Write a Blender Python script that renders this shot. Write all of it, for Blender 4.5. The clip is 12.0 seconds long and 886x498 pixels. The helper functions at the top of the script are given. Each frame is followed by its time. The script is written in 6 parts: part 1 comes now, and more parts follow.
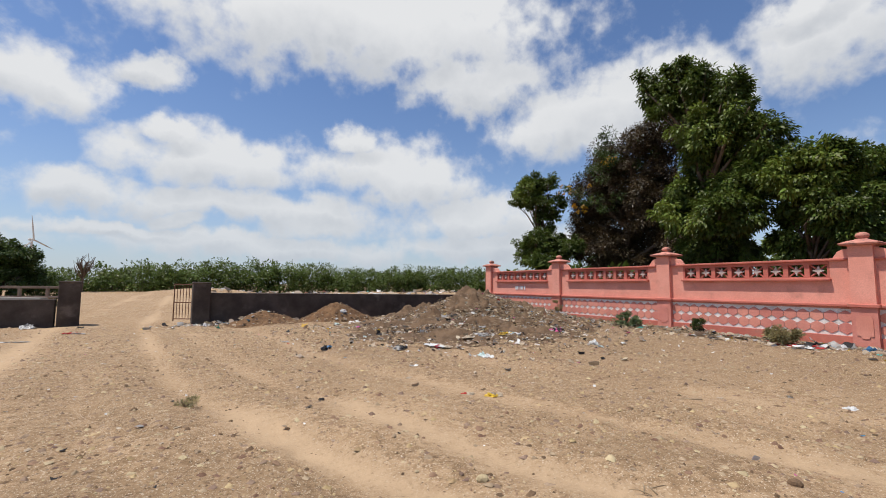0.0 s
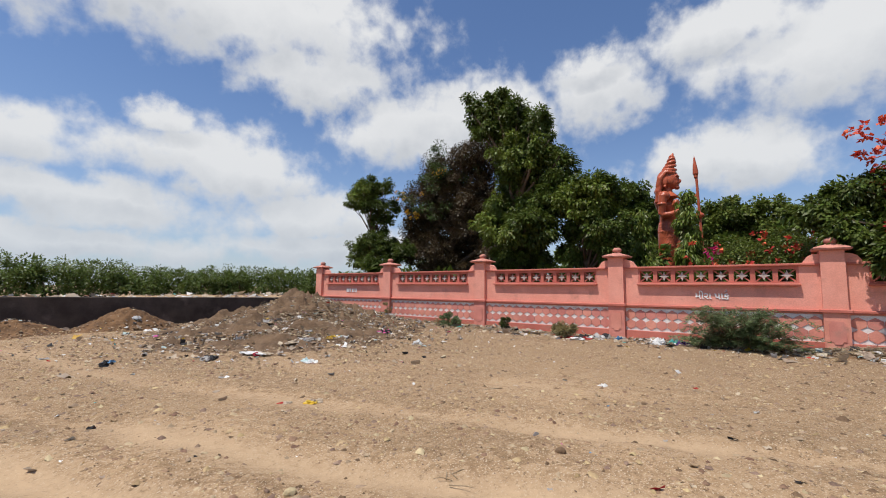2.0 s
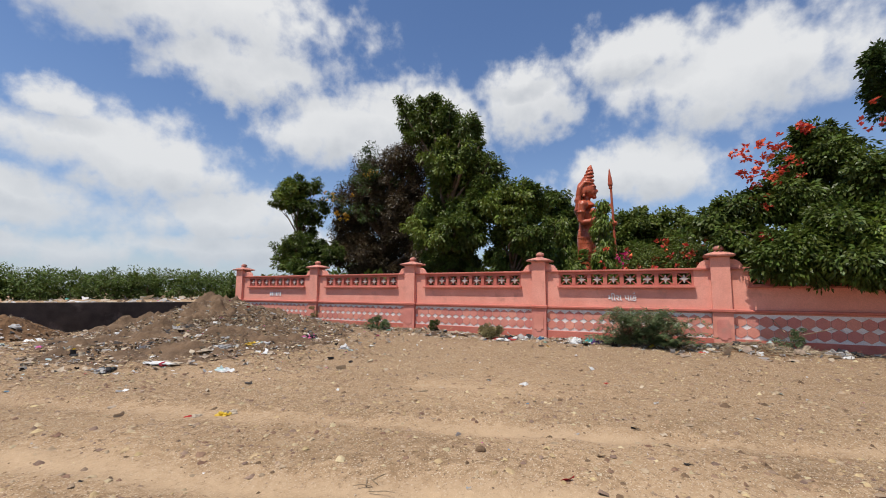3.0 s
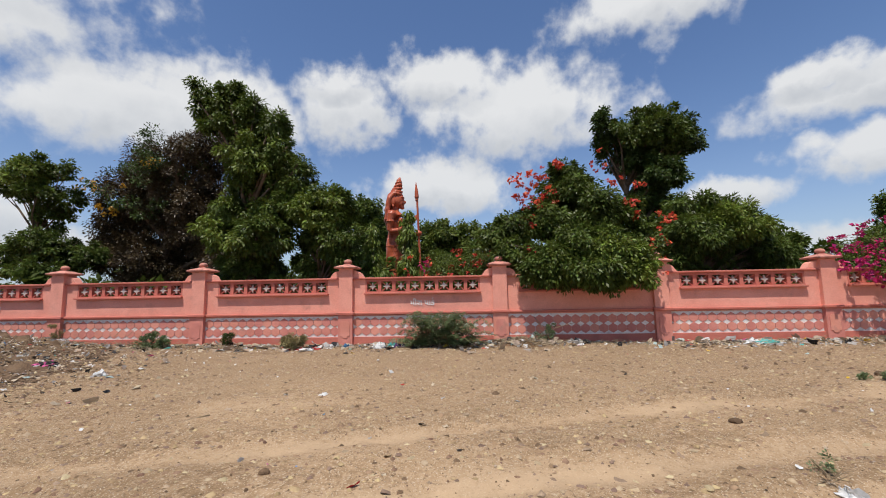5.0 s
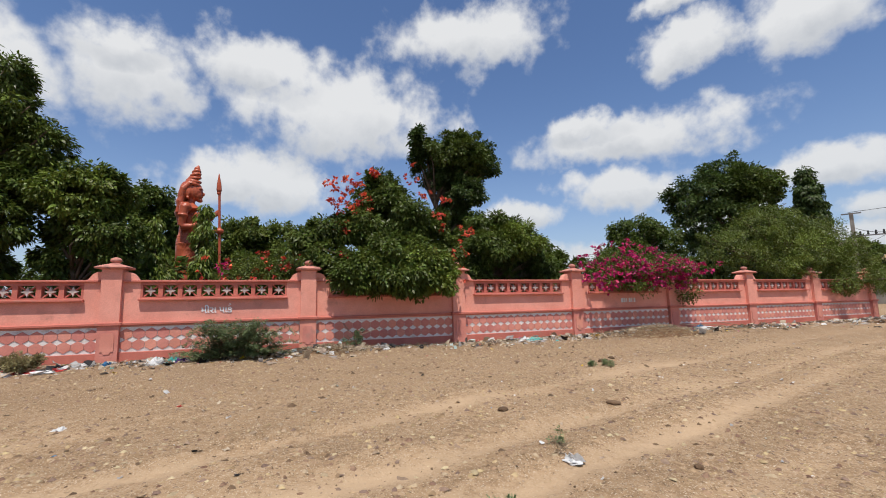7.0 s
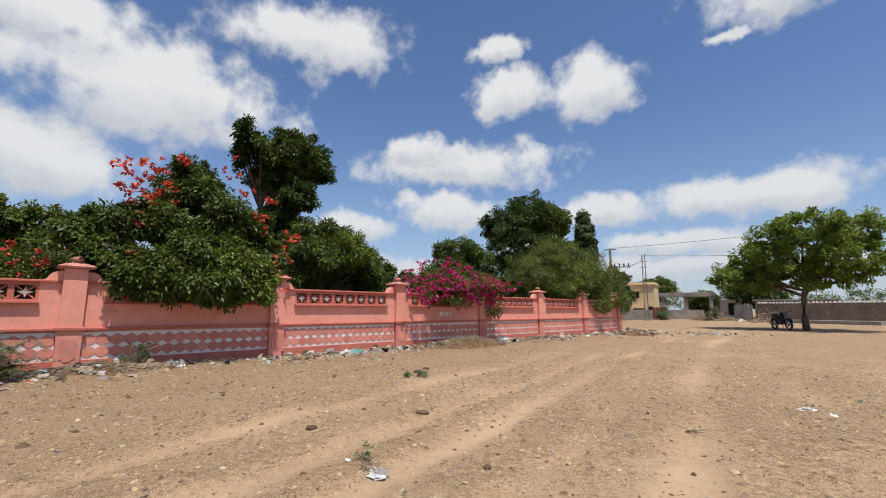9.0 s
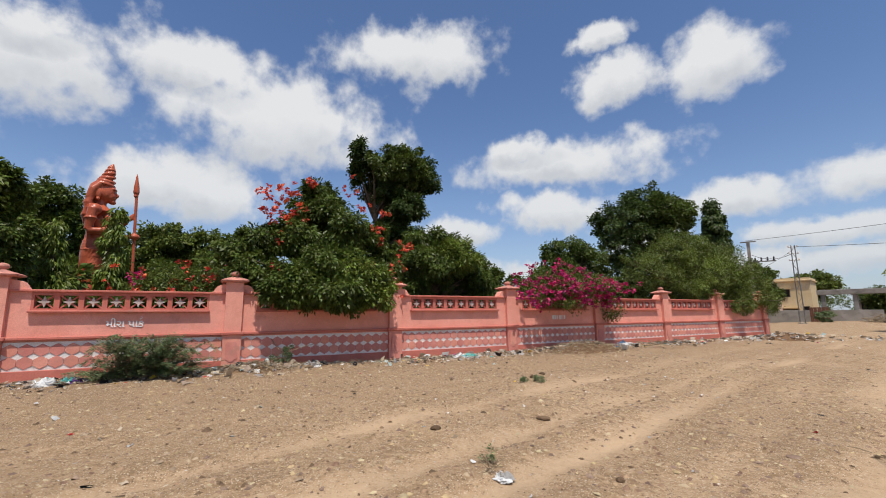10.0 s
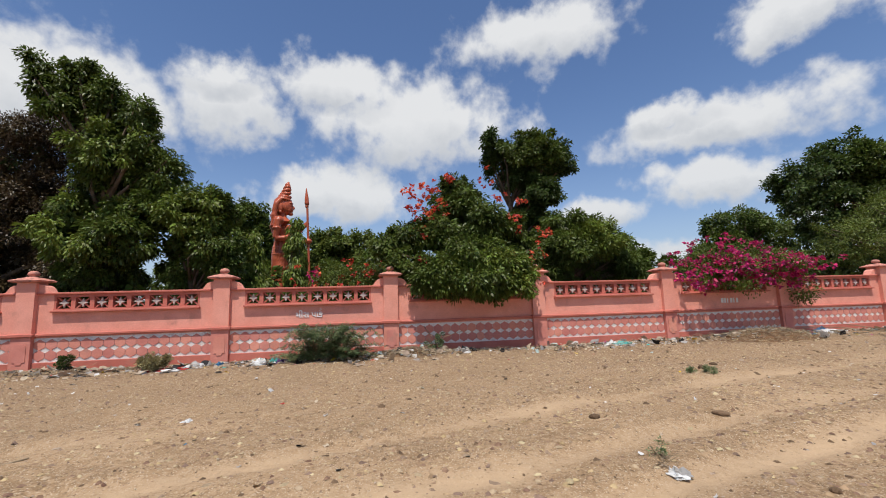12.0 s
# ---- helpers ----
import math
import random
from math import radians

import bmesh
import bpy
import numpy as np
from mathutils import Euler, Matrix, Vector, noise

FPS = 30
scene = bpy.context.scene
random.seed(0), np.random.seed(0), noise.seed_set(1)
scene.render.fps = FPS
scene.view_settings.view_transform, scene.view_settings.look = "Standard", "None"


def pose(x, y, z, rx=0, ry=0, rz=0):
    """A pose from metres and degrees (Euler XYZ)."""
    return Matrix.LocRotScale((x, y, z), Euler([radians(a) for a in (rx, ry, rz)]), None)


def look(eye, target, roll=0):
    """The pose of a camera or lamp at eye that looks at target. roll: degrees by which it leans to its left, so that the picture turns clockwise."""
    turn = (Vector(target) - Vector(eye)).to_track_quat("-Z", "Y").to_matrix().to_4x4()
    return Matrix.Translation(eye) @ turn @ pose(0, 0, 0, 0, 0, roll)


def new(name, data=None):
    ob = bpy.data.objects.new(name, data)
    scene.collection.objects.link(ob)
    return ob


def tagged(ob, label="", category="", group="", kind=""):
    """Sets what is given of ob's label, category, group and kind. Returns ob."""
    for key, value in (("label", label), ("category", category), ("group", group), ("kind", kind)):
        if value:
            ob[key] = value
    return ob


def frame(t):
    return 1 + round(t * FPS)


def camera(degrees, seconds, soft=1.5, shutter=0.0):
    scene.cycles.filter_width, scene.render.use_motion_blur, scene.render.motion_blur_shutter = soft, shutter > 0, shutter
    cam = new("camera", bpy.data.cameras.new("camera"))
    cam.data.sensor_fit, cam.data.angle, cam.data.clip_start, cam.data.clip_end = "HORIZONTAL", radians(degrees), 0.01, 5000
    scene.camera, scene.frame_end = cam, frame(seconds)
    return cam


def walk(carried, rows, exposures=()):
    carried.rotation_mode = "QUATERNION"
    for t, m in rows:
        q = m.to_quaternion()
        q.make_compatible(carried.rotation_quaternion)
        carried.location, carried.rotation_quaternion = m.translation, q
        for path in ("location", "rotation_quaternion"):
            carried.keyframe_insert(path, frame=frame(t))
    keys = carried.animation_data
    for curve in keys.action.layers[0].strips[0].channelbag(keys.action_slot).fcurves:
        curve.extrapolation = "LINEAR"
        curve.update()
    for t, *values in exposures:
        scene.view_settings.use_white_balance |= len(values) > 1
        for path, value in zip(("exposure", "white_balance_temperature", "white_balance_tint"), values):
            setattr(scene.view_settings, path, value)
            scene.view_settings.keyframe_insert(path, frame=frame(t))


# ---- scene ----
# camera and its way
cam = camera(92.6, 12.0, soft=1.0)
PATH = [
    (0, (-0.174, -0.768, 1.209), (0.831, 0.953, 1.379), 0.4),
    (0.5, (-0.147, -0.757, 1.201), (1.026, 0.854, 1.372), 0.3),
    (1, (-0.121, -0.775, 1.202), (1.223, 0.695, 1.375), 0.3),
    (1.5, (-0.107, -0.8, 1.207), (1.362, 0.545, 1.388), 0.4),
    (2, (-0.102, -0.83, 1.214), (1.475, 0.386, 1.402), 0.6),
    (2.5, (-0.097, -0.849, 1.218), (1.559, 0.255, 1.412), 0.7),
    (3, (-0.072, -0.878, 1.213), (1.677, 0.069, 1.418), 0.4),
    (3.2, (-0.064, -0.888, 1.198), (1.723, -0.015, 1.409), 0.3),
    (4.8, (-0.081, -1.013, 1.244), (1.896, -0.807, 1.471), -1.0),
    (5, (-0.057, -1.025, 1.236), (1.926, -0.905, 1.465), -1.0),
    (5.5, (-0.04, -1.066, 1.237), (1.944, -1.176, 1.467), -1.2),
    (6, (-0.048, -1.107, 1.251), (1.902, -1.489, 1.479), -1.4),
    (6.5, (-0.05, -1.143, 1.247), (1.861, -1.686, 1.479), -1.3),
    (7, (-0.059, -1.18, 1.249), (1.796, -1.888, 1.487), -1.1),
    (7.5, (-0.063, -1.223, 1.241), (1.722, -2.092, 1.488), -0.8),
    (7.7, (-0.075, -1.245, 1.247), (1.658, -2.211, 1.496), -0.7),
    (8.3, (-0.06, -1.28, 1.255), (1.494, -2.507, 1.52), -0.2),
    (8.9, (-0.05, -1.295, 1.258), (1.38, -2.662, 1.542), 0.2),
    (9.3, (-0.045, -1.29, 1.259), (1.437, -2.601, 1.548), 0.3),
    (9.5, (-0.035, -1.275, 1.26), (1.498, -2.526, 1.551), 0.5),
    (10, (-0.024, -1.219, 1.256), (1.701, -2.183, 1.561), -0.5),
    (10.5, (-0.027, -1.187, 1.256), (1.801, -1.936, 1.572), -0.4),
    (11, (-0.048, -1.156, 1.255), (1.851, -1.702, 1.567), -0.6),
    (11.5, (-0.043, -1.127, 1.249), (1.883, -1.578, 1.543), -1.1),
    (12, (-0.042, -1.108, 1.252), (1.906, -1.48, 1.514), -1.8),
]
walk(cam, [(t, look(eye, target, roll)) for t, eye, target, roll in PATH])
scene.view_settings.exposure = 0.0

# ---------------------------------------------------------------- sun and sky
SUN_TO = Vector((-0.35, 0.12, 0.93)).normalized()
sun = new("sun", bpy.data.lights.new("sun", "SUN"))
sun.data.energy, sun.data.angle, sun.data.color = 4.9, radians(0.6), (1.0, 0.95, 0.87)
sun.matrix_world = look(SUN_TO * 50, (0, 0, 0))

world = bpy.data.worlds.new("sky")
scene.world = world
world.use_nodes = True
wt = world.node_tree
wt.nodes.clear()


def wnode(kind, operation="", use_clamp=False, data_type="", interpolation_type=""):
    n = wt.nodes.new(kind)
    if operation:
        n.operation = operation
    if use_clamp:
        n.use_clamp = True
    if data_type:
        n.data_type = data_type
    if interpolation_type:
        n.interpolation_type = interpolation_type
    return n


def wmath(op, a, b=None, c=None, clamp=False):
    n = wnode("ShaderNodeMath", operation=op, use_clamp=clamp)
    for i, v in enumerate((a, b, c)):
        if v is None:
            continue
        if isinstance(v, (int, float)):
            n.inputs[i].default_value = v
        else:
            wt.links.new(v, n.inputs[i])
    return n.outputs[0]


w_co = wnode("ShaderNodeTexCoord").outputs["Generated"]
w_noise = wnode("ShaderNodeTexNoise")
w_noise.inputs["Scale"].default_value, w_noise.inputs["Detail"].default_value = 5.0, 7.0
w_noise.inputs["Roughness"].default_value = 0.62
wt.links.new(w_co, w_noise.inputs["Vector"])
w_fine = wnode("ShaderNodeTexNoise")
w_fine.inputs["Scale"].default_value, w_fine.inputs["Detail"].default_value = 17.0, 8.0
w_fine.inputs["Roughness"].default_value = 0.53
wt.links.new(w_co, w_fine.inputs["Vector"])
w_off = wnode("ShaderNodeVectorMath", operation="SUBTRACT")
wt.links.new(w_noise.outputs["Color"], w_off.inputs[0])
w_off.inputs[1].default_value = (0.5, 0.5, 0.5)
w_sc = wnode("ShaderNodeVectorMath", operation="MULTIPLY_ADD")
wt.links.new(w_off.outputs[0], w_sc.inputs[0])
w_sc.inputs[1].default_value = (0.16, 0.16, 0.12)
wt.links.new(w_co, w_sc.inputs[2])
w_dir = w_sc.outputs[0]
cover = None
belly = None


def cloud(az, el, a, b):
    """One cumulus bank round a direction, half widths in degrees; the noise frays it."""
    global cover, belly
    az, el, a, b = radians(az), radians(el), math.sin(radians(a)), math.sin(radians(b))
    right = Vector((math.sin(az), -math.cos(az), 0))
    up = Vector((-math.cos(az) * math.sin(el), -math.sin(az) * math.sin(el), math.cos(el)))
    mid = Vector((math.cos(az) * math.cos(el), math.sin(az) * math.cos(el), math.sin(el)))
    rel = wnode("ShaderNodeVectorMath", operation="SUBTRACT")
    wt.links.new(w_dir, rel.inputs[0])
    rel.inputs[1].default_value = mid
    parts = []
    for axis, size in ((right, a), (up, b)):
        d = wnode("ShaderNodeVectorMath", operation="DOT_PRODUCT")
        wt.links.new(rel.outputs[0], d.inputs[0])
        d.inputs[1].default_value = axis / size
        parts.append(d.outputs["Value"])
    dep = wnode("ShaderNodeVectorMath", operation="DOT_PRODUCT")
    wt.links.new(rel.outputs[0], dep.inputs[0])
    dep.inputs[1].default_value = mid * 1.5
    xyz = wnode("ShaderNodeCombineXYZ")
    for i, o in enumerate(parts + [dep.outputs["Value"]]):
        wt.links.new(o, xyz.inputs[i])
    ln = wnode("ShaderNodeVectorMath", operation="LENGTH")
    wt.links.new(xyz.outputs[0], ln.inputs[0])
    dens = wmath("SUBTRACT", 1.0, ln.outputs["Value"])
    low = wmath("MULTIPLY", wmath("MULTIPLY", parts[1], -0.5, clamp=True), wmath("MULTIPLY_ADD", dens, 1.0, 0.5, clamp=True))
    cover = dens if cover is None else wmath("MAXIMUM", cover, dens)
    belly = low if belly is None else wmath("MAXIMUM", belly, low)


def cloud_banks():
    cloud(71.3, 33.4, 25.1, 7.5)
    cloud(54.6, 26.0, 9.0, 3.6)
    cloud(104.9, 19.3, 5.6, 3.4)
    cloud(95.6, 23.2, 3.9, 1.8)
    cloud(88.0, 14.6, 10.6, 4.0)
    cloud(93.4, 16.9, 2.7, 1.8)
    cloud(66.3, 14.6, 11.3, 4.5)
    cloud(72.4, 17.6, 4.3, 2.1)
    cloud(39.7, 20.6, 10.4, 4.9)
    cloud(101.7, 9.4, 4.2, 2.2)
    cloud(91.2, 7.3, 3.2, 1.4)
    cloud(76.5, 7.9, 7.5, 2.4)
    cloud(54.7, 8.8, 9.2, 3.2)
    cloud(97.9, 5.5, 8.4, 0.9)
    cloud(16.4, 25.3, 6.7, 4.9)
    cloud(32.6, 22.7, 10.1, 4.8)
    cloud(-7.0, 24.0, 12.5, 5.9)
    cloud(3.9, 27.8, 6.4, 3.2)
    cloud(3.5, 14.5, 8.4, 3.3)
    cloud(-25.3, 33.1, 9.1, 3.8)
    cloud(16.8, 28.0, 4.6, 2.5)
    cloud(-46.7, 19.7, 12.0, 3.0)
    cloud(-40.4, 21.6, 4.4, 2.0)
    cloud(-44.3, 13.4, 6.3, 2.4)
    cloud(-31.1, 11.3, 5.3, 1.9)
    cloud(-64.1, 27.7, 4.9, 3.5)
    cloud(-53.2, 28.3, 4.0, 2.5)
    cloud(-52.1, 32.9, 3.0, 1.5)
    cloud(-79.6, 13.3, 9.3, 2.4)
    cloud(-64.5, 12.7, 5.4, 2.1)
    cloud(-80.3, 30.2, 1.6, 0.9)
    cloud(-73.1, 7.9, 8.3, 1.5)
    cloud(-55.5, 9.7, 4.1, 1.8)
    cloud(82, 4.8, 20, 1.9)
    cloud(86, 9.5, 20, 2.4)
    cloud(52, 5.2, 14, 2.2)
    cloud(-72, 5.0, 18, 1.5)
    cloud(-30, 6.0, 14, 1.6)
    for k in range(9):                         # the same sky goes on behind
        cloud(118 + 19 * k, 14 + (k * 37) % 23, 9, 4)


cloud_banks()
w_add = wmath("MULTIPLY_ADD", wmath("SUBTRACT", w_fine.outputs["Fac"], 0.5), 1.7, cover)
w_mask = wnode("ShaderNodeMapRange", interpolation_type="SMOOTHSTEP")
wt.links.new(w_add, w_mask.inputs["Value"])
w_mask.inputs["From Min"].default_value, w_mask.inputs["From Max"].default_value = -0.30, 0.42
w_sep = wnode("ShaderNodeSeparateXYZ")
wt.links.new(w_co, w_sep.inputs[0])
w_haze = wmath("POWER", wmath("SUBTRACT", 1.0, wmath("ABSOLUTE", w_sep.outputs["Z"]), clamp=True), 7.0)
w_sky = wnode("ShaderNodeTexSky")
w_sky.sky_type, w_sky.sun_disc = "NISHITA", False
w_sky.air_density, w_sky.dust_density, w_sky.ozone_density = 1.0, 0.6, 3.0
w_sky.sun_elevation = math.asin(SUN_TO.z)
w_sky.sun_rotation = math.atan2(SUN_TO.x, SUN_TO.y)
w_dim = wnode("ShaderNodeVectorMath", operation="MULTIPLY")
wt.links.new(w_sky.outputs[0], w_dim.inputs[0])
w_dim.inputs[1].default_value = (0.098, 0.108, 0.125)
w_grey = wnode("ShaderNodeMix", data_type="RGBA")
w_grey.inputs["A"].default_value = (0.775, 0.785, 0.80, 1)
w_grey.inputs["B"].default_value = (0.50, 0.53, 0.58, 1)
wt.links.new(wmath("MULTIPLY", belly, wmath("MULTIPLY_ADD", w_fine.outputs["Fac"], 5.5, -0.6), clamp=True), w_grey.inputs["Factor"])
w_mix = wnode("ShaderNodeMix", data_type="RGBA")
wt.links.new(w_mask.outputs[0], w_mix.inputs["Factor"])
wt.links.new(w_dim.outputs[0], w_mix.inputs["A"])
wt.links.new(w_grey.outputs["Result"], w_mix.inputs["B"])
w_hz = wnode("ShaderNodeMix", data_type="RGBA")
wt.links.new(wmath("MULTIPLY", w_haze, 0.85), w_hz.inputs["Factor"])
wt.links.new(w_mix.outputs["Result"], w_hz.inputs["A"])
w_hz.inputs["B"].default_value = (0.51, 0.575, 0.65, 1)
w_bg = wnode("ShaderNodeBackground")
wt.links.new(w_hz.outputs["Result"], w_bg.inputs["Color"])
w_out = wnode("ShaderNodeOutputWorld")
wt.links.new(w_bg.outputs[0], w_out.inputs[0])

# ---------------------------------------------------------------- materials
def material(name, low, high, rough=0.8, scale=4.0, grain=40.0, bump=0.3, bump_dist=0.01, per="none", metal=0.0,
             spread=0.25, stain=None, stain_scale=1.2, stain_at=0.6, through_light=0.0, attribute=None, third=None):
    """Two-scale procedural surface: broad patches between two colours, fine grain, optional stains and island variation."""
    m = bpy.data.materials.new(name)
    m.use_nodes = True
    nt = m.node_tree
    bsdf = nt.nodes["Principled BSDF"]
    geo = nt.nodes.new("ShaderNodeNewGeometry")
    pos = geo.outputs["Position"]

    def noise_node(sc, detail=5.0):
        n = nt.nodes.new("ShaderNodeTexNoise")
        n.inputs["Scale"].default_value, n.inputs["Detail"].default_value = sc, detail
        n.inputs["Roughness"].default_value = 0.6
        nt.links.new(pos, n.inputs["Vector"])
        return n.outputs["Fac"]

    def mix(f, a, b, blend="MIX"):
        n = nt.nodes.new("ShaderNodeMix")
        n.data_type, n.blend_type = "RGBA", blend
        for sock, v in ((n.inputs["Factor"], f), (n.inputs["A"], a), (n.inputs["B"], b)):
            if isinstance(v, (int, float)):
                sock.default_value = v
            elif isinstance(v, tuple):
                sock.default_value = (*v, 1)
            else:
                nt.links.new(v, sock)
        return n.outputs["Result"]

    def ramp(v, lo, hi):
        n = nt.nodes.new("ShaderNodeMapRange")
        n.interpolation_type = "SMOOTHSTEP"
        nt.links.new(v, n.inputs["Value"])
        n.inputs["From Min"].default_value, n.inputs["From Max"].default_value = lo, hi
        return n.outputs[0]

    broad, fine = noise_node(scale), noise_node(grain, 3.0)
    col = mix(ramp(broad, 0.32, 0.68), tuple(low), tuple(high))
    if attribute:
        at = nt.nodes.new("ShaderNodeAttribute")
        at.attribute_name = attribute
        wob = nt.nodes.new("ShaderNodeMath")
        wob.operation = "MULTIPLY_ADD"
        nt.links.new(fine, wob.inputs[0])
        wob.inputs[1].default_value = 0.5
        nt.links.new(at.outputs["Fac"], wob.inputs[2])
        col = mix(ramp(wob.outputs[0], 0.3, 1.0), col, third)
    if per != "none":
        if per == "island":
            r = geo.outputs["Random Per Island"]
        else:
            r = nt.nodes.new("ShaderNodeObjectInfo").outputs["Random"]
        hsv = nt.nodes.new("ShaderNodeHueSaturation")
        for key, lo, hi in (("Value", 1 - spread, 1 + spread), ("Hue", 0.5 - spread * 0.06, 0.5 + spread * 0.06)):
            mr = nt.nodes.new("ShaderNodeMapRange")
            nt.links.new(r, mr.inputs["Value"])
            mr.inputs["To Min"].default_value, mr.inputs["To Max"].default_value = lo, hi
            nt.links.new(mr.outputs[0], hsv.inputs[key])
        nt.links.new(col, hsv.inputs["Color"])
        col = hsv.outputs["Color"]
    if stain:
        n = noise_node(stain_scale, 8.0)
        col = mix(ramp(n, stain_at - 0.07, stain_at + 0.12), col, tuple(stain))
    g = nt.nodes.new("ShaderNodeMapRange")
    nt.links.new(fine, g.inputs["Value"])
    g.inputs["From Min"].default_value, g.inputs["From Max"].default_value = 0.3, 0.7
    g.inputs["To Min"].default_value, g.inputs["To Max"].default_value = 0.86, 1.1
    col = mix(1.0, col, g.outputs[0], "MULTIPLY")
    nt.links.new(col, bsdf.inputs["Base Color"])
    bsdf.inputs["Roughness"].default_value, bsdf.inputs["Metallic"].default_value = rough, metal
    bsdf.inputs["Specular IOR Level"].default_value = 0.3
    if bump:
        b = nt.nodes.new("ShaderNodeBump")
        b.inputs["Strength"].default_value, b.inputs["Distance"].default_value = bump, bump_dist
        nt.links.new(fine, b.inputs["Height"])
        nt.links.new(b.outputs[0], bsdf.inputs["Normal"])
    if through_light:
        tr = nt.nodes.new("ShaderNodeBsdfTranslucent")
        nt.links.new(col, tr.inputs["Color"])
        ms = nt.nodes.new("ShaderNodeMixShader")
        ms.inputs[0].default_value = through_light
        nt.links.new(bsdf.outputs[0], ms.inputs[1])
        nt.links.new(tr.outputs[0], ms.inputs[2])
        nt.links.new(ms.outputs[0], nt.nodes["Material Output"].inputs["Surface"])
    return m


def sand_material():
    """Dust and gravel: pale packed dust in the ruts, browner gravelly soil between, speckled with chaff and grit."""
    m = bpy.data.materials.new("dusty_ground")
    m.use_nodes = True
    nt = m.node_tree
    bsdf = nt.nodes["Principled BSDF"]
    pos = nt.nodes.new("ShaderNodeNewGeometry").outputs["Position"]

    def tex(scale, detail=6.0, rough=0.65):
        n = nt.nodes.new("ShaderNodeTexNoise")
        n.inputs["Scale"].default_value, n.inputs["Detail"].default_value, n.inputs["Roughness"].default_value = scale, detail, rough
        nt.links.new(pos, n.inputs["Vector"])
        return n.outputs["Fac"]

    def ramp(v, lo, hi):
        n = nt.nodes.new("ShaderNodeMapRange")
        n.interpolation_type = "SMOOTHSTEP"
        nt.links.new(v, n.inputs["Value"])
        n.inputs["From Min"].default_value, n.inputs["From Max"].default_value = lo, hi
        return n.outputs[0]

    def mix(f, a, b):
        n = nt.nodes.new("ShaderNodeMix")
        n.data_type = "RGBA"
        for sock, v in ((n.inputs["Factor"], f), (n.inputs["A"], a), (n.inputs["B"], b)):
            if isinstance(v, tuple):
                sock.default_value = (*v, 1)
            else:
                nt.links.new(v, sock)
        return n.outputs["Result"]

    def calc(op, a, b, c=0.0):
        n = nt.nodes.new("ShaderNodeMath")
        n.operation = op
        for sock, v in zip(n.inputs, (a, b, c)):
            if isinstance(v, (int, float)):
                sock.default_value = v
            else:
                nt.links.new(v, sock)
        return n.outputs[0]

    gravel, patch, grit, speck = tex(11.0, 8.0, 0.8), tex(0.8), tex(32.0, 5.0, 0.8), tex(70.0, 2.0)
    track = nt.nodes.new("ShaderNodeAttribute")
    track.attribute_name = "track"
    packed = ramp(calc("MULTIPLY_ADD", calc("SUBTRACT", gravel, 0.5), 1.3, track.outputs["Fac"]), 0.15, 1.15)
    col = mix(ramp(patch, 0.35, 0.65), (0.25, 0.158, 0.086), (0.325, 0.212, 0.118))
    col = mix(ramp(gravel, 0.44, 0.58), col, (0.37, 0.25, 0.146))
    col = mix(packed, col, (0.43, 0.30, 0.182))
    soil = nt.nodes.new("ShaderNodeAttribute")
    soil.attribute_name = "soil"
    col = mix(calc("MULTIPLY", ramp(calc("MULTIPLY_ADD", calc("SUBTRACT", gravel, 0.5), 1.2, soil.outputs["Fac"]), 0.2, 0.9), 0.55), col, (0.205, 0.130, 0.074))
    loose = calc("SUBTRACT", 1.0, calc("MULTIPLY", packed, 0.75))
    col = mix(calc("MULTIPLY", ramp(grit, 0.53, 0.66), loose), col, (0.105, 0.067, 0.040))
    col = mix(calc("MULTIPLY", ramp(speck, 0.58, 0.66), loose), col, (0.56, 0.46, 0.34))
    nt.links.new(col, bsdf.inputs["Base Color"])
    bsdf.inputs["Roughness"].default_value, bsdf.inputs["Specular IOR Level"].default_value = 0.95, 0.15
    b = nt.nodes.new("ShaderNodeBump")
    b.inputs["Strength"].default_value, b.inputs["Distance"].default_value = 0.9, 0.03
    nt.links.new(calc("MULTIPLY", calc("ADD", gravel, calc("MULTIPLY", grit, 0.45)), loose), b.inputs["Height"])
    nt.links.new(b.outputs[0], bsdf.inputs["Normal"])
    return m


SAND = sand_material()
PINK = material("pink_paint", (0.68, 0.275, 0.205), (0.77, 0.335, 0.255), 0.75, 1.4, 60.0, 0.25, 0.004,
                stain=(0.58, 0.25, 0.19), stain_scale=2.3, stain_at=0.62)
PINK_RED = material("deep_pink_paint", (0.45, 0.13, 0.095), (0.54, 0.17, 0.125), 0.75, 2.0, 60.0, 0.25, 0.004,
                    stain=(0.40, 0.17, 0.125), stain_scale=3.0, stain_at=0.62)
PINK_HEX = material("hexagon_paint", (0.56, 0.205, 0.155), (0.65, 0.26, 0.20), 0.75, 2.5, 70.0, 0.25, 0.004, per="object", spread=0.1,
                    stain=(0.47, 0.22, 0.17), stain_scale=3.5, stain_at=0.62)
WHITE_PAINT = material("white_paint", (0.70, 0.62, 0.57), (0.80, 0.73, 0.68), 0.8, 3.0, 60.0, 0.2, 0.004,
                       stain=(0.50, 0.40, 0.36), stain_scale=5.0, stain_at=0.6)
OUTLINE = material("dark_outline_paint", (0.42, 0.16, 0.125), (0.48, 0.19, 0.15), 0.8, 6.0, 60.0, 0.1, 0.003)
CAP_STAIN = material("weathered_cap", (0.42, 0.175, 0.135), (0.58, 0.245, 0.185), 0.85, 5.0, 50.0, 0.4, 0.006,
                     stain=(0.20, 0.115, 0.095), stain_scale=6.0, stain_at=0.58)
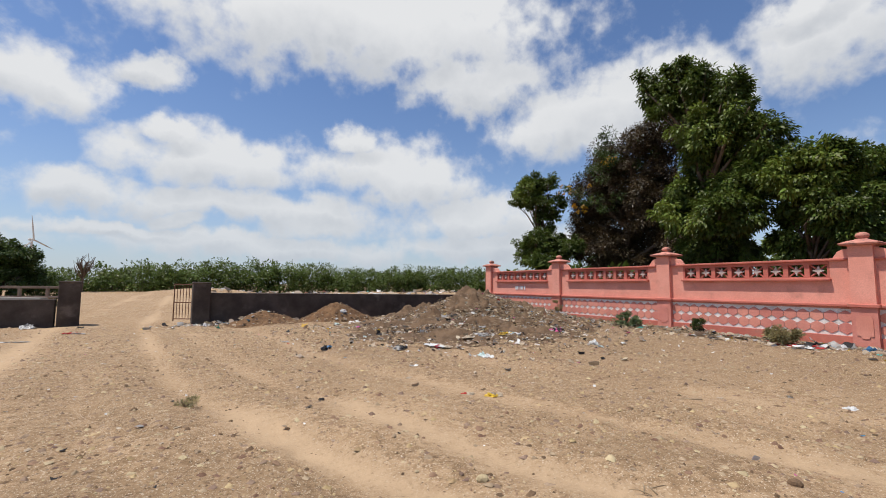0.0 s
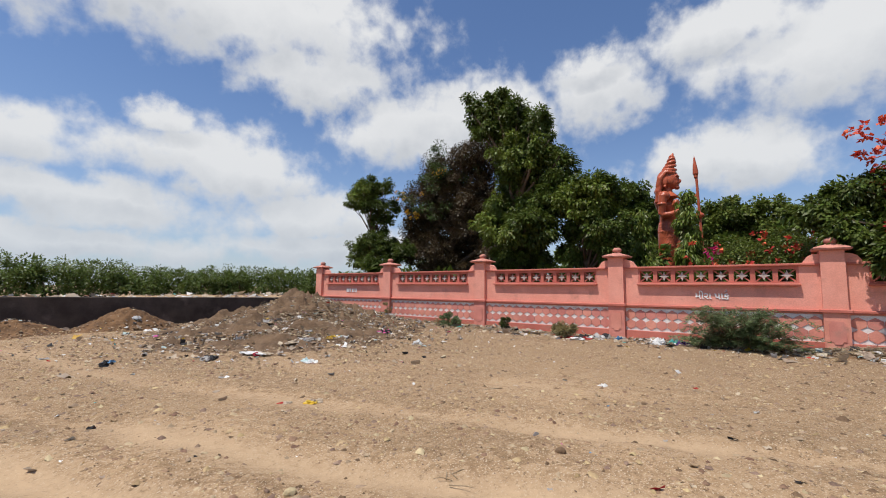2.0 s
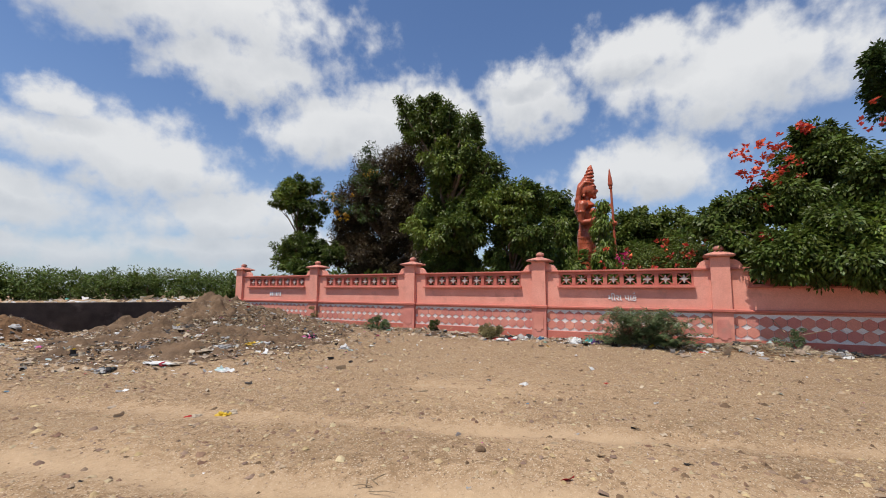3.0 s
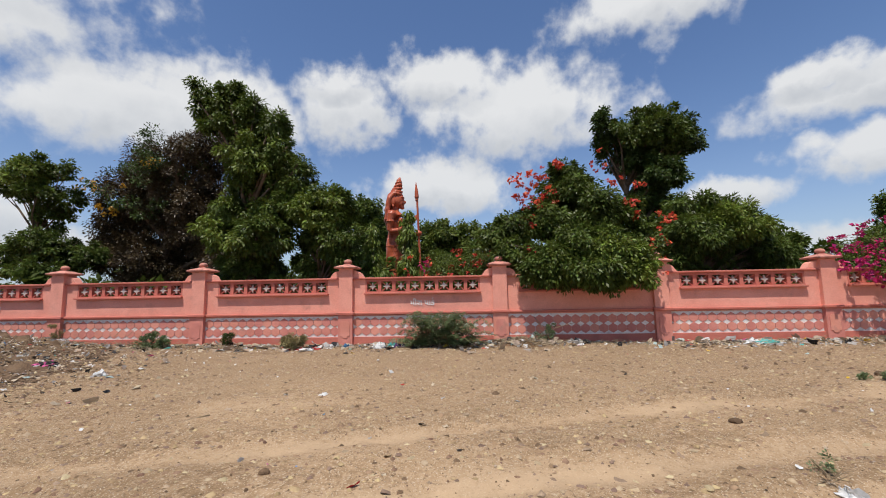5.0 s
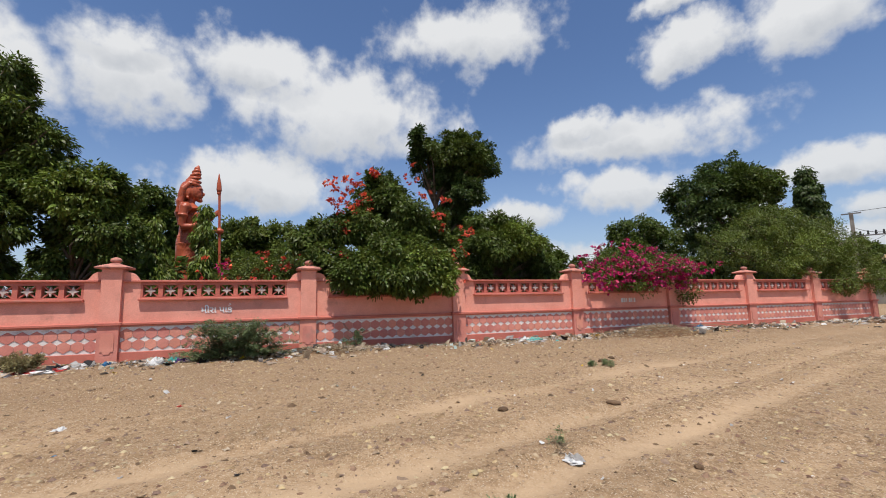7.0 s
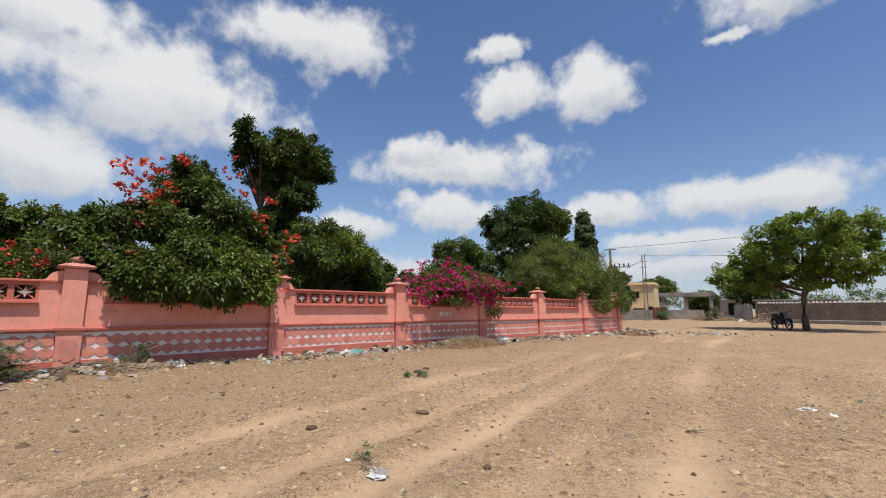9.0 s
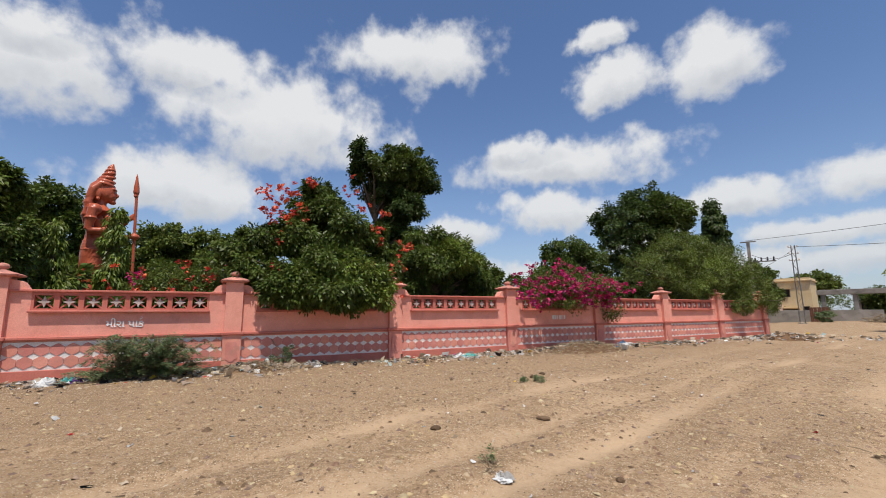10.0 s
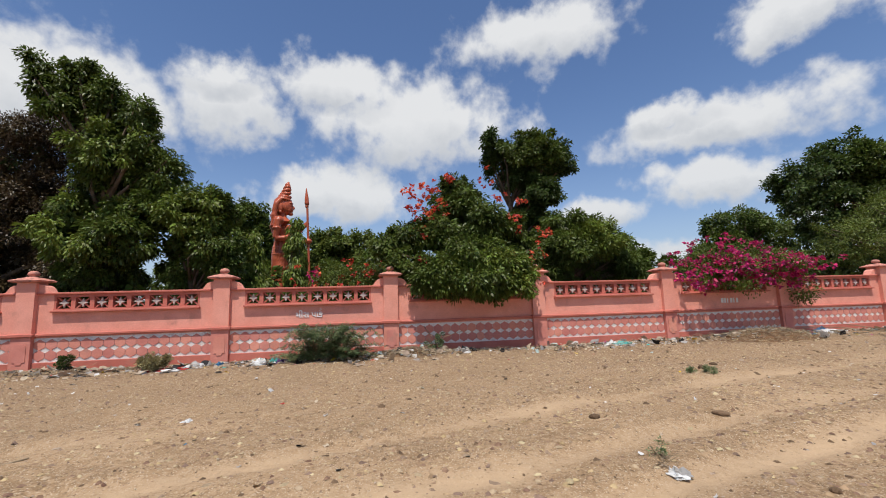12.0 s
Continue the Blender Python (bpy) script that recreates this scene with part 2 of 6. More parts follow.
STAR_WHITE = material("star_paint", (0.42, 0.34, 0.30), (0.58, 0.48, 0.44), 0.8, 8.0, 60.0, 0.2, 0.004)
LETTER = material("letter_white", (0.72, 0.70, 0.68), (0.80, 0.79, 0.77), 0.7, 8.0, 60.0, 0.1, 0.003)
DARK_WALL = material("soot_plaster", (0.055, 0.043, 0.036), (0.10, 0.08, 0.067), 0.9, 1.6, 45.0, 0.5, 0.01,
                     stain=(0.16, 0.13, 0.11), stain_scale=1.5, stain_at=0.62)
CONCRETE = material("grey_plaster", (0.22, 0.20, 0.175), (0.31, 0.28, 0.25), 0.9, 1.0, 40.0, 0.4, 0.01,
                    stain=(0.15, 0.13, 0.115), stain_scale=0.9, stain_at=0.58)
BROWN_WALL = material("brown_plaster", (0.16, 0.12, 0.095), (0.235, 0.18, 0.14), 0.9, 0.9, 40.0, 0.4, 0.01,
                      stain=(0.30, 0.26, 0.22), stain_scale=1.4, stain_at=0.64)
HOUSE_YELLOW = material("yellow_wash", (0.58, 0.44, 0.25), (0.66, 0.51, 0.31), 0.9, 0.8, 30.0, 0.2, 0.01,
                        stain=(0.42, 0.33, 0.22), stain_scale=0.8, stain_at=0.62)
HOUSE_PINK = material("pale_pink_wash", (0.58, 0.40, 0.33), (0.66, 0.48, 0.40), 0.9, 0.8, 30.0, 0.2, 0.01)
WHITE_WASH = material("white_wash", (0.55, 0.53, 0.50), (0.68, 0.66, 0.63), 0.9, 0.9, 30.0, 0.2, 0.01,
                      stain=(0.4, 0.36, 0.32), stain_scale=1.0, stain_at=0.62)
# near-black colour that stands for the shade inside house openings
DARK_GAP = material("dark_opening", (0.015, 0.013, 0.012), (0.03, 0.026, 0.024), 0.9, 2.0, 30.0, 0.0)
BLUE_PAINT = material("blue_paint", (0.10, 0.22, 0.42), (0.14, 0.28, 0.50), 0.6, 2.0, 30.0, 0.1)
GREEN_WASH = material("green_wash", (0.30, 0.42, 0.30), (0.38, 0.50, 0.38), 0.9, 1.0, 30.0, 0.1)
RUST = material("rusty_iron", (0.10, 0.045, 0.03), (0.18, 0.08, 0.05), 0.7, 9.0, 80.0, 0.3, 0.003, metal=0.3)
STEEL = material("grey_steel", (0.16, 0.15, 0.145), (0.26, 0.25, 0.24), 0.5, 5.0, 60.0, 0.2, 0.003, metal=0.6)
BLACK = material("black_rubber", (0.012, 0.012, 0.012), (0.03, 0.03, 0.03), 0.55, 8.0, 80.0, 0.1, 0.002)
BIKE_PAINT = material("black_gloss_paint", (0.01, 0.01, 0.012), (0.03, 0.025, 0.025), 0.25, 3.0, 60.0, 0.0)
COPPER = material("terracotta_gloss_paint", (0.37, 0.080, 0.038), (0.47, 0.112, 0.052), 0.33, 2.0, 30.0, 0.15, 0.006,
                  stain=(0.25, 0.07, 0.045), stain_scale=2.0, stain_at=0.62)
BARK = material("bark", (0.085, 0.06, 0.042), (0.16, 0.115, 0.08), 0.9, 6.0, 45.0, 0.7, 0.02)
TWIG = material("dry_twig", (0.20, 0.145, 0.09), (0.34, 0.26, 0.17), 0.9, 6.0, 60.0, 0.3, 0.01, per="island", spread=0.3)


def leaf(name, low, high, spread=0.35, glow=0.26):
    return material(name, low, high, 0.45, 1.5, 30.0, 0.0, per="island", spread=spread, through_light=glow)


LEAF_MID = leaf("leaf_mid_green", (0.062, 0.088, 0.015), (0.105, 0.142, 0.024))
# brighter green; as extra crown leaves it puts sunlight into the colour
LEAF_BRIGHT = leaf("leaf_fresh_green", (0.11, 0.148, 0.022), (0.175, 0.222, 0.036))
LEAF_DEEP = leaf("leaf_deep_green", (0.040, 0.064, 0.014), (0.070, 0.104, 0.021))
LEAF_BROWN = leaf("leaf_dark_bronze", (0.046, 0.031, 0.014), (0.086, 0.055, 0.024), glow=0.15)
LEAF_OLIVE = leaf("leaf_olive_green", (0.088, 0.116, 0.020), (0.136, 0.168, 0.029))
LEAF_SCRUB = leaf("leaf_thorn_scrub", (0.085, 0.122, 0.026), (0.135, 0.176, 0.040))
LEAF_SHADE = leaf("leaf_light_green", (0.14, 0.195, 0.028), (0.215, 0.28, 0.045), glow=0.4)
LEAF_GREY = leaf("leaf_grey_green", (0.125, 0.165, 0.072), (0.19, 0.24, 0.11))
LEAF_DRY = leaf("leaf_dry_yellow", (0.22, 0.19, 0.09), (0.32, 0.27, 0.13))
PETAL_RED = leaf("petal_orange_red", (0.55, 0.07, 0.04), (0.68, 0.11, 0.06), 0.25)
PETAL_MAGENTA = leaf("petal_magenta", (0.36, 0.014, 0.095), (0.52, 0.03, 0.16), 0.3)
PETAL_YELLOW = leaf("petal_yellow", (0.60, 0.33, 0.03), (0.72, 0.42, 0.05), 0.2)
SOIL = material("refuse_soil", (0.098, 0.06, 0.034), (0.175, 0.11, 0.064), 0.95, 3.0, 30.0, 0.9, 0.03,
                stain=(0.21, 0.155, 0.11), stain_scale=7.0, stain_at=0.64)
MANURE = material("brown_manure_soil", (0.12, 0.064, 0.03), (0.21, 0.115, 0.055), 0.95, 4.0, 30.0, 0.9, 0.03,
                  stain=(0.10, 0.06, 0.035), stain_scale=6.0, stain_at=0.58)
STONE = material("pebble_stone", (0.22, 0.155, 0.10), (0.38, 0.275, 0.18), 0.9, 6.0, 60.0, 0.3, 0.004, per="island", spread=0.45)

CRUMB = material("earth_crumb", (0.20, 0.125, 0.07), (0.37, 0.25, 0.148), 0.95, 8.0, 60.0, 0.3, 0.004, per="island", spread=0.4)


def plastic(name, rgb, rough=0.45):
    return material(name, tuple(c * 0.8 for c in rgb), rgb, rough, 14.0, 50.0, 0.3, 0.004, per="island", spread=0.2, through_light=0.15)


P_WHITE = plastic("white_plastic", (0.68, 0.67, 0.65))
P_GREY = plastic("grey_plastic", (0.36, 0.34, 0.32))
P_TAN = plastic("tan_card", (0.46, 0.36, 0.26))
P_BLUE = plastic("blue_plastic", (0.07, 0.22, 0.40))
P_TEAL = plastic("teal_plastic", (0.08, 0.36, 0.32))
P_RED = plastic("red_cloth", (0.42, 0.035, 0.035), 0.8)
P_PINK = plastic("pink_cloth", (0.62, 0.12, 0.30), 0.8)
P_YELLOW = plastic("yellow_plastic", (0.66, 0.42, 0.04))
P_BLACK = plastic("dark_rag", (0.025, 0.023, 0.024), 0.7)
P_PALE = plastic("pale_aqua_plastic", (0.48, 0.60, 0.58))
P_PURPLE = plastic("purple_plastic", (0.12, 0.05, 0.20))

# ---------------------------------------------------------------- builders
def thing(name, label, category, at=(0, 0, 0), turn=0.0, group="", kind=""):
    ob = new(name)
    ob.matrix_world = pose(*at, 0, 0, turn)
    return tagged(ob, label, category, group, kind)


def finish(bm, name, mats, smooth=False):
    me = bpy.data.meshes.new(name)
    bm.normal_update()
    bm.to_mesh(me)
    bm.free()
    for m in (mats if isinstance(mats, (list, tuple)) else [mats]):
        me.materials.append(m)
    if smooth:
        me.polygons.foreach_set("use_smooth", [True] * len(me.polygons))
    return me


def part(name, bm, mat, parent=None, label="", smooth=False):
    ob = new(name, bm if isinstance(bm, bpy.types.Mesh) else finish(bm, name, mat, smooth))
    if parent is not None:
        ob.parent = parent
    if label:
        ob["label"] = label
    return ob


def box(bm, x0, x1, y0, y1, z0, z1, bevel=0.0, mat=0):
    made = bmesh.ops.create_cube(bm, size=1.0, matrix=Matrix.Translation(((x0 + x1) / 2, (y0 + y1) / 2, (z0 + z1) / 2))
                                 @ Matrix.Diagonal((x1 - x0, y1 - y0, z1 - z0, 1)))
    faces = {f for v in made["verts"] for f in v.link_faces}
    for f in faces:
        f.material_index = mat
    if bevel:
        bmesh.ops.bevel(bm, geom=list({e for f in faces for e in f.edges}), offset=bevel, segments=1, affect="EDGES")
    return bm


def lathe(bm, profile, at=(0, 0, 0), steps=14, square=False, mat=0):
    """Turns a profile of (radius, height) round the z axis; square gives four sides."""
    n = 4 if square else steps
    rings = []
    for r, z in profile:
        ring = []
        for i in range(n):
            a = 2 * math.pi * (i + (0.5 if square else 0)) / n
            k = r * (math.sqrt(2) if square else 1)
            ring.append(bm.verts.new((at[0] + k * math.cos(a), at[1] + k * math.sin(a), at[2] + z)))
        rings.append(ring)
    for a, b in zip(rings, rings[1:]):
        for i in range(n):
            f = bm.faces.new((a[i], a[(i + 1) % n], b[(i + 1) % n], b[i]))
            f.material_index = mat
    bm.faces.new(rings[0][::-1]).material_index = mat
    bm.faces.new(rings[-1]).material_index = mat
    return bm


def tube(bm, points, radii, sides=7, mat=0):
    rings = []
    pts = [Vector(p) for p in points]
    for i, p in enumerate(pts):
        d = (pts[min(i + 1, len(pts) - 1)] - pts[max(i - 1, 0)]).normalized()
        q = d.to_track_quat("Z", "Y")
        r = radii[i] if isinstance(radii, (list, tuple)) else radii
        rings.append([bm.verts.new(p + q @ Vector((r * math.cos(2 * math.pi * k / sides), r * math.sin(2 * math.pi * k / sides), 0))) for k in range(sides)])
    for a, b in zip(rings, rings[1:]):
        for k in range(sides):
            bm.faces.new((a[k], a[(k + 1) % sides], b[(k + 1) % sides], b[k])).material_index = mat
    bm.faces.new(rings[0][::-1]).material_index = mat
    bm.faces.new(rings[-1]).material_index = mat
    return bm


def blob(bm, at, size, turn=(0, 0, 0), sub=3, rough=0.0, mat=0):
    made = bmesh.ops.create_icosphere(bm, subdivisions=sub, radius=1.0)
    m = pose(*at, *turn) @ Matrix.Diagonal((*size, 1))
    for v in made["verts"]:
        k = 1 + rough * noise.noise(v.co * 2.3 + Vector(at))
        v.co = m @ (v.co * k)
    for f in {f for v in made["verts"] for f in v.link_faces}:
        f.material_index = mat
    return bm


def array_mesh(name, verts, faces, mats, index=None, smooth=False):
    me = bpy.data.meshes.new(name)
    n, k = faces.shape
    me.vertices.add(len(verts))
    me.vertices.foreach_set("co", verts.astype(np.float32).ravel())
    me.loops.add(n * k)
    me.loops.foreach_set("vertex_index", faces.astype(np.int32).ravel())
    me.polygons.add(n)
    me.polygons.foreach_set("loop_start", np.arange(0, n * k, k, dtype=np.int32))
    for m in mats:
        me.materials.append(m)
    if index is not None:
        me.polygons.foreach_set("material_index", index.astype(np.int32))
    if smooth:
        me.polygons.foreach_set("use_smooth", np.ones(n, dtype=bool))
    me.update(calc_edges=True)
    me.validate()
    return me


# ---------------------------------------------------------------- the ground
def smooth_noise(x, y, seed, size):
    """Cheap value noise on arrays."""
    r = np.random.RandomState(seed)
    grid = r.rand(256, 256)
    u, v = x / size, y / size
    i, j = np.floor(u).astype(int), np.floor(v).astype(int)
    fu, fv = u - i, v - j
    fu, fv = fu * fu * (3 - 2 * fu), fv * fv * (3 - 2 * fv)
    g = lambda a, b: grid[a % 256, b % 256]
    return (g(i, j) * (1 - fu) * (1 - fv) + g(i + 1, j) * fu * (1 - fv) + g(i, j + 1) * (1 - fu) * fv + g(i + 1, j + 1) * fu * fv) - 0.5


RUT_Y = np.array([-60.0, -40.0, -21.0, -9.5, -4.9, -2.8, 1.0, 4.3, 7.1, 14.2, 25.0, 60.0])
RUT_X = np.array([12.0, 9.2, 6.7, 4.35, 3.05, 2.6, 1.2, 0.1, -0.5, -1.5, -1.5, -2.0])
RUTS = ((-3.2, 0.45, 0.22), (-1.75, 0.95, 0.34), (-0.9, 0.35, 0.18), (0.0, 1.0, 0.25), (0.75, 0.9, 0.24), (2.0, 0.75, 0.26), (3.5, 0.4, 0.3))


def ruts(x, y):
    c = np.interp(y, RUT_Y, RUT_X) + 0.2 * smooth_noise(x * 0 + 3.3, y, 5, 4.0)
    total = np.zeros_like(x)
    for k, (off, depth, wide) in enumerate(RUTS):
        fan = 1.0 + 0.25 * np.clip((y + 20) / 30, -0.4, 0.6)
        fade = 0.75 + 0.6 * smooth_noise(x * 0 + 9.1 * k, y, 11 + k, 3.0)
        d = (x - c - off * fan - 0.12 * smooth_noise(x * 0 + 5.1 * k, y, 31 + k, 1.3)) / wide
        total = np.maximum(total, np.exp(-d * d) * depth * fade)
    return np.clip(total, 0, 1)


def ground_height(x, y):
    x, y = np.asarray(x, float), np.asarray(y, float)
    near = np.exp(-((x - 3) / 14.0) ** 2 - ((y + 2) / 26.0) ** 2)
    z = 0.012 * np.clip(-y - 25, 0, 45) * np.clip((26 - x) / 12, 0, 1)
    z = z + 0.10 * np.clip((x - 7.5) / 3.0, 0, 1) * np.clip((y + 34) / 6, 0, 1) * np.clip((16 - y) / 3, 0, 1)   # low berm at the wall's foot
    z = z + near * (0.10 * smooth_noise(x, y, 1, 3.1) + 0.05 * smooth_noise(x, y, 2, 0.9) + 0.045 * smooth_noise(x, y, 3, 0.33) + 0.034 * smooth_noise(x, y, 31, 0.17))
    z = z - near * 0.07 * ruts(x, y)
    z = z + np.clip((y - 17) / 25, 0, 1) * (0.9 * smooth_noise(x, y, 4, 9.0) + 0.35 * smooth_noise(x, y, 6, 3.0) + 0.25)
    # heaps of refuse and soil
    return z


def ground_z(x, y):
    return float(ground_height(np.array([x]), np.array([y]))[0])


def graded(lo, hi, fine_lo, fine_hi, step):
    mid = np.arange(fine_lo, fine_hi, step)
    up, down, s = [fine_hi], [fine_lo], step
    while up[-1] < hi:
        s *= 1.22
        up.append(up[-1] + s)
    s = step
    while down[-1] > lo:
        s *= 1.22
        down.append(down[-1] - s)
    return np.array(down[:0:-1] + list(mid) + up)


def build_ground():
    xs, ys = graded(-3000, 3000, -5.0, 11.5, 0.085), graded(-3000, 3000, -16.0, 17.0, 0.10)
    X, Y = np.meshgrid(xs, ys)
    Z = ground_height(X, Y)
    V = np.stack([X.ravel(), Y.ravel(), Z.ravel()], 1)
    nx, ny = len(xs), len(ys)
    i = np.arange(nx * ny).reshape(ny, nx)
    F = np.stack([i[:-1, :-1].ravel(), i[:-1, 1:].ravel(), i[1:, 1:].ravel(), i[1:, :-1].ravel()], 1)
    me = array_mesh("ground", V, F, [SAND], smooth=True)
    att = me.attributes.new("track", "FLOAT", "POINT")
    worn = np.clip(ruts(X, Y) + 0.9 * smooth_noise(X, Y, 21, 1.6) * (X < 8), 0, 1)
    att.data.foreach_set("value", worn.ravel().astype(np.float32))
    earth = me.attributes.new("soil", "FLOAT", "POINT")
    near_wall = np.clip((X - 4.0) / 3.5, 0, 1) * np.clip((13 - X) / 2, 0, 1) * np.clip((Y + 30) / 10, 0, 1) * np.clip((15 - Y) / 3, 0, 1)
    strip = np.exp(-((X - 10.3) / 0.9) ** 2) * (0.9 + 0.8 * smooth_noise(X, Y, 24, 1.4)) * np.clip((Y + 30) / 10, 0, 1) * np.clip((15 - Y) / 3, 0, 1)
    near_wall = np.clip(0.55 * near_wall + strip + 0.6 * np.exp(-((X - 3.0) / 3.2) ** 2 - ((Y - 7.0) / 3.0) ** 2), 0, 1.3)
    earth.data.foreach_set("value", near_wall.ravel().astype(np.float32))
    tagged(new("ground", me), "dry dusty sandy ground with faint wheel ruts and pebbles", "ground", kind="structure")


build_ground()

# ---------------------------------------------------------------- pink compound wall
WX = 10.9                                    # street face of the wall
PITCH = 4.0
PILLARS = [14.2 - PITCH * i for i in range(11)]
Z0 = -0.1

compound_wall = thing("wall_east", "pink painted masonry compound wall with star grilles and hexagon panels", "wall", kind="structure")


def pillar_meshes():
    shaft = bmesh.new()
    foot = bmesh.new()
    box(foot, -0.06, 0.36, -0.19, 0.19, Z0, 0.84)
    box(shaft, -0.045, 0.34, -0.18, 0.18, 0.90, 2.03)
    base = bmesh.new()
    box(base, -0.10, 0.40, -0.235, 0.235, 0.835, 0.905, 0.012)
    plaque = bmesh.new()
    ring = [(-0.12, 0.30), (-0.12, 0.62), (-0.09, 0.68), (0.09, 0.68), (0.12, 0.62), (0.12, 0.30), (0.07, 0.30), (0.05, 0.25), (-0.05, 0.25), (-0.07, 0.30)]
    front = [plaque.verts.new((-0.072, y, z)) for y, z in ring]
    back = [plaque.verts.new((-0.058, y, z)) for y, z in ring]
    plaque.faces.new(front)
    for k in range(len(ring)):
        plaque.faces.new((front[k], back[k], back[(k + 1) % len(ring)], front[(k + 1) % len(ring)])).material_index = 1
    bmesh.ops.recalc_face_normals(plaque, faces=plaque.faces)
    cap = bmesh.new()
    lathe(cap, [(0.20, 2.025), (0.285, 2.045), (0.295, 2.075), (0.27, 2.09), (0.17, 2.13), (0.10, 2.15), (0.085, 2.165)], (0.15, 0, 0), square=True)
    ball = bmesh.new()
    lathe(ball, [(0.075, 2.16), (0.06, 2.175), (0.095, 2.195), (0.112, 2.225), (0.10, 2.262), (0.065, 2.288), (0.02, 2.30)], (0.15, 0, 0), 12)
    out = [finish(shaft, "shaft", PINK), finish(base, "moulding", PINK_RED), finish(plaque, "plaque", [PINK_HEX, OUTLINE]),
           finish(cap, "cap", CAP_STAIN), finish(ball, "finial", CAP_STAIN, True), finish(foot, "base", PINK_HEX)]
    return out


def shoulder_mesh(sign):
    """Quarter-round scroll that leads from the coping up to the pillar."""
    bm = bmesh.new()
    prof = [(0.18, 1.77), (0.50, 1.77), (0.50, 1.80), (0.44, 1.81), (0.40, 1.87), (0.36, 1.93), (0.29, 1.97), (0.18, 1.985)]
    a = [bm.verts.new((0.04, sign * y, z)) for y, z in prof]
    b = [bm.verts.new((0.27, sign * y, z)) for y, z in prof]
    bm.faces.new(a), bm.faces.new(b[::-1])
    for k in range(len(prof)):
        bm.faces.new((a[k], b[k], b[(k + 1) % len(prof)], a[(k + 1) % len(prof)]))
    bmesh.ops.recalc_face_normals(bm, faces=bm.faces)
    return finish(bm, "shoulder", PINK)


P_SHAFT, P_BASE, P_PLAQUE, P_CAP, P_BALL, P_FOOT = pillar_meshes()
SHOULDER = {1: shoulder_mesh(1), -1: shoulder_mesh(-1)}
for i, py in enumerate(PILLARS):
    post = part("pillar", P_SHAFT, None, compound_wall)
    post.location = (WX, py, 0)
    part("base", P_FOOT, None, post)
    part("moulding", P_BASE, None, post)
    part("plaque", P_PLAQUE, None, post)
    part("cap", P_CAP, None, post, "weathered stained square cap")
    part("finial", P_BALL, None, post, "round knob on the pillar top")
    for sgn in (1, -1):
        if 0 <= i - sgn <= 10:
            part("shoulder", SHOULDER[sgn], None, post)


def bay_meshes():
    half = PITCH / 2 - 0.17
    open_half = 1.5
    wall = bmesh.new()
    box(wall, 0.06, 0.26, -half, half, Z0, 1.385)
    for s in (-1, 1):
        box(wall, 0.06, 0.26, min(s * half, s * open_half), max(s * half, s * open_half), 1.385, 1.77)
    plinth = bmesh.new()
    box(plinth, 0.01, 0.06, -half, half, Z0, 0.27, 0.006)
    back = bmesh.new()
    box(back, 0.048, 0.0605, -half + 0.02, half - 0.02, 0.272, 0.80)
    ledge = bmesh.new()
    box(ledge, -0.02, 0.06, -half, half, 0.835, 0.895, 0.012)
    sill = bmesh.new()
    box(sill, -0.035, 0.26, -open_half - 0.02, open_half + 0.02, 1.352, 1.40, 0.008)
    coping = bmesh.new()
    box(coping, 0.0, 0.30, -half, half, 1.755, 1.80, 0.008)
    rail = bmesh.new()
    box(rail, 0.05, 0.22, -open_half, open_half, 1.69, 1.756)
    box(rail, 0.05, 0.22, -open_half, open_half, 1.399, 1.435)
    return [finish(b, n, m) for b, n, m in ((wall, "panel", PINK), (plinth, "plinth", PINK_RED), (back, "white_strip", WHITE_PAINT), (ledge, "ledge", PINK_RED),
                                           (sill, "sill", PINK_RED), (coping, "coping", PINK_RED), (rail, "rail", PINK_RED))]


def star_meshes():
    """One pierced grille block: a square frame, a saltire behind and a pale four-armed star in front."""
    w, z0, z1 = 0.1875, 1.435, 1.69
    h = (z1 - z0) / 2
    zc = (z0 + z1) / 2
    f = bmesh.new()
    box(f, 0.06, 0.21, -w, -w + 0.045, z0, z1)
    box(f, 0.06, 0.21, w - 0.045, w, z0, z1)
    for s in (1, -1):
        m = pose(0.13, 0, zc, math.degrees(math.atan2(h, w - 0.045)) * s, 0, 0) @ Matrix.Diagonal((0.07, 2.0 * math.hypot(h, w - 0.045), 0.026, 1))
        bmesh.ops.create_cube(f, size=1.0, matrix=m)
    st = bmesh.new()
    for ang in (0, 90):
        pts = []
        for yy, zz in ((-0.105, 0), (-0.03, 0.028), (0.03, 0.028), (0.105, 0), (0.03, -0.028), (-0.03, -0.028)):
            pts.append((yy, zz) if ang == 0 else (zz, yy))
        a = [st.verts.new((0.072 + 0.002 * (ang > 0), y, zc + z)) for y, z in pts]
        b = [st.verts.new((0.125, y, zc + z)) for y, z in pts]
        st.faces.new(a), st.faces.new(b[::-1])
        for k in range(6):
            st.faces.new((a[k], b[k], b[(k + 1) % 6], a[(k + 1) % 6]))
    bmesh.ops.recalc_face_normals(st, faces=st.faces)
    return finish(f, "grille_block", PINK_RED), finish(st, "star", STAR_WHITE)


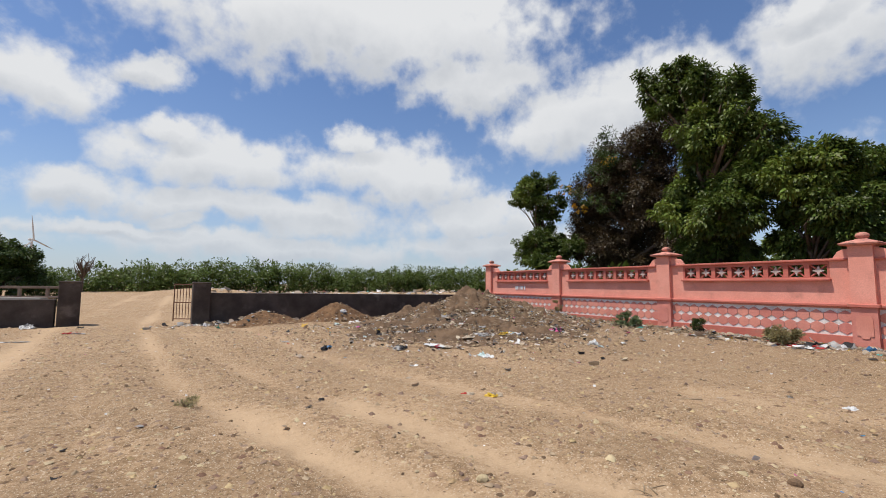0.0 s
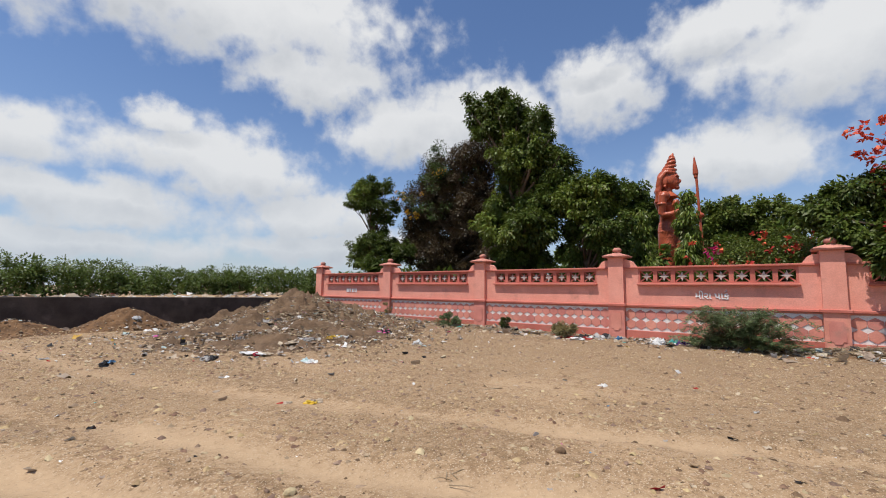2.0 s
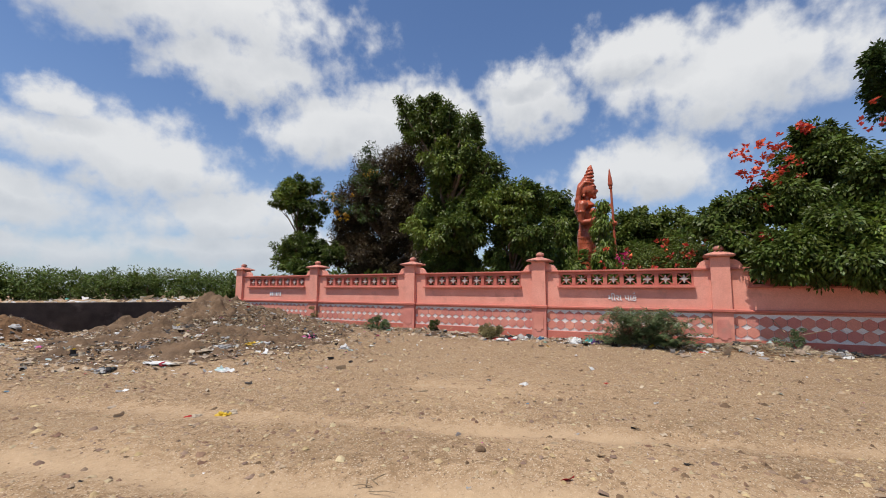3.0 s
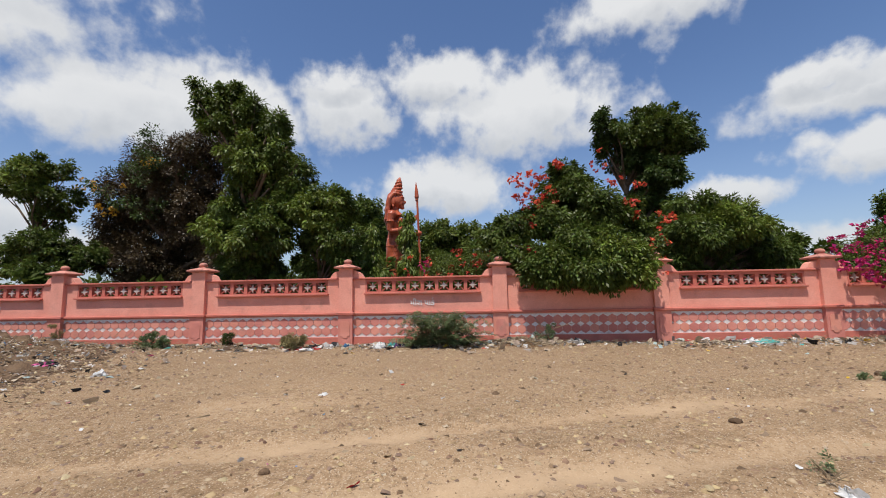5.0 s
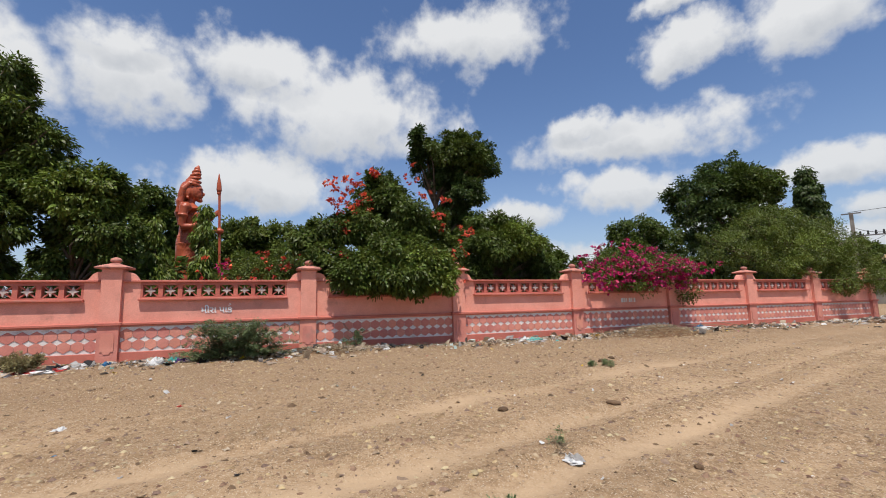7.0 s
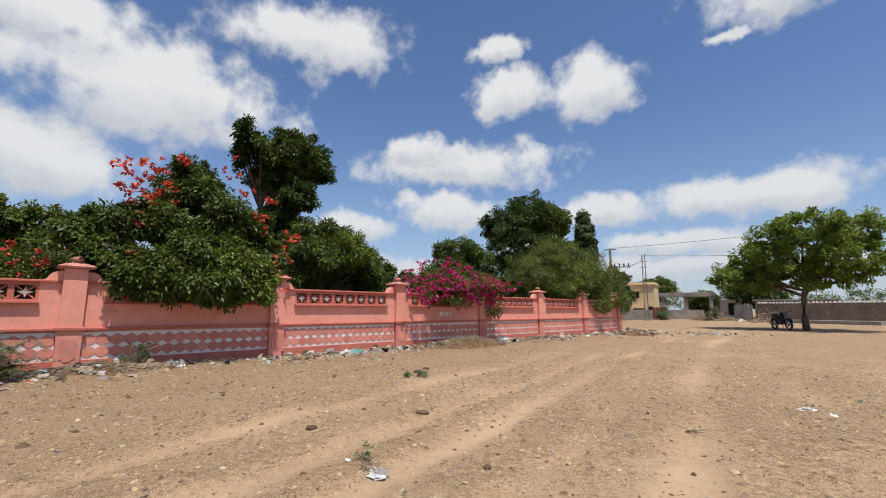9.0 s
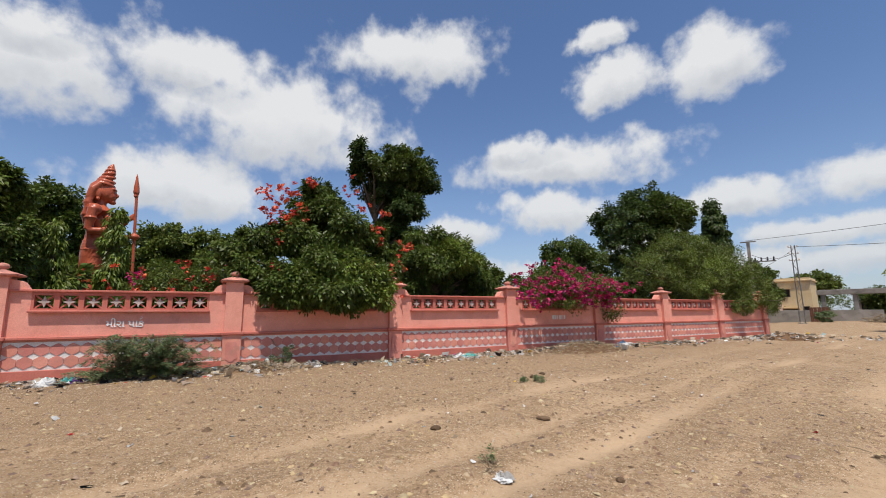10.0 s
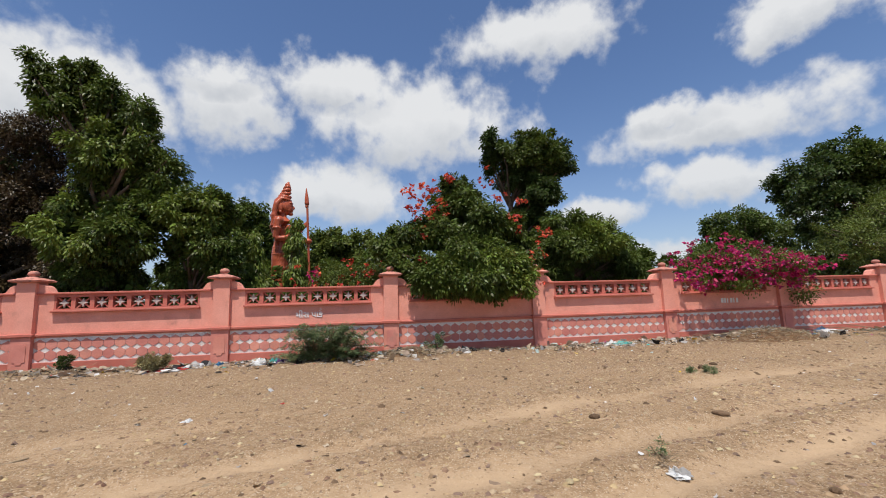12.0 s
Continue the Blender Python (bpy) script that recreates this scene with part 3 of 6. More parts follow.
def hexagon_mesh(w, h):
    bm = bmesh.new()
    pts = [(0, h / 2), (w / 2, h / 2 - 0.068), (w / 2, -h / 2 + 0.068), (0, -h / 2), (-w / 2, -h / 2 + 0.068), (-w / 2, h / 2 - 0.068)]
    outer = [bm.verts.new((0.040, y, z)) for y, z in pts]
    inner = [bm.verts.new((0.037, y * 0.97, z * 0.97)) for y, z in pts]
    back = [bm.verts.new((0.049, y, z)) for y, z in pts]
    bm.faces.new(inner).material_index = 0
    for k in range(6):
        j = (k + 1) % 6
        bm.faces.new((inner[k], outer[k], outer[j], inner[j])).material_index = 1
        bm.faces.new((outer[k], back[k], back[j], outer[j])).material_index = 1
    bmesh.ops.recalc_face_normals(bm, faces=bm.faces)
    return finish(bm, "hexagon_tile", [PINK_HEX, OUTLINE])


BAY = bay_meshes()
GRILLE, STAR = star_meshes()
HEX_N = 16
HEX_W = (PITCH - 0.38) / HEX_N
HEX = hexagon_mesh(HEX_W - 0.006, 0.245)
for a, b in zip(PILLARS, PILLARS[1:]):
    mid = (a + b) / 2
    panel = part("panel", BAY[0], None, compound_wall)
    panel.location = (WX, mid, 0)
    for me in BAY[1:]:
        part(me.name.split(".")[0], me, None, panel)
    for k in range(8):
        block = part("grille_block", GRILLE, None, panel)
        block.location = (0, -1.5 + 0.375 * (k + 0.5), 0)
        star = part("star", STAR, None, panel)
        star.location = block.location
    for k in range(HEX_N):
        for row, z in ((0, 0.418), (1, 0.648)):
            tile = part("hexagon_tile", HEX, None, panel)
            tile.location = (0.0, -PITCH / 2 + 0.19 + HEX_W * (k + 0.5), z)

# wall returns round the garden, seen end on
for name, yy, s in (("wall_north", PILLARS[0], -1), ("wall_south", PILLARS[-1], 1)):
    bm = bmesh.new()
    box(bm, WX + 0.3, 50.0, yy - 0.1, yy + 0.1, Z0, 1.77)
    box(bm, WX + 0.3, 50.0, yy - 0.15, yy + 0.15, 1.77, 1.82)
    tagged(part(name, bm, PINK), "pink painted garden return wall", "wall", kind="structure")
bm = bmesh.new()
box(bm, 50.0, 50.2, PILLARS[-1], PILLARS[0], Z0, 1.77)
tagged(part("wall_back", bm, PINK), "pink painted far garden wall", "wall", kind="structure")

# ---------------------------------------------------------------- sooty low wall with gateway
def skew_wall(name, p, q, thick, top_p, top_q, mat, label):
    p, q = Vector(p), Vector(q)
    side = Vector((-(q - p).y, (q - p).x)).normalized() * thick / 2
    bm = bmesh.new()
    corners = [p + side, q + side, q - side, p - side]
    tops = [top_p, top_q, top_q, top_p]
    lo = [bm.verts.new((c.x, c.y, -0.3)) for c in corners]
    hi = [bm.verts.new((c.x, c.y, t)) for c, t in zip(corners, tops)]
    bm.faces.new(lo[::-1]), bm.faces.new(hi)
    for k in range(4):
        bm.faces.new((lo[k], lo[(k + 1) % 4], hi[(k + 1) % 4], hi[k]))
    bmesh.ops.recalc_face_normals(bm, faces=bm.faces)
    bmesh.ops.bevel(bm, geom=list(bm.edges), offset=0.012, segments=1, affect="EDGES")
    ob = part(name, bm, mat)
    return tagged(ob, label, "wall", kind="structure")


skew_wall("wall_low_east", (0.25, 14.45), (10.7, 14.6), 0.22, 0.92, 0.80, DARK_WALL, "low soot-darkened plastered wall beside the gateway")
skew_wall("wall_low_west", (-3.45, 14.75), (-9.5, 14.3), 0.22, 0.75, 0.75, DARK_WALL, "low soot-darkened plastered wall west of the gateway")
skew_wall("wall_low_return", (-3.75, 15.0), (-8.0, 19.0), 0.2, 0.78, 0.80, CONCRETE, "low plastered wall running back from the gate pillar")


def gate_pillar(x, y, turn, h):
    ob = thing("gate_pillar", "square soot-darkened plastered gate pillar", "gate pillar", (x, y, 0), turn, "gate pillars")
    bm = bmesh.new()
    box(bm, -0.24, 0.24, -0.2, 0.2, -0.2, h - 0.05, 0.015)
    part("shaft", bm, DARK_WALL, ob)
    bm = bmesh.new()
    box(bm, -0.255, 0.255, -0.215, 0.215, h - 0.05, h, 0.012)
    part("cap", bm, DARK_WALL, ob)
    return ob


gate_pillar(-3.17, 14.75, 12, 1.25)
gate_pillar(0.02, 14.35, 4, 1.25)


def iron_gate():
    ob = thing("iron_gate", "rusty barred iron gate leaf folded open at the pillar", "gate", (-0.22, 14.5, 0.0), 150)
    bm = bmesh.new()
    for z in (0.12, 0.62, 1.17):
        tube(bm, [(0, 0, z), (0.55, 0, z)], 0.016, 6)
    for x in (0.0, 0.55):
        tube(bm, [(x, 0, 0.05), (x, 0, 1.2)], 0.018, 6)
    part("frame", bm, RUST, ob)
    me = None
    for k in range(5):
        if me is None:
            bm = bmesh.new()
            tube(bm, [(0, 0, 0.12), (0, 0, 1.17)], 0.010, 5)
            me = finish(bm, "bar", RUST)
        part("bar", me, None, ob).location = (0.09 + 0.092 * k, 0, 0)


iron_gate()

# ---------------------------------------------------------------- plants
def unit(r, n):
    v = r.normal(size=(n, 3))
    return v / np.linalg.norm(v, axis=1, keepdims=True)


def leaf_cloud(r, lobes, count, clump=0.34, length=0.16, width=0.055, droop=0.4, hollow=0.5, shrink=0.86, per=110, fine=0.56):
    """Leaves of a crown: tufts on the skin of each lobe (x, y, z, rx, ry, rz) and a few inside it, the blades fanning
    out of each tuft with their faces turned up and outward. Gives verts of leaf blades, four a blade."""
    lobes = np.array(lobes, float)
    lobes[:, 3:] *= shrink
    length, width = length * fine, width * fine
    count = count * (0.86 / fine) ** 2
    vol = (lobes[:, 3] * lobes[:, 4] * lobes[:, 5]) ** 0.72
    share = vol / vol.sum()
    blades = []
    for lobe, s in zip(lobes, share):
        n = max(40, int(count * 1.2 * s))
        m = max(4, n // per)
        d = unit(r, m)
        rad = np.where(r.rand(m) < 0.72, 0.80 + 0.22 * r.rand(m), hollow + (0.9 - hollow) * r.rand(m))
        lump = np.array([noise.noise(Vector(v * 2.4 + lobe[:3])) for v in d])
        rad = rad * (1 + 0.40 * lump) * (1 + 0.09 * r.normal(size=m))
        c = lobe[:3] + d * rad[:, None] * lobe[3:]
        size = clump * (0.40 + 0.75 * r.rand(m))
        idx = r.randint(0, m, n)
        off = unit(r, n)
        off[:, 2] = off[:, 2] * 0.8
        off = off * (r.rand(n) ** 0.55 * size[idx])[:, None]
        base = c[idx] + off
        out = off / (np.linalg.norm(off, axis=1, keepdims=True) + 1e-6) + 0.45 * d[idx] + 0.45 * unit(r, n)
        out[:, 2] -= droop * (0.5 + r.rand(n))
        out /= np.linalg.norm(out, axis=1, keepdims=True)
        face = 0.4 * d[idx] + 0.65 * unit(r, n) + np.array([0, 0, 0.65])
        blades.append(np.concatenate([base, out, face], 1))
    b = np.concatenate(blades)
    base, out, face = b[:, :3], b[:, 3:6], b[:, 6:]
    n = len(b)
    side = np.cross(face, out)
    side /= np.linalg.norm(side, axis=1, keepdims=True) + 1e-9
    nrm = np.cross(out, side)
    L = length * (0.6 + 0.8 * r.rand(n))[:, None]
    W = width * (0.6 + 0.8 * r.rand(n))[:, None]
    v0 = base
    v1 = base + out * L * 0.45 + side * W + nrm * W * 0.35
    v2 = base + out * L - nrm * L * 0.12
    v3 = base + out * L * 0.45 - side * W + nrm * W * 0.35
    return np.stack([v0, v1, v2, v3], 1)


def blade_mesh(name, groups):
    """groups: list of (blades, material)."""
    V = np.concatenate([g.reshape(-1, 3) for g, _ in groups])
    n = sum(len(g) for g, _ in groups)
    F = np.arange(n * 4).reshape(n, 4)
    idx = np.concatenate([np.full(len(g), k) for k, (g, _) in enumerate(groups)])
    return array_mesh(name, V, F, [m for _, m in groups], idx)


def trunk_mesh(r, lobes, base_r, fork):
    """A trunk that carries on up through the crown, thinning, with limbs leaving it for every lobe."""
    bm = bmesh.new()
    top = max(lobe[2] for lobe in lobes)
    lean = Vector(max(lobes, key=lambda q: q[2])[:3])
    n = 7

    def spine(z):
        k = max(0.0, (z - fork) / max(0.1, top - fork))
        return Vector((lean.x * k * 0.7 + 0.05 * math.sin(z * 1.7), lean.y * k * 0.7 + 0.05 * math.cos(z * 2.3), z))

    zs = [-0.15 + (fork + 0.75 * (top - fork) + 0.15) * k / (n - 1) for k in range(n)]
    tube(bm, [spine(z) for z in zs], [base_r * (1.25 - 1.05 * k / (n - 1)) for k in range(n)], 9)
    for lobe in lobes:
        c = Vector(lobe[:3])
        z0 = max(0.6 * fork, fork + 0.62 * (c.z - fork) - 0.4)
        start = spine(min(z0, zs[-1]))
        thick = base_r * max(0.18, 0.55 - 0.4 * (z0 - fork) / max(0.1, top - fork))
        for k in range(3):
            e = c + Vector((r.uniform(-1, 1) * lobe[3], r.uniform(-1, 1) * lobe[4], r.uniform(-0.3, 0.9) * lobe[5])) * 0.75
            midp = start.lerp(e, 0.5) + Vector((r.uniform(-0.15, 0.15), r.uniform(-0.15, 0.15), 0.12))
            tube(bm, [start, midp, e], [thick, thick * 0.6, thick * 0.15], 5)
    return finish(bm, "trunk", BARK, True)


def tree(name, label, x, y, lobes, leaves, mat, seed, base_r=0.14, fork=1.2, extra=(), flowers=(), group="", sink=0.0, **shape):
    """A tree at (x, y): a trunk with limbs, a crown of leaf clumps, and flowers where lobes of them are given."""
    r = np.random.RandomState(seed)
    z = ground_z(x, y) - sink
    ob = thing(name, label, "shrub" if "shrub" in name or "bougain" in name else "tree", (x, y, z), group=group)
    part("trunk", trunk_mesh(r, lobes, base_r, fork), None, ob)
    groups = [(leaf_cloud(r, lobes, leaves, **shape), mat)]
    # extra leaves, mostly lighter, paint sunlit tops and near sides into the crown
    for lo, n, m in extra:
        groups.append((leaf_cloud(r, lo, n, **shape), m))
    part("crown", blade_mesh("crown", groups), None, ob)
    for lo, n, m in flowers:
        for lobe in lo:
            part("flower_spray", blade_mesh("flower_spray", [(leaf_cloud(r, [lobe], max(30, n // len(lo)), clump=0.07, length=0.085, width=0.04, droop=0.0, hollow=0.1, shrink=1.5, per=9, fine=1.0), m)]), None, ob,
                 "spray of bright flowers")["kind"] = "stuff"
    return ob


# garden trees behind the pink wall
tree("dark_tree", "spreading tree with dark bronze foliage and a few yellow flower heads", 16.0, 11.2,
     [(-0.49, -1.46, 7.47, 0.82, 1.1, 0.55), (0.34, 0.4, 7.19, 0.99, 1.33, 0.66), (-0.11, 1.0, 6.59, 0.77, 0.81, 0.72), (0.35, -1.74, 7.12, 0.9, 0.82, 0.98),
      (-0.42, 1.3, 5.42, 0.94, 0.95, 0.93), (0.55, -0.2, 5.76, 1.73, 2.16, 1.3), (-0.11, 1.82, 4.42, 0.87, 0.81, 0.93), (0.98, 0.69, 4.08, 1.76, 2.37, 1.15),
      (-0.63, 0.64, 2.96, 1.13, 1.38, 0.88), (0.34, -1.54, 4.71, 1.59, 1.29, 1.9), (-0.08, 2.09, 3.5, 0.71, 0.64, 0.77), (0.84, -0.33, 2.59, 1.31, 1.98, 0.64),
      (-0.35, -2.83, 2.9, 0.82, 0.76, 0.89)],
     54000, LEAF_BROWN, 3, 0.25, 2.0, extra=[([(-0.5, -0.6, 7.0, 1.6, 1.6, 1.0), (-0.9, 0.4, 5.6, 1.5, 1.5, 1.2)], 1800, LEAF_DEEP)],
     flowers=[([(-1.2, 1.75, 5.75, 0.3, 0.75, 0.16), (-1.2, 1.35, 4.85, 0.25, 0.25, 0.14), (-1.0, -0.1, 6.7, 0.2, 0.2, 0.12)], 460, PETAL_YELLOW)],
     length=0.17, width=0.04, clump=0.4, shrink=0.92, sink=0.2)
tree("neem_tree", "tall leafy green neem tree with an uneven crown", 13.3, 6.0,
     [(-0.15, 2.0, 8.47, 0.3, 0.3, 0.3), (0.12, 1.88, 7.98, 0.43, 0.38, 0.48), (-0.06, 0.99, 8.54, 0.38, 0.38, 0.39), (0.31, 1.11, 7.9, 0.66, 0.62, 0.7),
      (-0.24, 1.41, 7.19, 0.36, 0.46, 0.27), (0.19, 0.35, 7.67, 0.58, 0.61, 0.55), (-0.08, -0.61, 7.1, 0.53, 0.53, 0.53), (0.42, 0.58, 6.95, 0.72, 0.82, 0.62),
      (-0.24, -0.97, 6.11, 0.45, 0.45, 0.45), (0.25, 0.06, 6.19, 0.71, 0.8, 0.61), (-0.09, -1.31, 5.37, 0.61, 0.58, 0.65), (0.56, 0.05, 5.2, 0.88, 1.09, 0.68),
      (-0.28, 0.28, 5.5, 0.52, 0.52, 0.51), (0.29, 0.55, 4.36, 0.76, 0.93, 0.59), (-0.13, -0.97, 4.22, 0.67, 0.77, 0.57), (0.38, 1.1, 3.6, 0.63, 0.74, 0.52),
      (-0.56, -0.57, 3.29, 0.8, 0.99, 0.61), (0.38, 0.26, 2.48, 0.88, 1.18, 0.58)],
     38000, LEAF_MID, 4, 0.2, 2.2, extra=[([(-0.6, 0.3, 3.6, 0.8, 1.2, 1.0), (-0.5, -0.2, 6.0, 0.8, 0.9, 0.9)], 2200, LEAF_BRIGHT)],
     length=0.22, width=0.045, droop=0.75, clump=0.27, shrink=0.92, sink=0.2)
tree("young_tree", "slender young green tree with a small open top", 14.0, 14.4,
     [(-0.31, -0.16, 6.27, 0.5, 0.65, 0.35), (0.15, 1.22, 6.11, 0.48, 0.53, 0.44), (-0.06, -0.86, 6.11, 0.4, 0.44, 0.36), (0.24, -0.86, 5.13, 0.51, 0.52, 0.5),
      (-0.31, -0.41, 5.15, 0.59, 0.65, 0.52), (0.15, 0.87, 5.67, 0.44, 0.52, 0.36), (-0.05, 1.38, 5.56, 0.36, 0.37, 0.36), (0.28, -0.29, 4.45, 0.58, 0.59, 0.57),
      (-0.49, -0.63, 3.36, 0.75, 0.98, 0.53), (0.29, -0.98, 3.17, 0.82, 1.02, 0.62), (-0.11, 0.61, 3.1, 0.63, 0.72, 0.54), (0.42, -1.76, 2.89, 0.68, 0.88, 0.49),
      (-0.63, -0.88, 2.42, 0.84, 1.23, 0.45)],
     12500, LEAF_MID, 5, 0.1, 2.0, extra=[([(-0.4, 0.2, 6.0, 0.7, 0.9, 0.5)], 900, LEAF_BRIGHT)], length=0.2, width=0.05, clump=0.24, shrink=0.9, sink=0.15)
tree("round_tree", "small round-topped light green tree", 13.3, 3.8,
     [(-0.31, -0.34, 4.63, 0.44, 0.56, 0.31), (0.21, 0.22, 4.26, 0.58, 0.65, 0.52), (-0.11, -0.66, 4.17, 0.57, 0.63, 0.5), (0.31, 0.37, 3.51, 0.55, 0.58, 0.51),
      (-0.38, -0.63, 3.25, 0.64, 0.67, 0.61), (0.25, 0.07, 2.61, 0.7, 0.77, 0.63), (-0.08, -0.92, 2.55, 0.55, 0.49, 0.61)],
     11000, LEAF_MID, 6, 0.1, 1.5, extra=[([(-0.4, -0.1, 4.1, 0.6, 0.9, 0.7)], 2200, LEAF_BRIGHT)], length=0.2, width=0.05, droop=0.8, clump=0.27, shrink=0.92, sink=0.15)
for k, (yy, top, seed) in enumerate(((2.2, 3.6, 7), (1.0, 4.25, 8))):
    tree("weeping_mast_tree", "narrow drooping mast tree with long hanging leaves", 14.0, yy,
         [(0, 0, top - 0.5, 0.14, 0.14, 0.5), (0, 0, top - 1.2, 0.24, 0.24, 0.6), (0, 0, top - 2.1, 0.30, 0.30, 0.8)],
         2600, LEAF_BRIGHT, seed, 0.06, 1.2, group="mast trees", length=0.28, width=0.035, droop=2.2, clump=0.2)
tree("flowering_tree", "green tree spilling over the wall with orange-red flowers", 11.9, -3.9,
     [(0.2, 0.03, 4.85, 0.39, 0.43, 0.34), (-0.2, -0.17, 4.28, 0.48, 0.52, 0.43), (0.1, 0.41, 4.16, 0.41, 0.43, 0.39), (-0.3, 0.42, 3.41, 0.63, 0.72, 0.53),
      (-0.4, -0.6, 3.68, 0.62, 0.71, 0.53), (0.0, -1.44, 3.63, 0.48, 0.52, 0.43), (-0.2, 1.44, 3.35, 0.48, 0.63, 0.32), (-0.1, 1.98, 3.06, 0.43, 0.43, 0.43),
      (-0.5, 1.51, 2.57, 0.56, 0.71, 0.41), (-1.0, -0.27, 2.66, 0.67, 0.91, 0.44), (-1.1, -1.06, 2.15, 0.47, 0.51, 0.43), (-1.4, -0.21, 1.91, 0.64, 0.91, 0.37),
      (-1.1, 0.64, 2.19, 0.6, 0.76, 0.44), (-1.2, 1.14, 1.9, 0.38, 0.47, 0.29), (-0.3, -1.79, 2.82, 0.46, 0.45, 0.47)],
     32000, LEAF_MID, 9, 0.16, 1.6, extra=[([(-1.2, -0.7, 2.3, 0.7, 0.9, 0.4), (-1.4, -0.6, 1.9, 0.4, 1.0, 0.35), (-1.1, 0.4, 2.2, 0.4, 0.7, 0.4)], 4800, LEAF_BRIGHT)],
     flowers=[([(-0.5, 1.33, 4.52, 0.16, 0.23, 0.09), (-0.5, 0.91, 4.66, 0.18, 0.21, 0.15), (-0.5, 1.38, 4.17, 0.14, 0.14, 0.13), (-0.5, 1.13, 3.92, 0.2, 0.21, 0.19),
      (-0.5, 1.32, 3.51, 0.21, 0.23, 0.19), (-0.5, 0.57, 4.14, 0.17, 0.18, 0.15), (-0.3, 0.34, 4.98, 0.09, 0.08, 0.09)], 620, PETAL_RED),
              ([(-0.2, -0.94, 5.02, 0.28, 0.23, 0.33), (-0.4, -1.05, 4.46, 0.13, 0.16, 0.11), (-0.4, -1.86, 4.36, 0.11, 0.14, 0.08), (-0.5, -1.96, 3.49, 0.2, 0.25, 0.14),
      (-0.5, -1.58, 3.84, 0.14, 0.14, 0.15), (-0.6, -2.08, 2.98, 0.26, 0.21, 0.3), (-0.4, -2.59, 3.46, 0.09, 0.1, 0.08), (-0.9, -1.61, 2.15, 0.38, 0.38, 0.39),
      (-0.7, -1.42, 2.57, 0.25, 0.29, 0.2), (-0.9, 1.16, 2.61, 0.11, 0.12, 0.1), (-0.9, -1.99, 2.29, 0.26, 0.24, 0.29)], 420, PETAL_RED)], length=0.2, width=0.045, droop=0.7, clump=0.27, shrink=0.92, sink=0.2)
tree("tall_green_tree", "tall dark green tree rising behind the flowering tree", 15.5, -7.3,
     [(-0.15, 1.16, 7.64, 0.43, 0.3, 0.56), (0.08, 1.15, 7.0, 0.4, 0.28, 0.52), (-0.09, -0.62, 7.59, 0.56, 0.61, 0.51), (0.28, 0.23, 7.26, 0.54, 0.56, 0.52),
      (-0.28, -1.18, 7.05, 0.55, 0.53, 0.57), (0.12, -2.04, 6.95, 0.41, 0.38, 0.44), (-0.05, -1.73, 7.56, 0.33, 0.3, 0.36), (0.56, -0.84, 6.8, 0.9, 1.13, 0.68),
      (-0.42, -0.61, 5.61, 0.74, 0.79, 0.7), (0.25, 0.16, 6.28, 0.71, 0.83, 0.59), (-0.11, -0.35, 4.86, 0.62, 0.67, 0.56), (0.42, -0.45, 4.12, 0.77, 0.83, 0.72),
      (-0.49, 0.02, 2.75, 0.78, 0.9, 0.67)],
     24000, LEAF_DEEP, 10, 0.18, 2.4, extra=[([(-0.5, -0.3, 7.2, 0.9, 1.3, 0.7)], 3000, LEAF_MID)], length=0.2, width=0.055, clump=0.28, shrink=0.92, sink=0.2)
tree("leafy_tree", "low spreading light green tree with feathery leaves", 13.6, -8.4,
     [(-0.35, 0.47, 4.2, 0.46, 0.57, 0.36), (0.25, -0.64, 3.93, 0.57, 0.71, 0.44), (-0.11, -1.21, 3.6, 0.43, 0.57, 0.3), (0.35, 0.52, 3.74, 0.55, 0.6, 0.5),
      (-0.56, 0.34, 3.09, 0.73, 0.89, 0.58), (0.25, -1.37, 3.05, 0.62, 0.7, 0.55), (-0.05, -1.67, 3.35, 0.35, 0.28, 0.42), (0.77, -1.03, 2.37, 0.88, 1.32, 0.44),
      (-0.28, -1.67, 2.61, 0.45, 0.44, 0.47), (0.13, -2.38, 2.46, 0.44, 0.34, 0.54), (-0.13, 0.86, 2.33, 0.58, 0.69, 0.47)],
     17000, LEAF_MID, 11, 0.12, 1.4, extra=[([(-0.5, -0.5, 3.4, 0.8, 1.0, 0.6)], 3600, LEAF_BRIGHT)], length=0.24, width=0.035, droop=0.6, clump=0.3, shrink=0.92, sink=0.2)
tree("magenta_bougainvillea", "magenta bougainvillea cascading over the pink wall", 11.35, -12.3,
     [(-0.2, 0.9, 2.1, 0.7, 1.0, 0.5), (-0.2, -0.4, 2.3, 0.7, 1.1, 0.5), (-0.2, -1.6, 2.0, 0.7, 0.9, 0.5), (-0.75, 0.2, 1.75, 0.5, 1.7, 0.4), (-1.0, -0.3, 2.1, 0.5, 1.8, 0.3), (-0.7, -1.9, 1.4, 0.35, 0.4, 0.4)],
     6500, LEAF_OLIVE, 12, 0.06, 1.5, flowers=[([(-0.45, 1.1, 2.1, 0.6, 0.8, 0.45), (-0.5, 0.0, 2.2, 0.6, 0.9, 0.5), (-0.6, -1.2, 1.95, 0.5, 0.8, 0.35), (-1.0, 0.2, 1.8, 0.35, 1.5, 0.3), (-1.1, -0.4, 2.1, 0.4, 1.5, 0.25)], 4800, PETAL_MAGENTA),
                                               ([(-0.2, -0.2, 2.7, 0.4, 0.5, 0.3), (0.2, -2.6, 2.5, 0.3, 0.5, 0.12)], 160, PETAL_MAGENTA)], length=0.12, width=0.035)
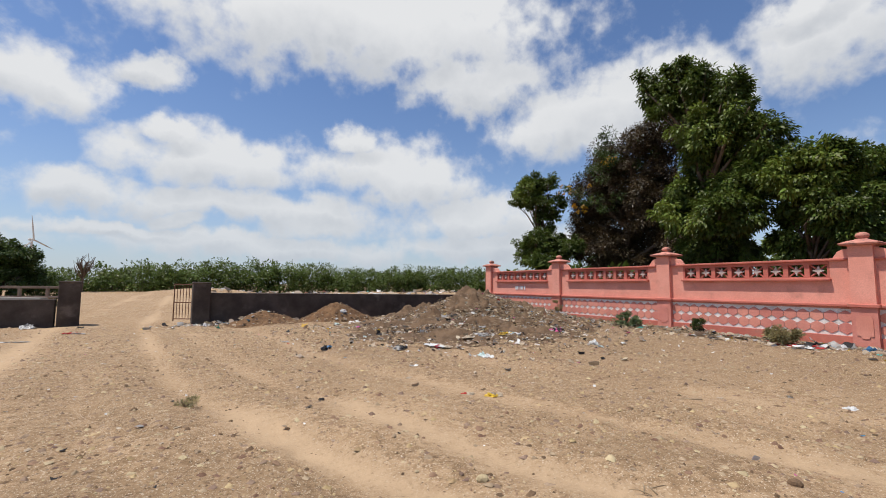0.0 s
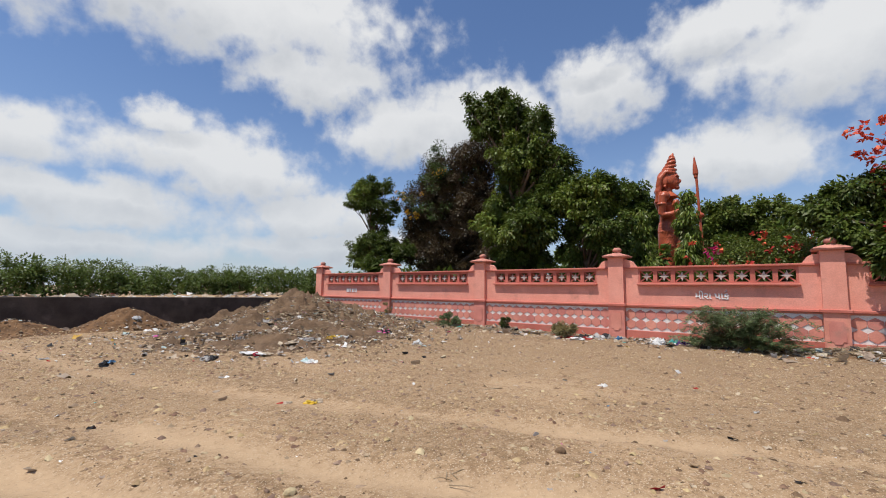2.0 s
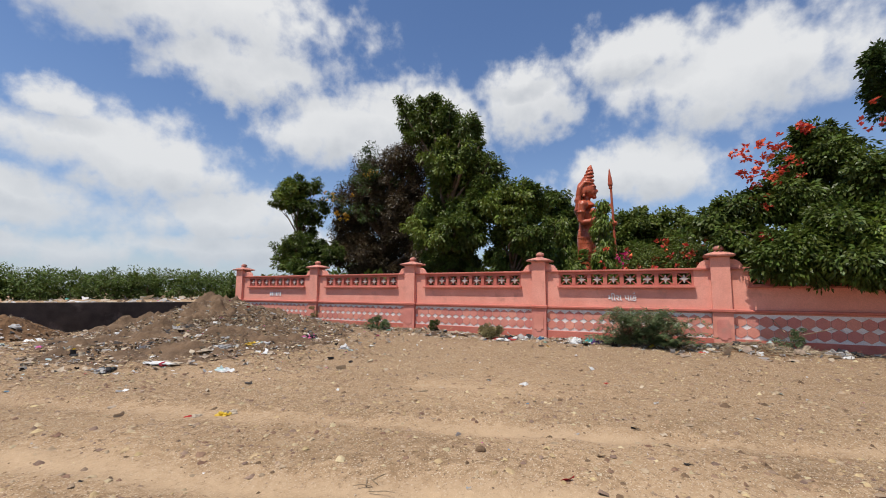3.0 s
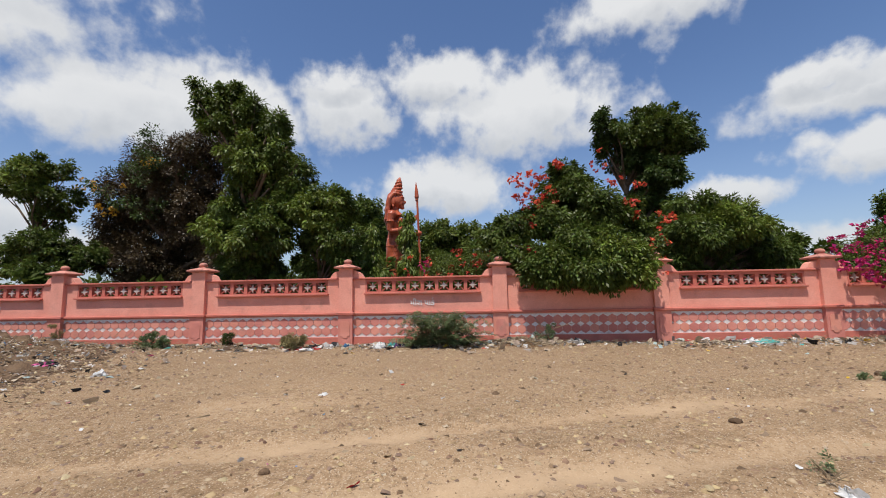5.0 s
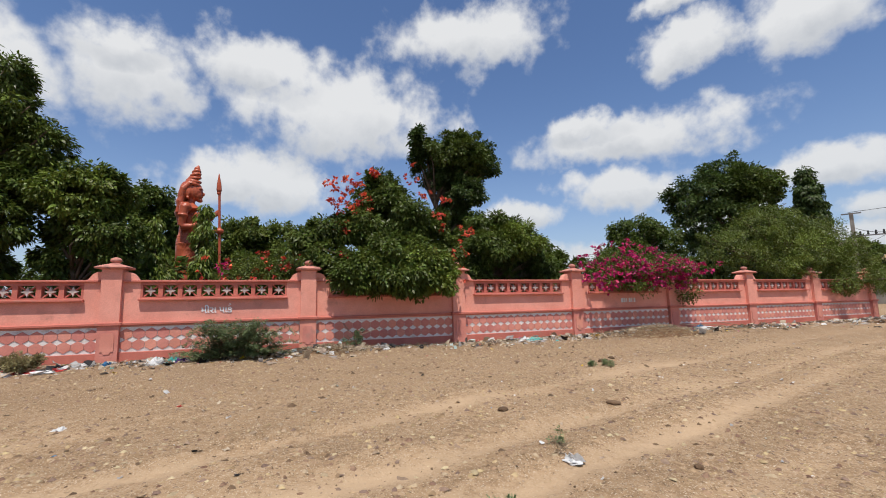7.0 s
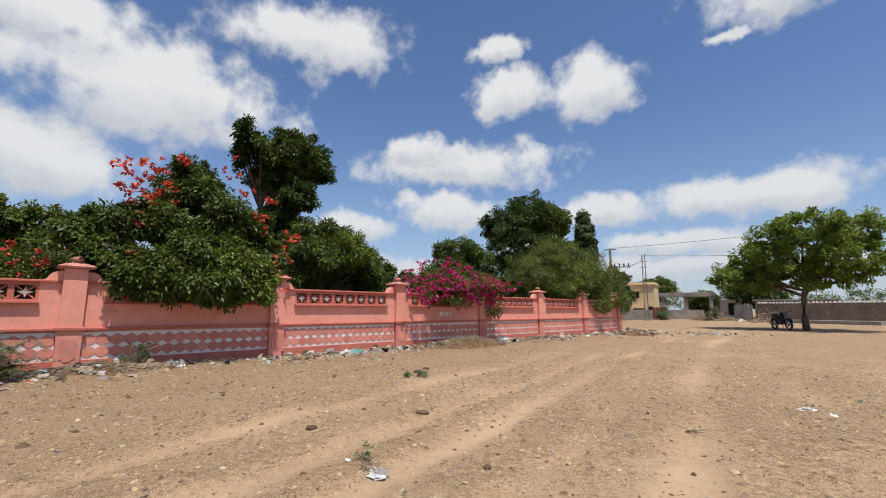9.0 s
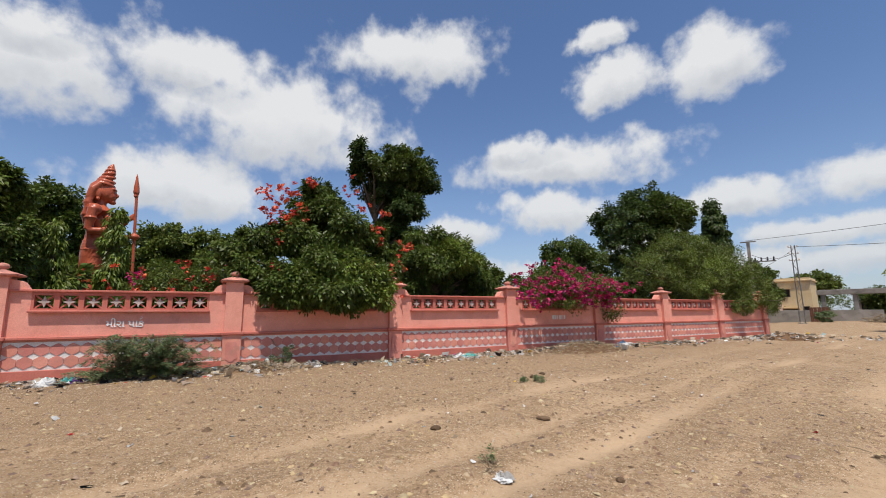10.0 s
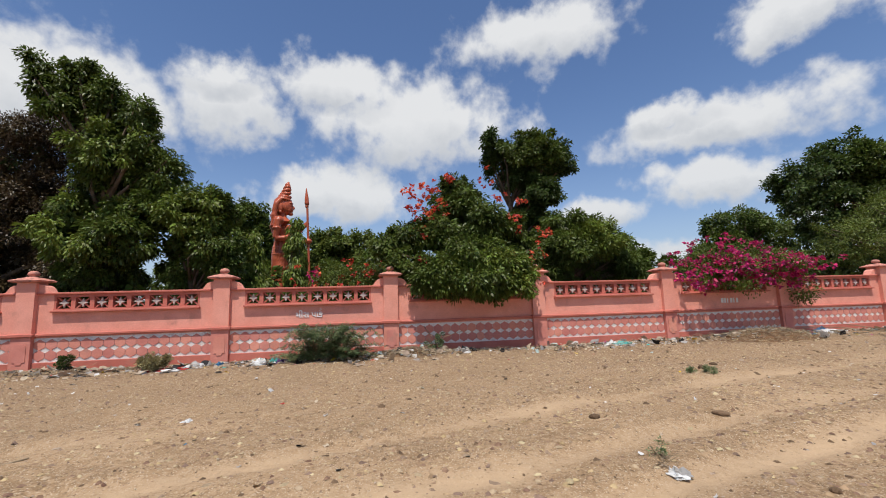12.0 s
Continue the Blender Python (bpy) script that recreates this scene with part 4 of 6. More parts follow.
tree("red_bougainvillea", "orange-red bougainvillea shrub behind the wall", 12.6, -0.8,
     [(0, 0.5, 1.9, 0.5, 0.8, 0.5), (0, -0.5, 2.0, 0.5, 0.8, 0.5), (0, -1.3, 1.95, 0.5, 0.6, 0.45)], 6500, LEAF_OLIVE, 13, 0.05, 1.2,
     flowers=[([(-0.3, 0.5, 2.0, 0.4, 0.8, 0.32), (-0.3, -0.5, 2.15, 0.4, 0.7, 0.3), (-0.3, -1.3, 2.1, 0.4, 0.5, 0.3)], 620, PETAL_RED), ([(-0.2, 1.0, 2.15, 0.2, 0.2, 0.12)], 40, PETAL_MAGENTA)], length=0.1, width=0.03)
tree("wall_tree", "bushy fine-leaved tree overhanging the end of the wall", 12.0, -21.8,
     [(0, 1.9, 3.8, 1.1, 1.4, 0.9), (0, 0.6, 4.2, 1.2, 1.4, 0.8), (0, -1.4, 4.0, 1.2, 1.5, 0.8), (-0.2, -3.2, 3.5, 1.1, 1.3, 0.9), (-0.3, -4.8, 2.8, 1.0, 1.1, 0.9), (-0.7, -1.2, 2.8, 1.0, 2.0, 0.9),
      (-0.9, -3.0, 2.1, 0.8, 1.5, 0.9), (-1.2, -4.4, 1.7, 0.6, 1.0, 0.7), (-1.2, -1.8, 1.5, 0.5, 1.0, 0.5), (-0.5, 1.0, 2.6, 0.8, 1.8, 0.7), (0, 3.4, 2.9, 1.0, 1.4, 0.8)],
     24000, LEAF_OLIVE, 14, 0.16, 1.5, extra=[([(-0.6, 0.0, 2.8, 1.0, 3.0, 1.2)], 5000, LEAF_BRIGHT)], length=0.14, width=0.03, droop=0.6)
tree("broad_tree", "broad dense deep green tree further down the garden", 22.0, -33.5,
     [(0, 0.5, 10.2, 2.6, 2.6, 1.3), (0, 3.0, 8.4, 2.8, 2.7, 1.8), (0, -1.8, 8.3, 2.8, 2.6, 1.9), (0, 0.6, 6.4, 3.6, 4.6, 2.2), (0, 0.6, 4.2, 3.4, 4.2, 2.0)],
     22000, LEAF_DEEP, 15, 0.35, 2.6, extra=[([(-1.4, 0, 9.2, 2.0, 3.0, 1.4)], 4000, LEAF_MID)], length=0.34, width=0.12, clump=0.6)
tree("garden_tree", "medium green tree with a rounded crown", 22.0, -24.2,
     [(0, 0.4, 5.5, 1.8, 1.8, 1.1), (0, -1.4, 4.9, 1.8, 1.8, 1.2), (0, 1.4, 4.0, 1.8, 1.8, 1.2), (0, 0, 3.0, 2.0, 3.0, 1.4)],
     14000, LEAF_MID, 16, 0.2, 1.8, length=0.26, width=0.09, clump=0.5)
tree("mast_tree", "narrow columnar dark green mast tree", 24.0, -46.9,
     [(0, 0, 12.2, 0.4, 0.45, 0.7), (0, 0, 11.0, 0.8, 0.9, 1.1), (0, 0, 9.4, 1.0, 1.25, 1.3), (0, 0, 7.4, 1.0, 1.3, 1.6), (0, 0, 5.0, 1.0, 1.4, 2.0), (0, 0, 3.0, 1.0, 1.4, 1.8)],
     14000, LEAF_DEEP, 17, 0.2, 2.0, length=0.5, width=0.13, droop=1.6, clump=0.5, shrink=1.0)
tree("back_tree", "rounded grey-green tree at the back of the garden", 30.0, 6.6,
     [(0, 0, 7.4, 1.6, 1.6, 1.0), (0, 0.9, 6.0, 1.8, 1.6, 1.4), (0, -1.0, 5.8, 1.8, 1.6, 1.4), (0, 0, 4.0, 2.0, 2.6, 1.6)], 12000, LEAF_MID, 18, 0.2, 2.0, length=0.32, width=0.11, clump=0.5, group="back trees")
tree("back_tree", "rounded olive tree at the back of the garden", 30.0, 0.2,
     [(0, 0.6, 5.7, 1.8, 1.7, 1.0), (0, -1.4, 5.3, 1.8, 1.6, 1.1), (0, 1.9, 4.6, 1.8, 1.6, 1.2), (0, 0, 3.6, 2.0, 3.0, 1.4)], 12000, LEAF_OLIVE, 19, 0.2, 1.8, length=0.32, width=0.11, clump=0.5, group="back trees")
tree("back_tree", "smaller green tree between the garden crowns", 30.0, -21.5,
     [(0, 0.4, 5.2, 1.1, 1.1, 0.9), (0, -0.6, 4.2, 1.4, 1.4, 1.0), (0, 0, 3.0, 1.6, 2.0, 1.2)], 6000, LEAF_MID, 20, 0.16, 1.6, length=0.32, width=0.11, clump=0.5, group="back trees")
tree("back_tree", "smaller green tree between the garden crowns", 26.0, -15.2,
     [(0, 0.2, 3.3, 1.2, 1.4, 0.8), (0, -0.6, 2.8, 1.4, 1.8, 0.9)], 5000, LEAF_DEEP, 27, 0.16, 1.4, length=0.3, width=0.1, clump=0.5, group="back trees")
tree("shade_tree", "broad light green shade tree with a forked trunk by the roadside", 3.6, -34.8,
     [(-0.6, 0.6, 6.3, 2.0, 2.0, 0.8), (0.9, 0.6, 5.6, 1.5, 1.6, 0.8), (1.8, 0.6, 4.6, 1.6, 1.6, 0.9), (3.3, 0.6, 3.4, 1.3, 1.4, 0.8), (-2.2, -0.2, 5.6, 2.2, 2.0, 1.0), (0.6, 0.0, 4.0, 2.2, 2.2, 0.9), (-2.6, 0, 4.1, 2.2, 2.2, 1.0), (2.2, 0.4, 2.9, 1.2, 1.3, 0.5), (-0.8, 0, 3.0, 1.6, 1.6, 0.5)],
     17000, LEAF_SHADE, 21, 0.16, 1.7, length=0.26, width=0.1, clump=0.42, shrink=1.0)
tree("roadside_tree", "dark green tree beside the electricity pole", 22.5, -50.5,
     [(0, 0.2, 4.8, 1.8, 1.8, 1.4), (0, -0.4, 3.0, 2.0, 2.2, 1.4)], 7000, LEAF_MID, 22, 0.2, 1.6, length=0.4, width=0.13, clump=0.5)
tree("yard_tree", "small green tree in front of the houses", 15.7, -60.0, [(0, 0, 2.4, 1.7, 1.7, 0.8), (0, 0.3, 1.7, 1.3, 1.3, 0.7)], 4000, LEAF_MID, 23, 0.12, 1.0, length=0.35, width=0.12, clump=0.5)
tree("yard_tree", "dark green tree behind the yard wall", 11.0, -64.0, [(0, 0, 4.4, 3.0, 3.0, 1.7), (0, 1, 2.8, 3.0, 3.0, 1.3)], 7000, LEAF_DEEP, 24, 0.2, 1.6, length=0.45, width=0.15, clump=0.7)
tree("yard_tree", "olive tree behind the houses", 29.0, -82.0, [(0, 0, 5.4, 3.2, 3.2, 1.8), (2, 0, 4.4, 3.0, 3.0, 1.8)], 6000, LEAF_OLIVE, 25, 0.3, 2.0, length=0.5, width=0.2, clump=0.8)
tree("scrub_tree", "bushy dark thorn tree beyond the low wall", -8.0, 26.5, [(0, 0, 2.4, 1.5, 1.3, 0.8), (0.3, 0, 1.3, 1.4, 1.3, 1.0)], 8000, LEAF_DEEP, 26, 0.12, 0.9, length=0.2, width=0.06)


def shrub(name, label, x, y, lobes, n, mat, seed, **shape):
    r = np.random.RandomState(seed)
    ob = thing(name, label, "shrub", (x, y, ground_z(x, y) - 0.02))
    bm = bmesh.new()
    for lobe in lobes:
        for k in range(4):
            e = Vector(lobe[:3]) + Vector((r.uniform(-1, 1) * lobe[3], r.uniform(-1, 1) * lobe[4], r.uniform(-0.2, 0.8) * lobe[5])) * 0.8
            tube(bm, [(r.uniform(-.08, .08), r.uniform(-.08, .08), -0.05), Vector((e.x * 0.45, e.y * 0.45, e.z * 0.6)), e], [0.012, 0.008, 0.003], 4)
    part("stems", bm, TWIG, ob)["kind"] = "stuff"
    part("leaves", blade_mesh("leaves", [(leaf_cloud(r, lobes, n, **shape), mat)]), None, ob)
    return ob


def sprawling_shrub(x, y, seed):
    """Many arching stems thrown out low from one foot, each set with short feathery leaflets along its length."""
    r = np.random.RandomState(seed)
    ob = thing("thorny_shrub", "sprawling grey-green feathery shrub against the foot of the wall", "shrub", (x, y, ground_z(x, y) - 0.02))
    bm, blades = bmesh.new(), []
    for k in range(230):
        a, foot = r.uniform(0, 6.283), Vector((r.uniform(-0.15, 0.15), r.uniform(-0.45, 0.45), 0))
        reach, rise = r.uniform(0.35, 1.0), 0.12 + 0.72 * r.rand() ** 1.3
        end = foot + Vector((math.cos(a) * reach * 0.55, math.sin(a) * reach, 0))
        end.x = min(end.x, 0.5)
        pts = [foot, foot.lerp(end, 0.35) + Vector((0, 0, rise * 0.75)), foot.lerp(end, 0.75) + Vector((0, 0, rise)), end + Vector((0, 0, rise * 0.72))]
        if k % 3 == 0:
            tube(bm, pts, [0.010, 0.008, 0.005, 0.002], 4)
        n = 120
        u = 0.25 + 0.75 * r.rand(n)
        P = np.array([np.interp(u, [0, 0.35, 0.75, 1.0], [q[c] for q in pts]) for c in range(3)]).T
        d = np.array((end - foot).normalized() if reach > 0 else (1, 0, 0))
        side = np.array([-d[1], d[0], 0.0])
        sgn = np.where(r.rand(n) < 0.5, 1.0, -1.0)[:, None]
        out = side * sgn + d * 0.6 + 0.5 * unit(r, n)
        out /= np.linalg.norm(out, axis=1, keepdims=True)
        w = np.cross(np.array([0, 0, 1.0]) + 0.5 * unit(r, n), out)
        w /= np.linalg.norm(w, axis=1, keepdims=True)
        L, W = 0.075 * (0.5 + r.rand(n))[:, None], 0.008 * (0.6 + 0.8 * r.rand(n))[:, None]
        P = P + 0.02 * unit(r, n)
        blades.append(np.stack([P, P + out * L * 0.5 + w * W, P + out * L, P + out * L * 0.5 - w * W], 1))
    part("stems", bm, TWIG, ob)["kind"] = "stuff"
    part("leaves", blade_mesh("leaves", [(np.concatenate(blades), LEAF_GREY)]), None, ob)


sprawling_shrub(10.1, -0.3, 41)
shrub("dry_shrub", "small dry yellowish shrub at the foot of the wall", 10.1, 3.25, [(0, 0, 0.22, 0.25, 0.3, 0.22)], 1500, LEAF_DRY, 42, clump=0.1, length=0.07, width=0.018, droop=-0.3)
shrub("green_shrub", "small green weed clump at the foot of the wall", 10.2, 6.9, [(0, 0, 0.2, 0.25, 0.42, 0.2)], 1500, LEAF_GREY, 43, clump=0.1, length=0.07, width=0.02, droop=-0.2)
shrub("green_shrub", "small dark weed at the foot of the wall", 10.55, 5.15, [(0, 0, 0.18, 0.14, 0.16, 0.18)], 600, LEAF_DEEP, 44, clump=0.08, length=0.06, width=0.018, droop=-0.2)
shrub("green_shrub", "small weed at the foot of the wall", 10.6, -2.9, [(0, 0, 0.3, 0.12, 0.3, 0.22)], 500, LEAF_GREY, 45, clump=0.08, length=0.06, width=0.016, droop=0.0)
shrub("dry_shrub", "dry weed stalks beside the wall", 10.55, 9.9, [(0, 0, 0.35, 0.15, 0.2, 0.3)], 500, LEAF_DRY, 46, clump=0.1, length=0.08, width=0.012, droop=-0.5)
shrub("milkweed", "pale green broad-leaved weed on the refuse heap", 8.7, 12.6, [(0, 0, 0.55, 0.3, 0.4, 0.4)], 260, LEAF_GREY, 47, clump=0.2, length=0.16, width=0.06, droop=-0.4)
shrub("ground_weed", "flat green weed on the bare ground", 2.35, -2.45, [(0, 0, 0.05, 0.22, 0.26, 0.05)], 420, LEAF_GREY, 48, clump=0.06, length=0.04, width=0.010, droop=-0.2)
shrub("ground_weed", "dry brown tuft on the bare ground", -0.2, 4.3, [(0, 0, 0.05, 0.1, 0.1, 0.06)], 260, LEAF_DRY, 49, clump=0.05, length=0.06, width=0.006, droop=-0.4)
shrub("ground_weed", "low green thorn sprig beside white plastic", 3.2, -3.45, [(0, 0, 0.07, 0.06, 0.10, 0.06)], 60, LEAF_GREY, 54, clump=0.05, length=0.04, width=0.010, droop=-0.2)
shrub("ground_weed", "flat green weed along the track", 6.2, -6.6, [(0, 0, 0.05, 0.2, 0.5, 0.06)], 380, LEAF_GREY, 50, clump=0.07, length=0.05, width=0.012, droop=-0.2)
shrub("roadside_bush", "round grey-green bush by the houses", 17.4, -51.0, [(0, 0, 0.6, 0.7, 0.8, 0.6)], 1500, LEAF_GREY, 51, clump=0.2, length=0.16, width=0.05)


def garden_hedge():
    r = np.random.RandomState(60)
    lobes = [(13.2 + r.rand() * 4, y + r.rand(), 0.6 + 0.5 * r.rand(), 0.9, 0.9, 0.75) for y in np.arange(-24, 14, 1.3)]
    lobes += [(22 + r.rand() * 10, y, 1.8 + 1.4 * r.rand(), 2.2, 2.2, 1.6) for y in np.arange(-40, 20, 2.4)]
    lobes += [(12.6 + r.rand() * 1.2, y + 0.3 * r.rand(), 1.0 + 0.25 * r.rand(), 0.6, 0.6, 0.75) for y in np.arange(-24, 14.5, 0.8)]
    lobes += [(17.5 + r.rand() * 2.5, y, 1.7 + 0.6 * r.rand(), 1.3, 1.3, 1.2) for y in np.arange(-24, 15, 1.6)]
    me = blade_mesh("garden_hedge", [(leaf_cloud(r, lobes, 115000, clump=0.42, length=0.28, width=0.08, hollow=0.3, shrink=1.0, fine=0.9), LEAF_MID)])
    tagged(new("garden_hedge", me), "dense dark green garden shrubbery behind the wall", "hedge", kind="stuff")


garden_hedge()


def thorn_belt():
    """Belt of thorn scrub at the far side of the grazing ground."""
    r = np.random.RandomState(61)
    lobes = []
    for x in np.arange(-24, 66, 1.1):
        y = 62 - 0.10 * (x + 20) + r.uniform(-2, 2)
        h = 3.5 + 0.35 * math.sin(x * 0.23) + 0.15 * math.sin(x * 0.9) + r.uniform(-0.12, 0.12) - (2.7 if x < -9 else 0)
        lobes.append((x, y, h - 0.9, 1.9, 2.4, 1.0))
        lobes.append((x + r.uniform(-1, 1), y - 0.6, h - 2.0, 1.9, 2.0, 1.2))
        lobes.append((x + r.uniform(-1, 1), y - 1.0, 1.5, 1.7, 1.6, 1.3))
        lobes.append((x + r.uniform(-1, 1), y - 1.6, 0.6 + ground_z(x, y), 1.6, 1.2, 0.8))
    for x in np.arange(-60, 70, 2.2):
        lobes.append((x, -96 + r.uniform(-4, 4), 2.2 + r.uniform(0, 1.6), 2.6, 2.6, 2.0))
    for x in np.arange(-90, -22, 4.0):
        lobes.append((x, 120 + r.uniform(-8, 8), 2.4, 4, 4, 1.8))
    me = blade_mesh("thorn_scrub", [(leaf_cloud(r, lobes, 95000, clump=0.8, length=0.46, width=0.12, droop=0.0, hollow=0.2, shrink=1.05, fine=0.6, per=45), LEAF_SCRUB)])
    tagged(new("thorn_scrub", me), "far belt of green thorn scrub trees", "scrub", kind="stuff")
    bm = bmesh.new()
    for lobe in lobes[:240:3]:
        tube(bm, [(lobe[0], lobe[1], -0.3), (lobe[0] + r.uniform(-.5, .5), lobe[1], 1.6)], [0.10, 0.05], 5)
    tagged(part("scrub_stems", bm, BARK), "dark stems of the far thorn scrub", "scrub", kind="stuff")


thorn_belt()

# ---------------------------------------------------------------- heaps on the ground
HEAPS = []


def heap_height(x, y):
    x, y = np.asarray(x, float), np.asarray(y, float)
    z = np.zeros_like(x)
    for hx, hy, rx, ry, turn, h in HEAPS:
        c, s = math.cos(radians(turn)), math.sin(radians(turn))
        u, v = ((x - hx) * c + (y - hy) * s) / rx, (-(x - hx) * s + (y - hy) * c) / ry
        z = np.maximum(z, h * np.exp(-1.6 * (u * u + v * v) ** 0.9))
    return z


def top_z(x, y):
    return ground_z(x, y) + float(heap_height(np.array([x]), np.array([y]))[0])


def heap(name, label, x, y, rx, ry, turn, h, mat, seed, lumps=0.12):
    HEAPS.append((x, y, rx, ry, turn, h))
    n = 150
    u = np.linspace(-1.9, 1.9, n)
    U, V = np.meshgrid(u * rx, u * ry)
    c, s = math.cos(radians(turn)), math.sin(radians(turn))
    X, Y = x + U * c - V * s, y + U * s + V * c
    r2 = (U / rx) ** 2 + (V / ry) ** 2
    H = h * np.exp(-1.6 * r2 ** 0.9)
    rough = lumps * h * (smooth_noise(X, Y, seed, 0.7) * 0.9 + 0.55 * smooth_noise(X, Y, seed + 1, 0.22) + 0.5 * smooth_noise(X, Y, seed + 2, 0.1) + 0.35 * smooth_noise(X, Y, seed + 3, 0.05)) * np.clip(H / h * 3, 0, 1)
    Z = ground_height(X, Y) + H + rough - 0.05 * np.clip(r2 - 1.0, 0, 3) - 0.02
    keep = np.arange(n * n).reshape(n, n)
    F = np.stack([keep[:-1, :-1].ravel(), keep[:-1, 1:].ravel(), keep[1:, 1:].ravel(), keep[1:, :-1].ravel()], 1)
    rim = r2.ravel()[F].mean(1) < 3.2
    me = array_mesh(name, np.stack([X.ravel(), Y.ravel(), Z.ravel()], 1), F[rim], [mat], smooth=True)
    return tagged(new(name, me), label, "heap")


heap("refuse_heap", "large heap of dark soil and mixed refuse against the wall end", 8.0, 11.0, 2.7, 3.5, -30, 0.90, SOIL, 70, 0.5)
heap("refuse_heap", "low spread of soil and litter in front of the big heap", 6.2, 9.2, 2.6, 2.7, 20, 0.34, SOIL, 74, 0.7)
heap("manure_heap", "small brown heap of manure before the low wall", 1.75, 13.45, 0.95, 0.7, 0, 0.42, MANURE, 78, 0.2)
heap("manure_heap", "brown heap of manure with a white bag on it", 4.05, 13.5, 1.1, 0.75, 0, 0.60, MANURE, 82, 0.2)
heap("compost_heap", "low brown heap of rotting straw beside the wall", 9.95, -11.9, 0.7, 1.6, 0, 0.26, MANURE, 86, 0.3)
heap("compost_heap", "low brown heap of straw and refuse by the wall corner", 9.6, -24.6, 1.0, 2.0, 10, 0.22, MANURE, 90, 0.3)
heap("compost_heap", "thin patch of brown straw at the pillar foot", 10.25, -2.2, 0.4, 0.7, 0, 0.14, MANURE, 92, 0.3)

# ---------------------------------------------------------------- litter and pebbles
LITTER_MATS = [P_WHITE, P_GREY, P_TAN, P_BLUE, P_TEAL, P_RED, P_PINK, P_YELLOW, P_BLACK, P_PALE]
LITTER_SHARE = np.array([0.15, 0.17, 0.46, 0.008, 0.006, 0.008, 0.008, 0.008, 0.10, 0.02])


def scraps(name, label, places, lo, hi, seed, upright=0.5):
    """Many crumpled scraps, each a bent sheet of eight facets, lying at the given places."""
    r = np.random.RandomState(seed)
    n = len(places)
    z = ground_height(places[:, 0], places[:, 1]) + heap_height(places[:, 0], places[:, 1])
    gx, gy = np.meshgrid([-1, 0, 1], [-1, 0, 1])
    t = np.stack([gx.ravel(), gy.ravel(), np.zeros(9)], 1)[None].repeat(n, 0).astype(float)
    t += r.normal(scale=0.28, size=t.shape) * np.array([1, 1, 1.3])
    size = lo * (hi / lo) ** (r.rand(n) ** 2.2)
    t *= size[:, None, None] * np.stack([np.ones(n), 0.45 + 0.55 * r.rand(n), np.full(n, 0.6)], 1)[:, None, :]
    a, tilt = r.rand(n) * 6.283, r.normal(scale=upright, size=n)
    ca, sa, ct, stl = np.cos(a), np.sin(a), np.cos(tilt), np.sin(tilt)
    x, y, zz = t[..., 0], t[..., 1] * ct[:, None] - t[..., 2] * stl[:, None], t[..., 1] * stl[:, None] + t[..., 2] * ct[:, None]
    lift = -zz.min(1) * 0.55
    V = np.stack([places[:, 0:1] + x * ca[:, None] - y * sa[:, None], places[:, 1:2] + x * sa[:, None] + y * ca[:, None], z[:, None] + zz + lift[:, None]], 2)
    q = np.array([[0, 1, 4, 3], [1, 2, 5, 4], [3, 4, 7, 6], [4, 5, 8, 7]])
    F = (np.arange(n)[:, None, None] * 9 + q[None]).reshape(-1, 4)
    mi = r.choice(len(LITTER_MATS), n, p=LITTER_SHARE / LITTER_SHARE.sum())
    me = array_mesh(name, V.reshape(-1, 3), F, LITTER_MATS, np.repeat(mi, 4))
    tagged(new(name, me), label, "litter", kind="stuff")


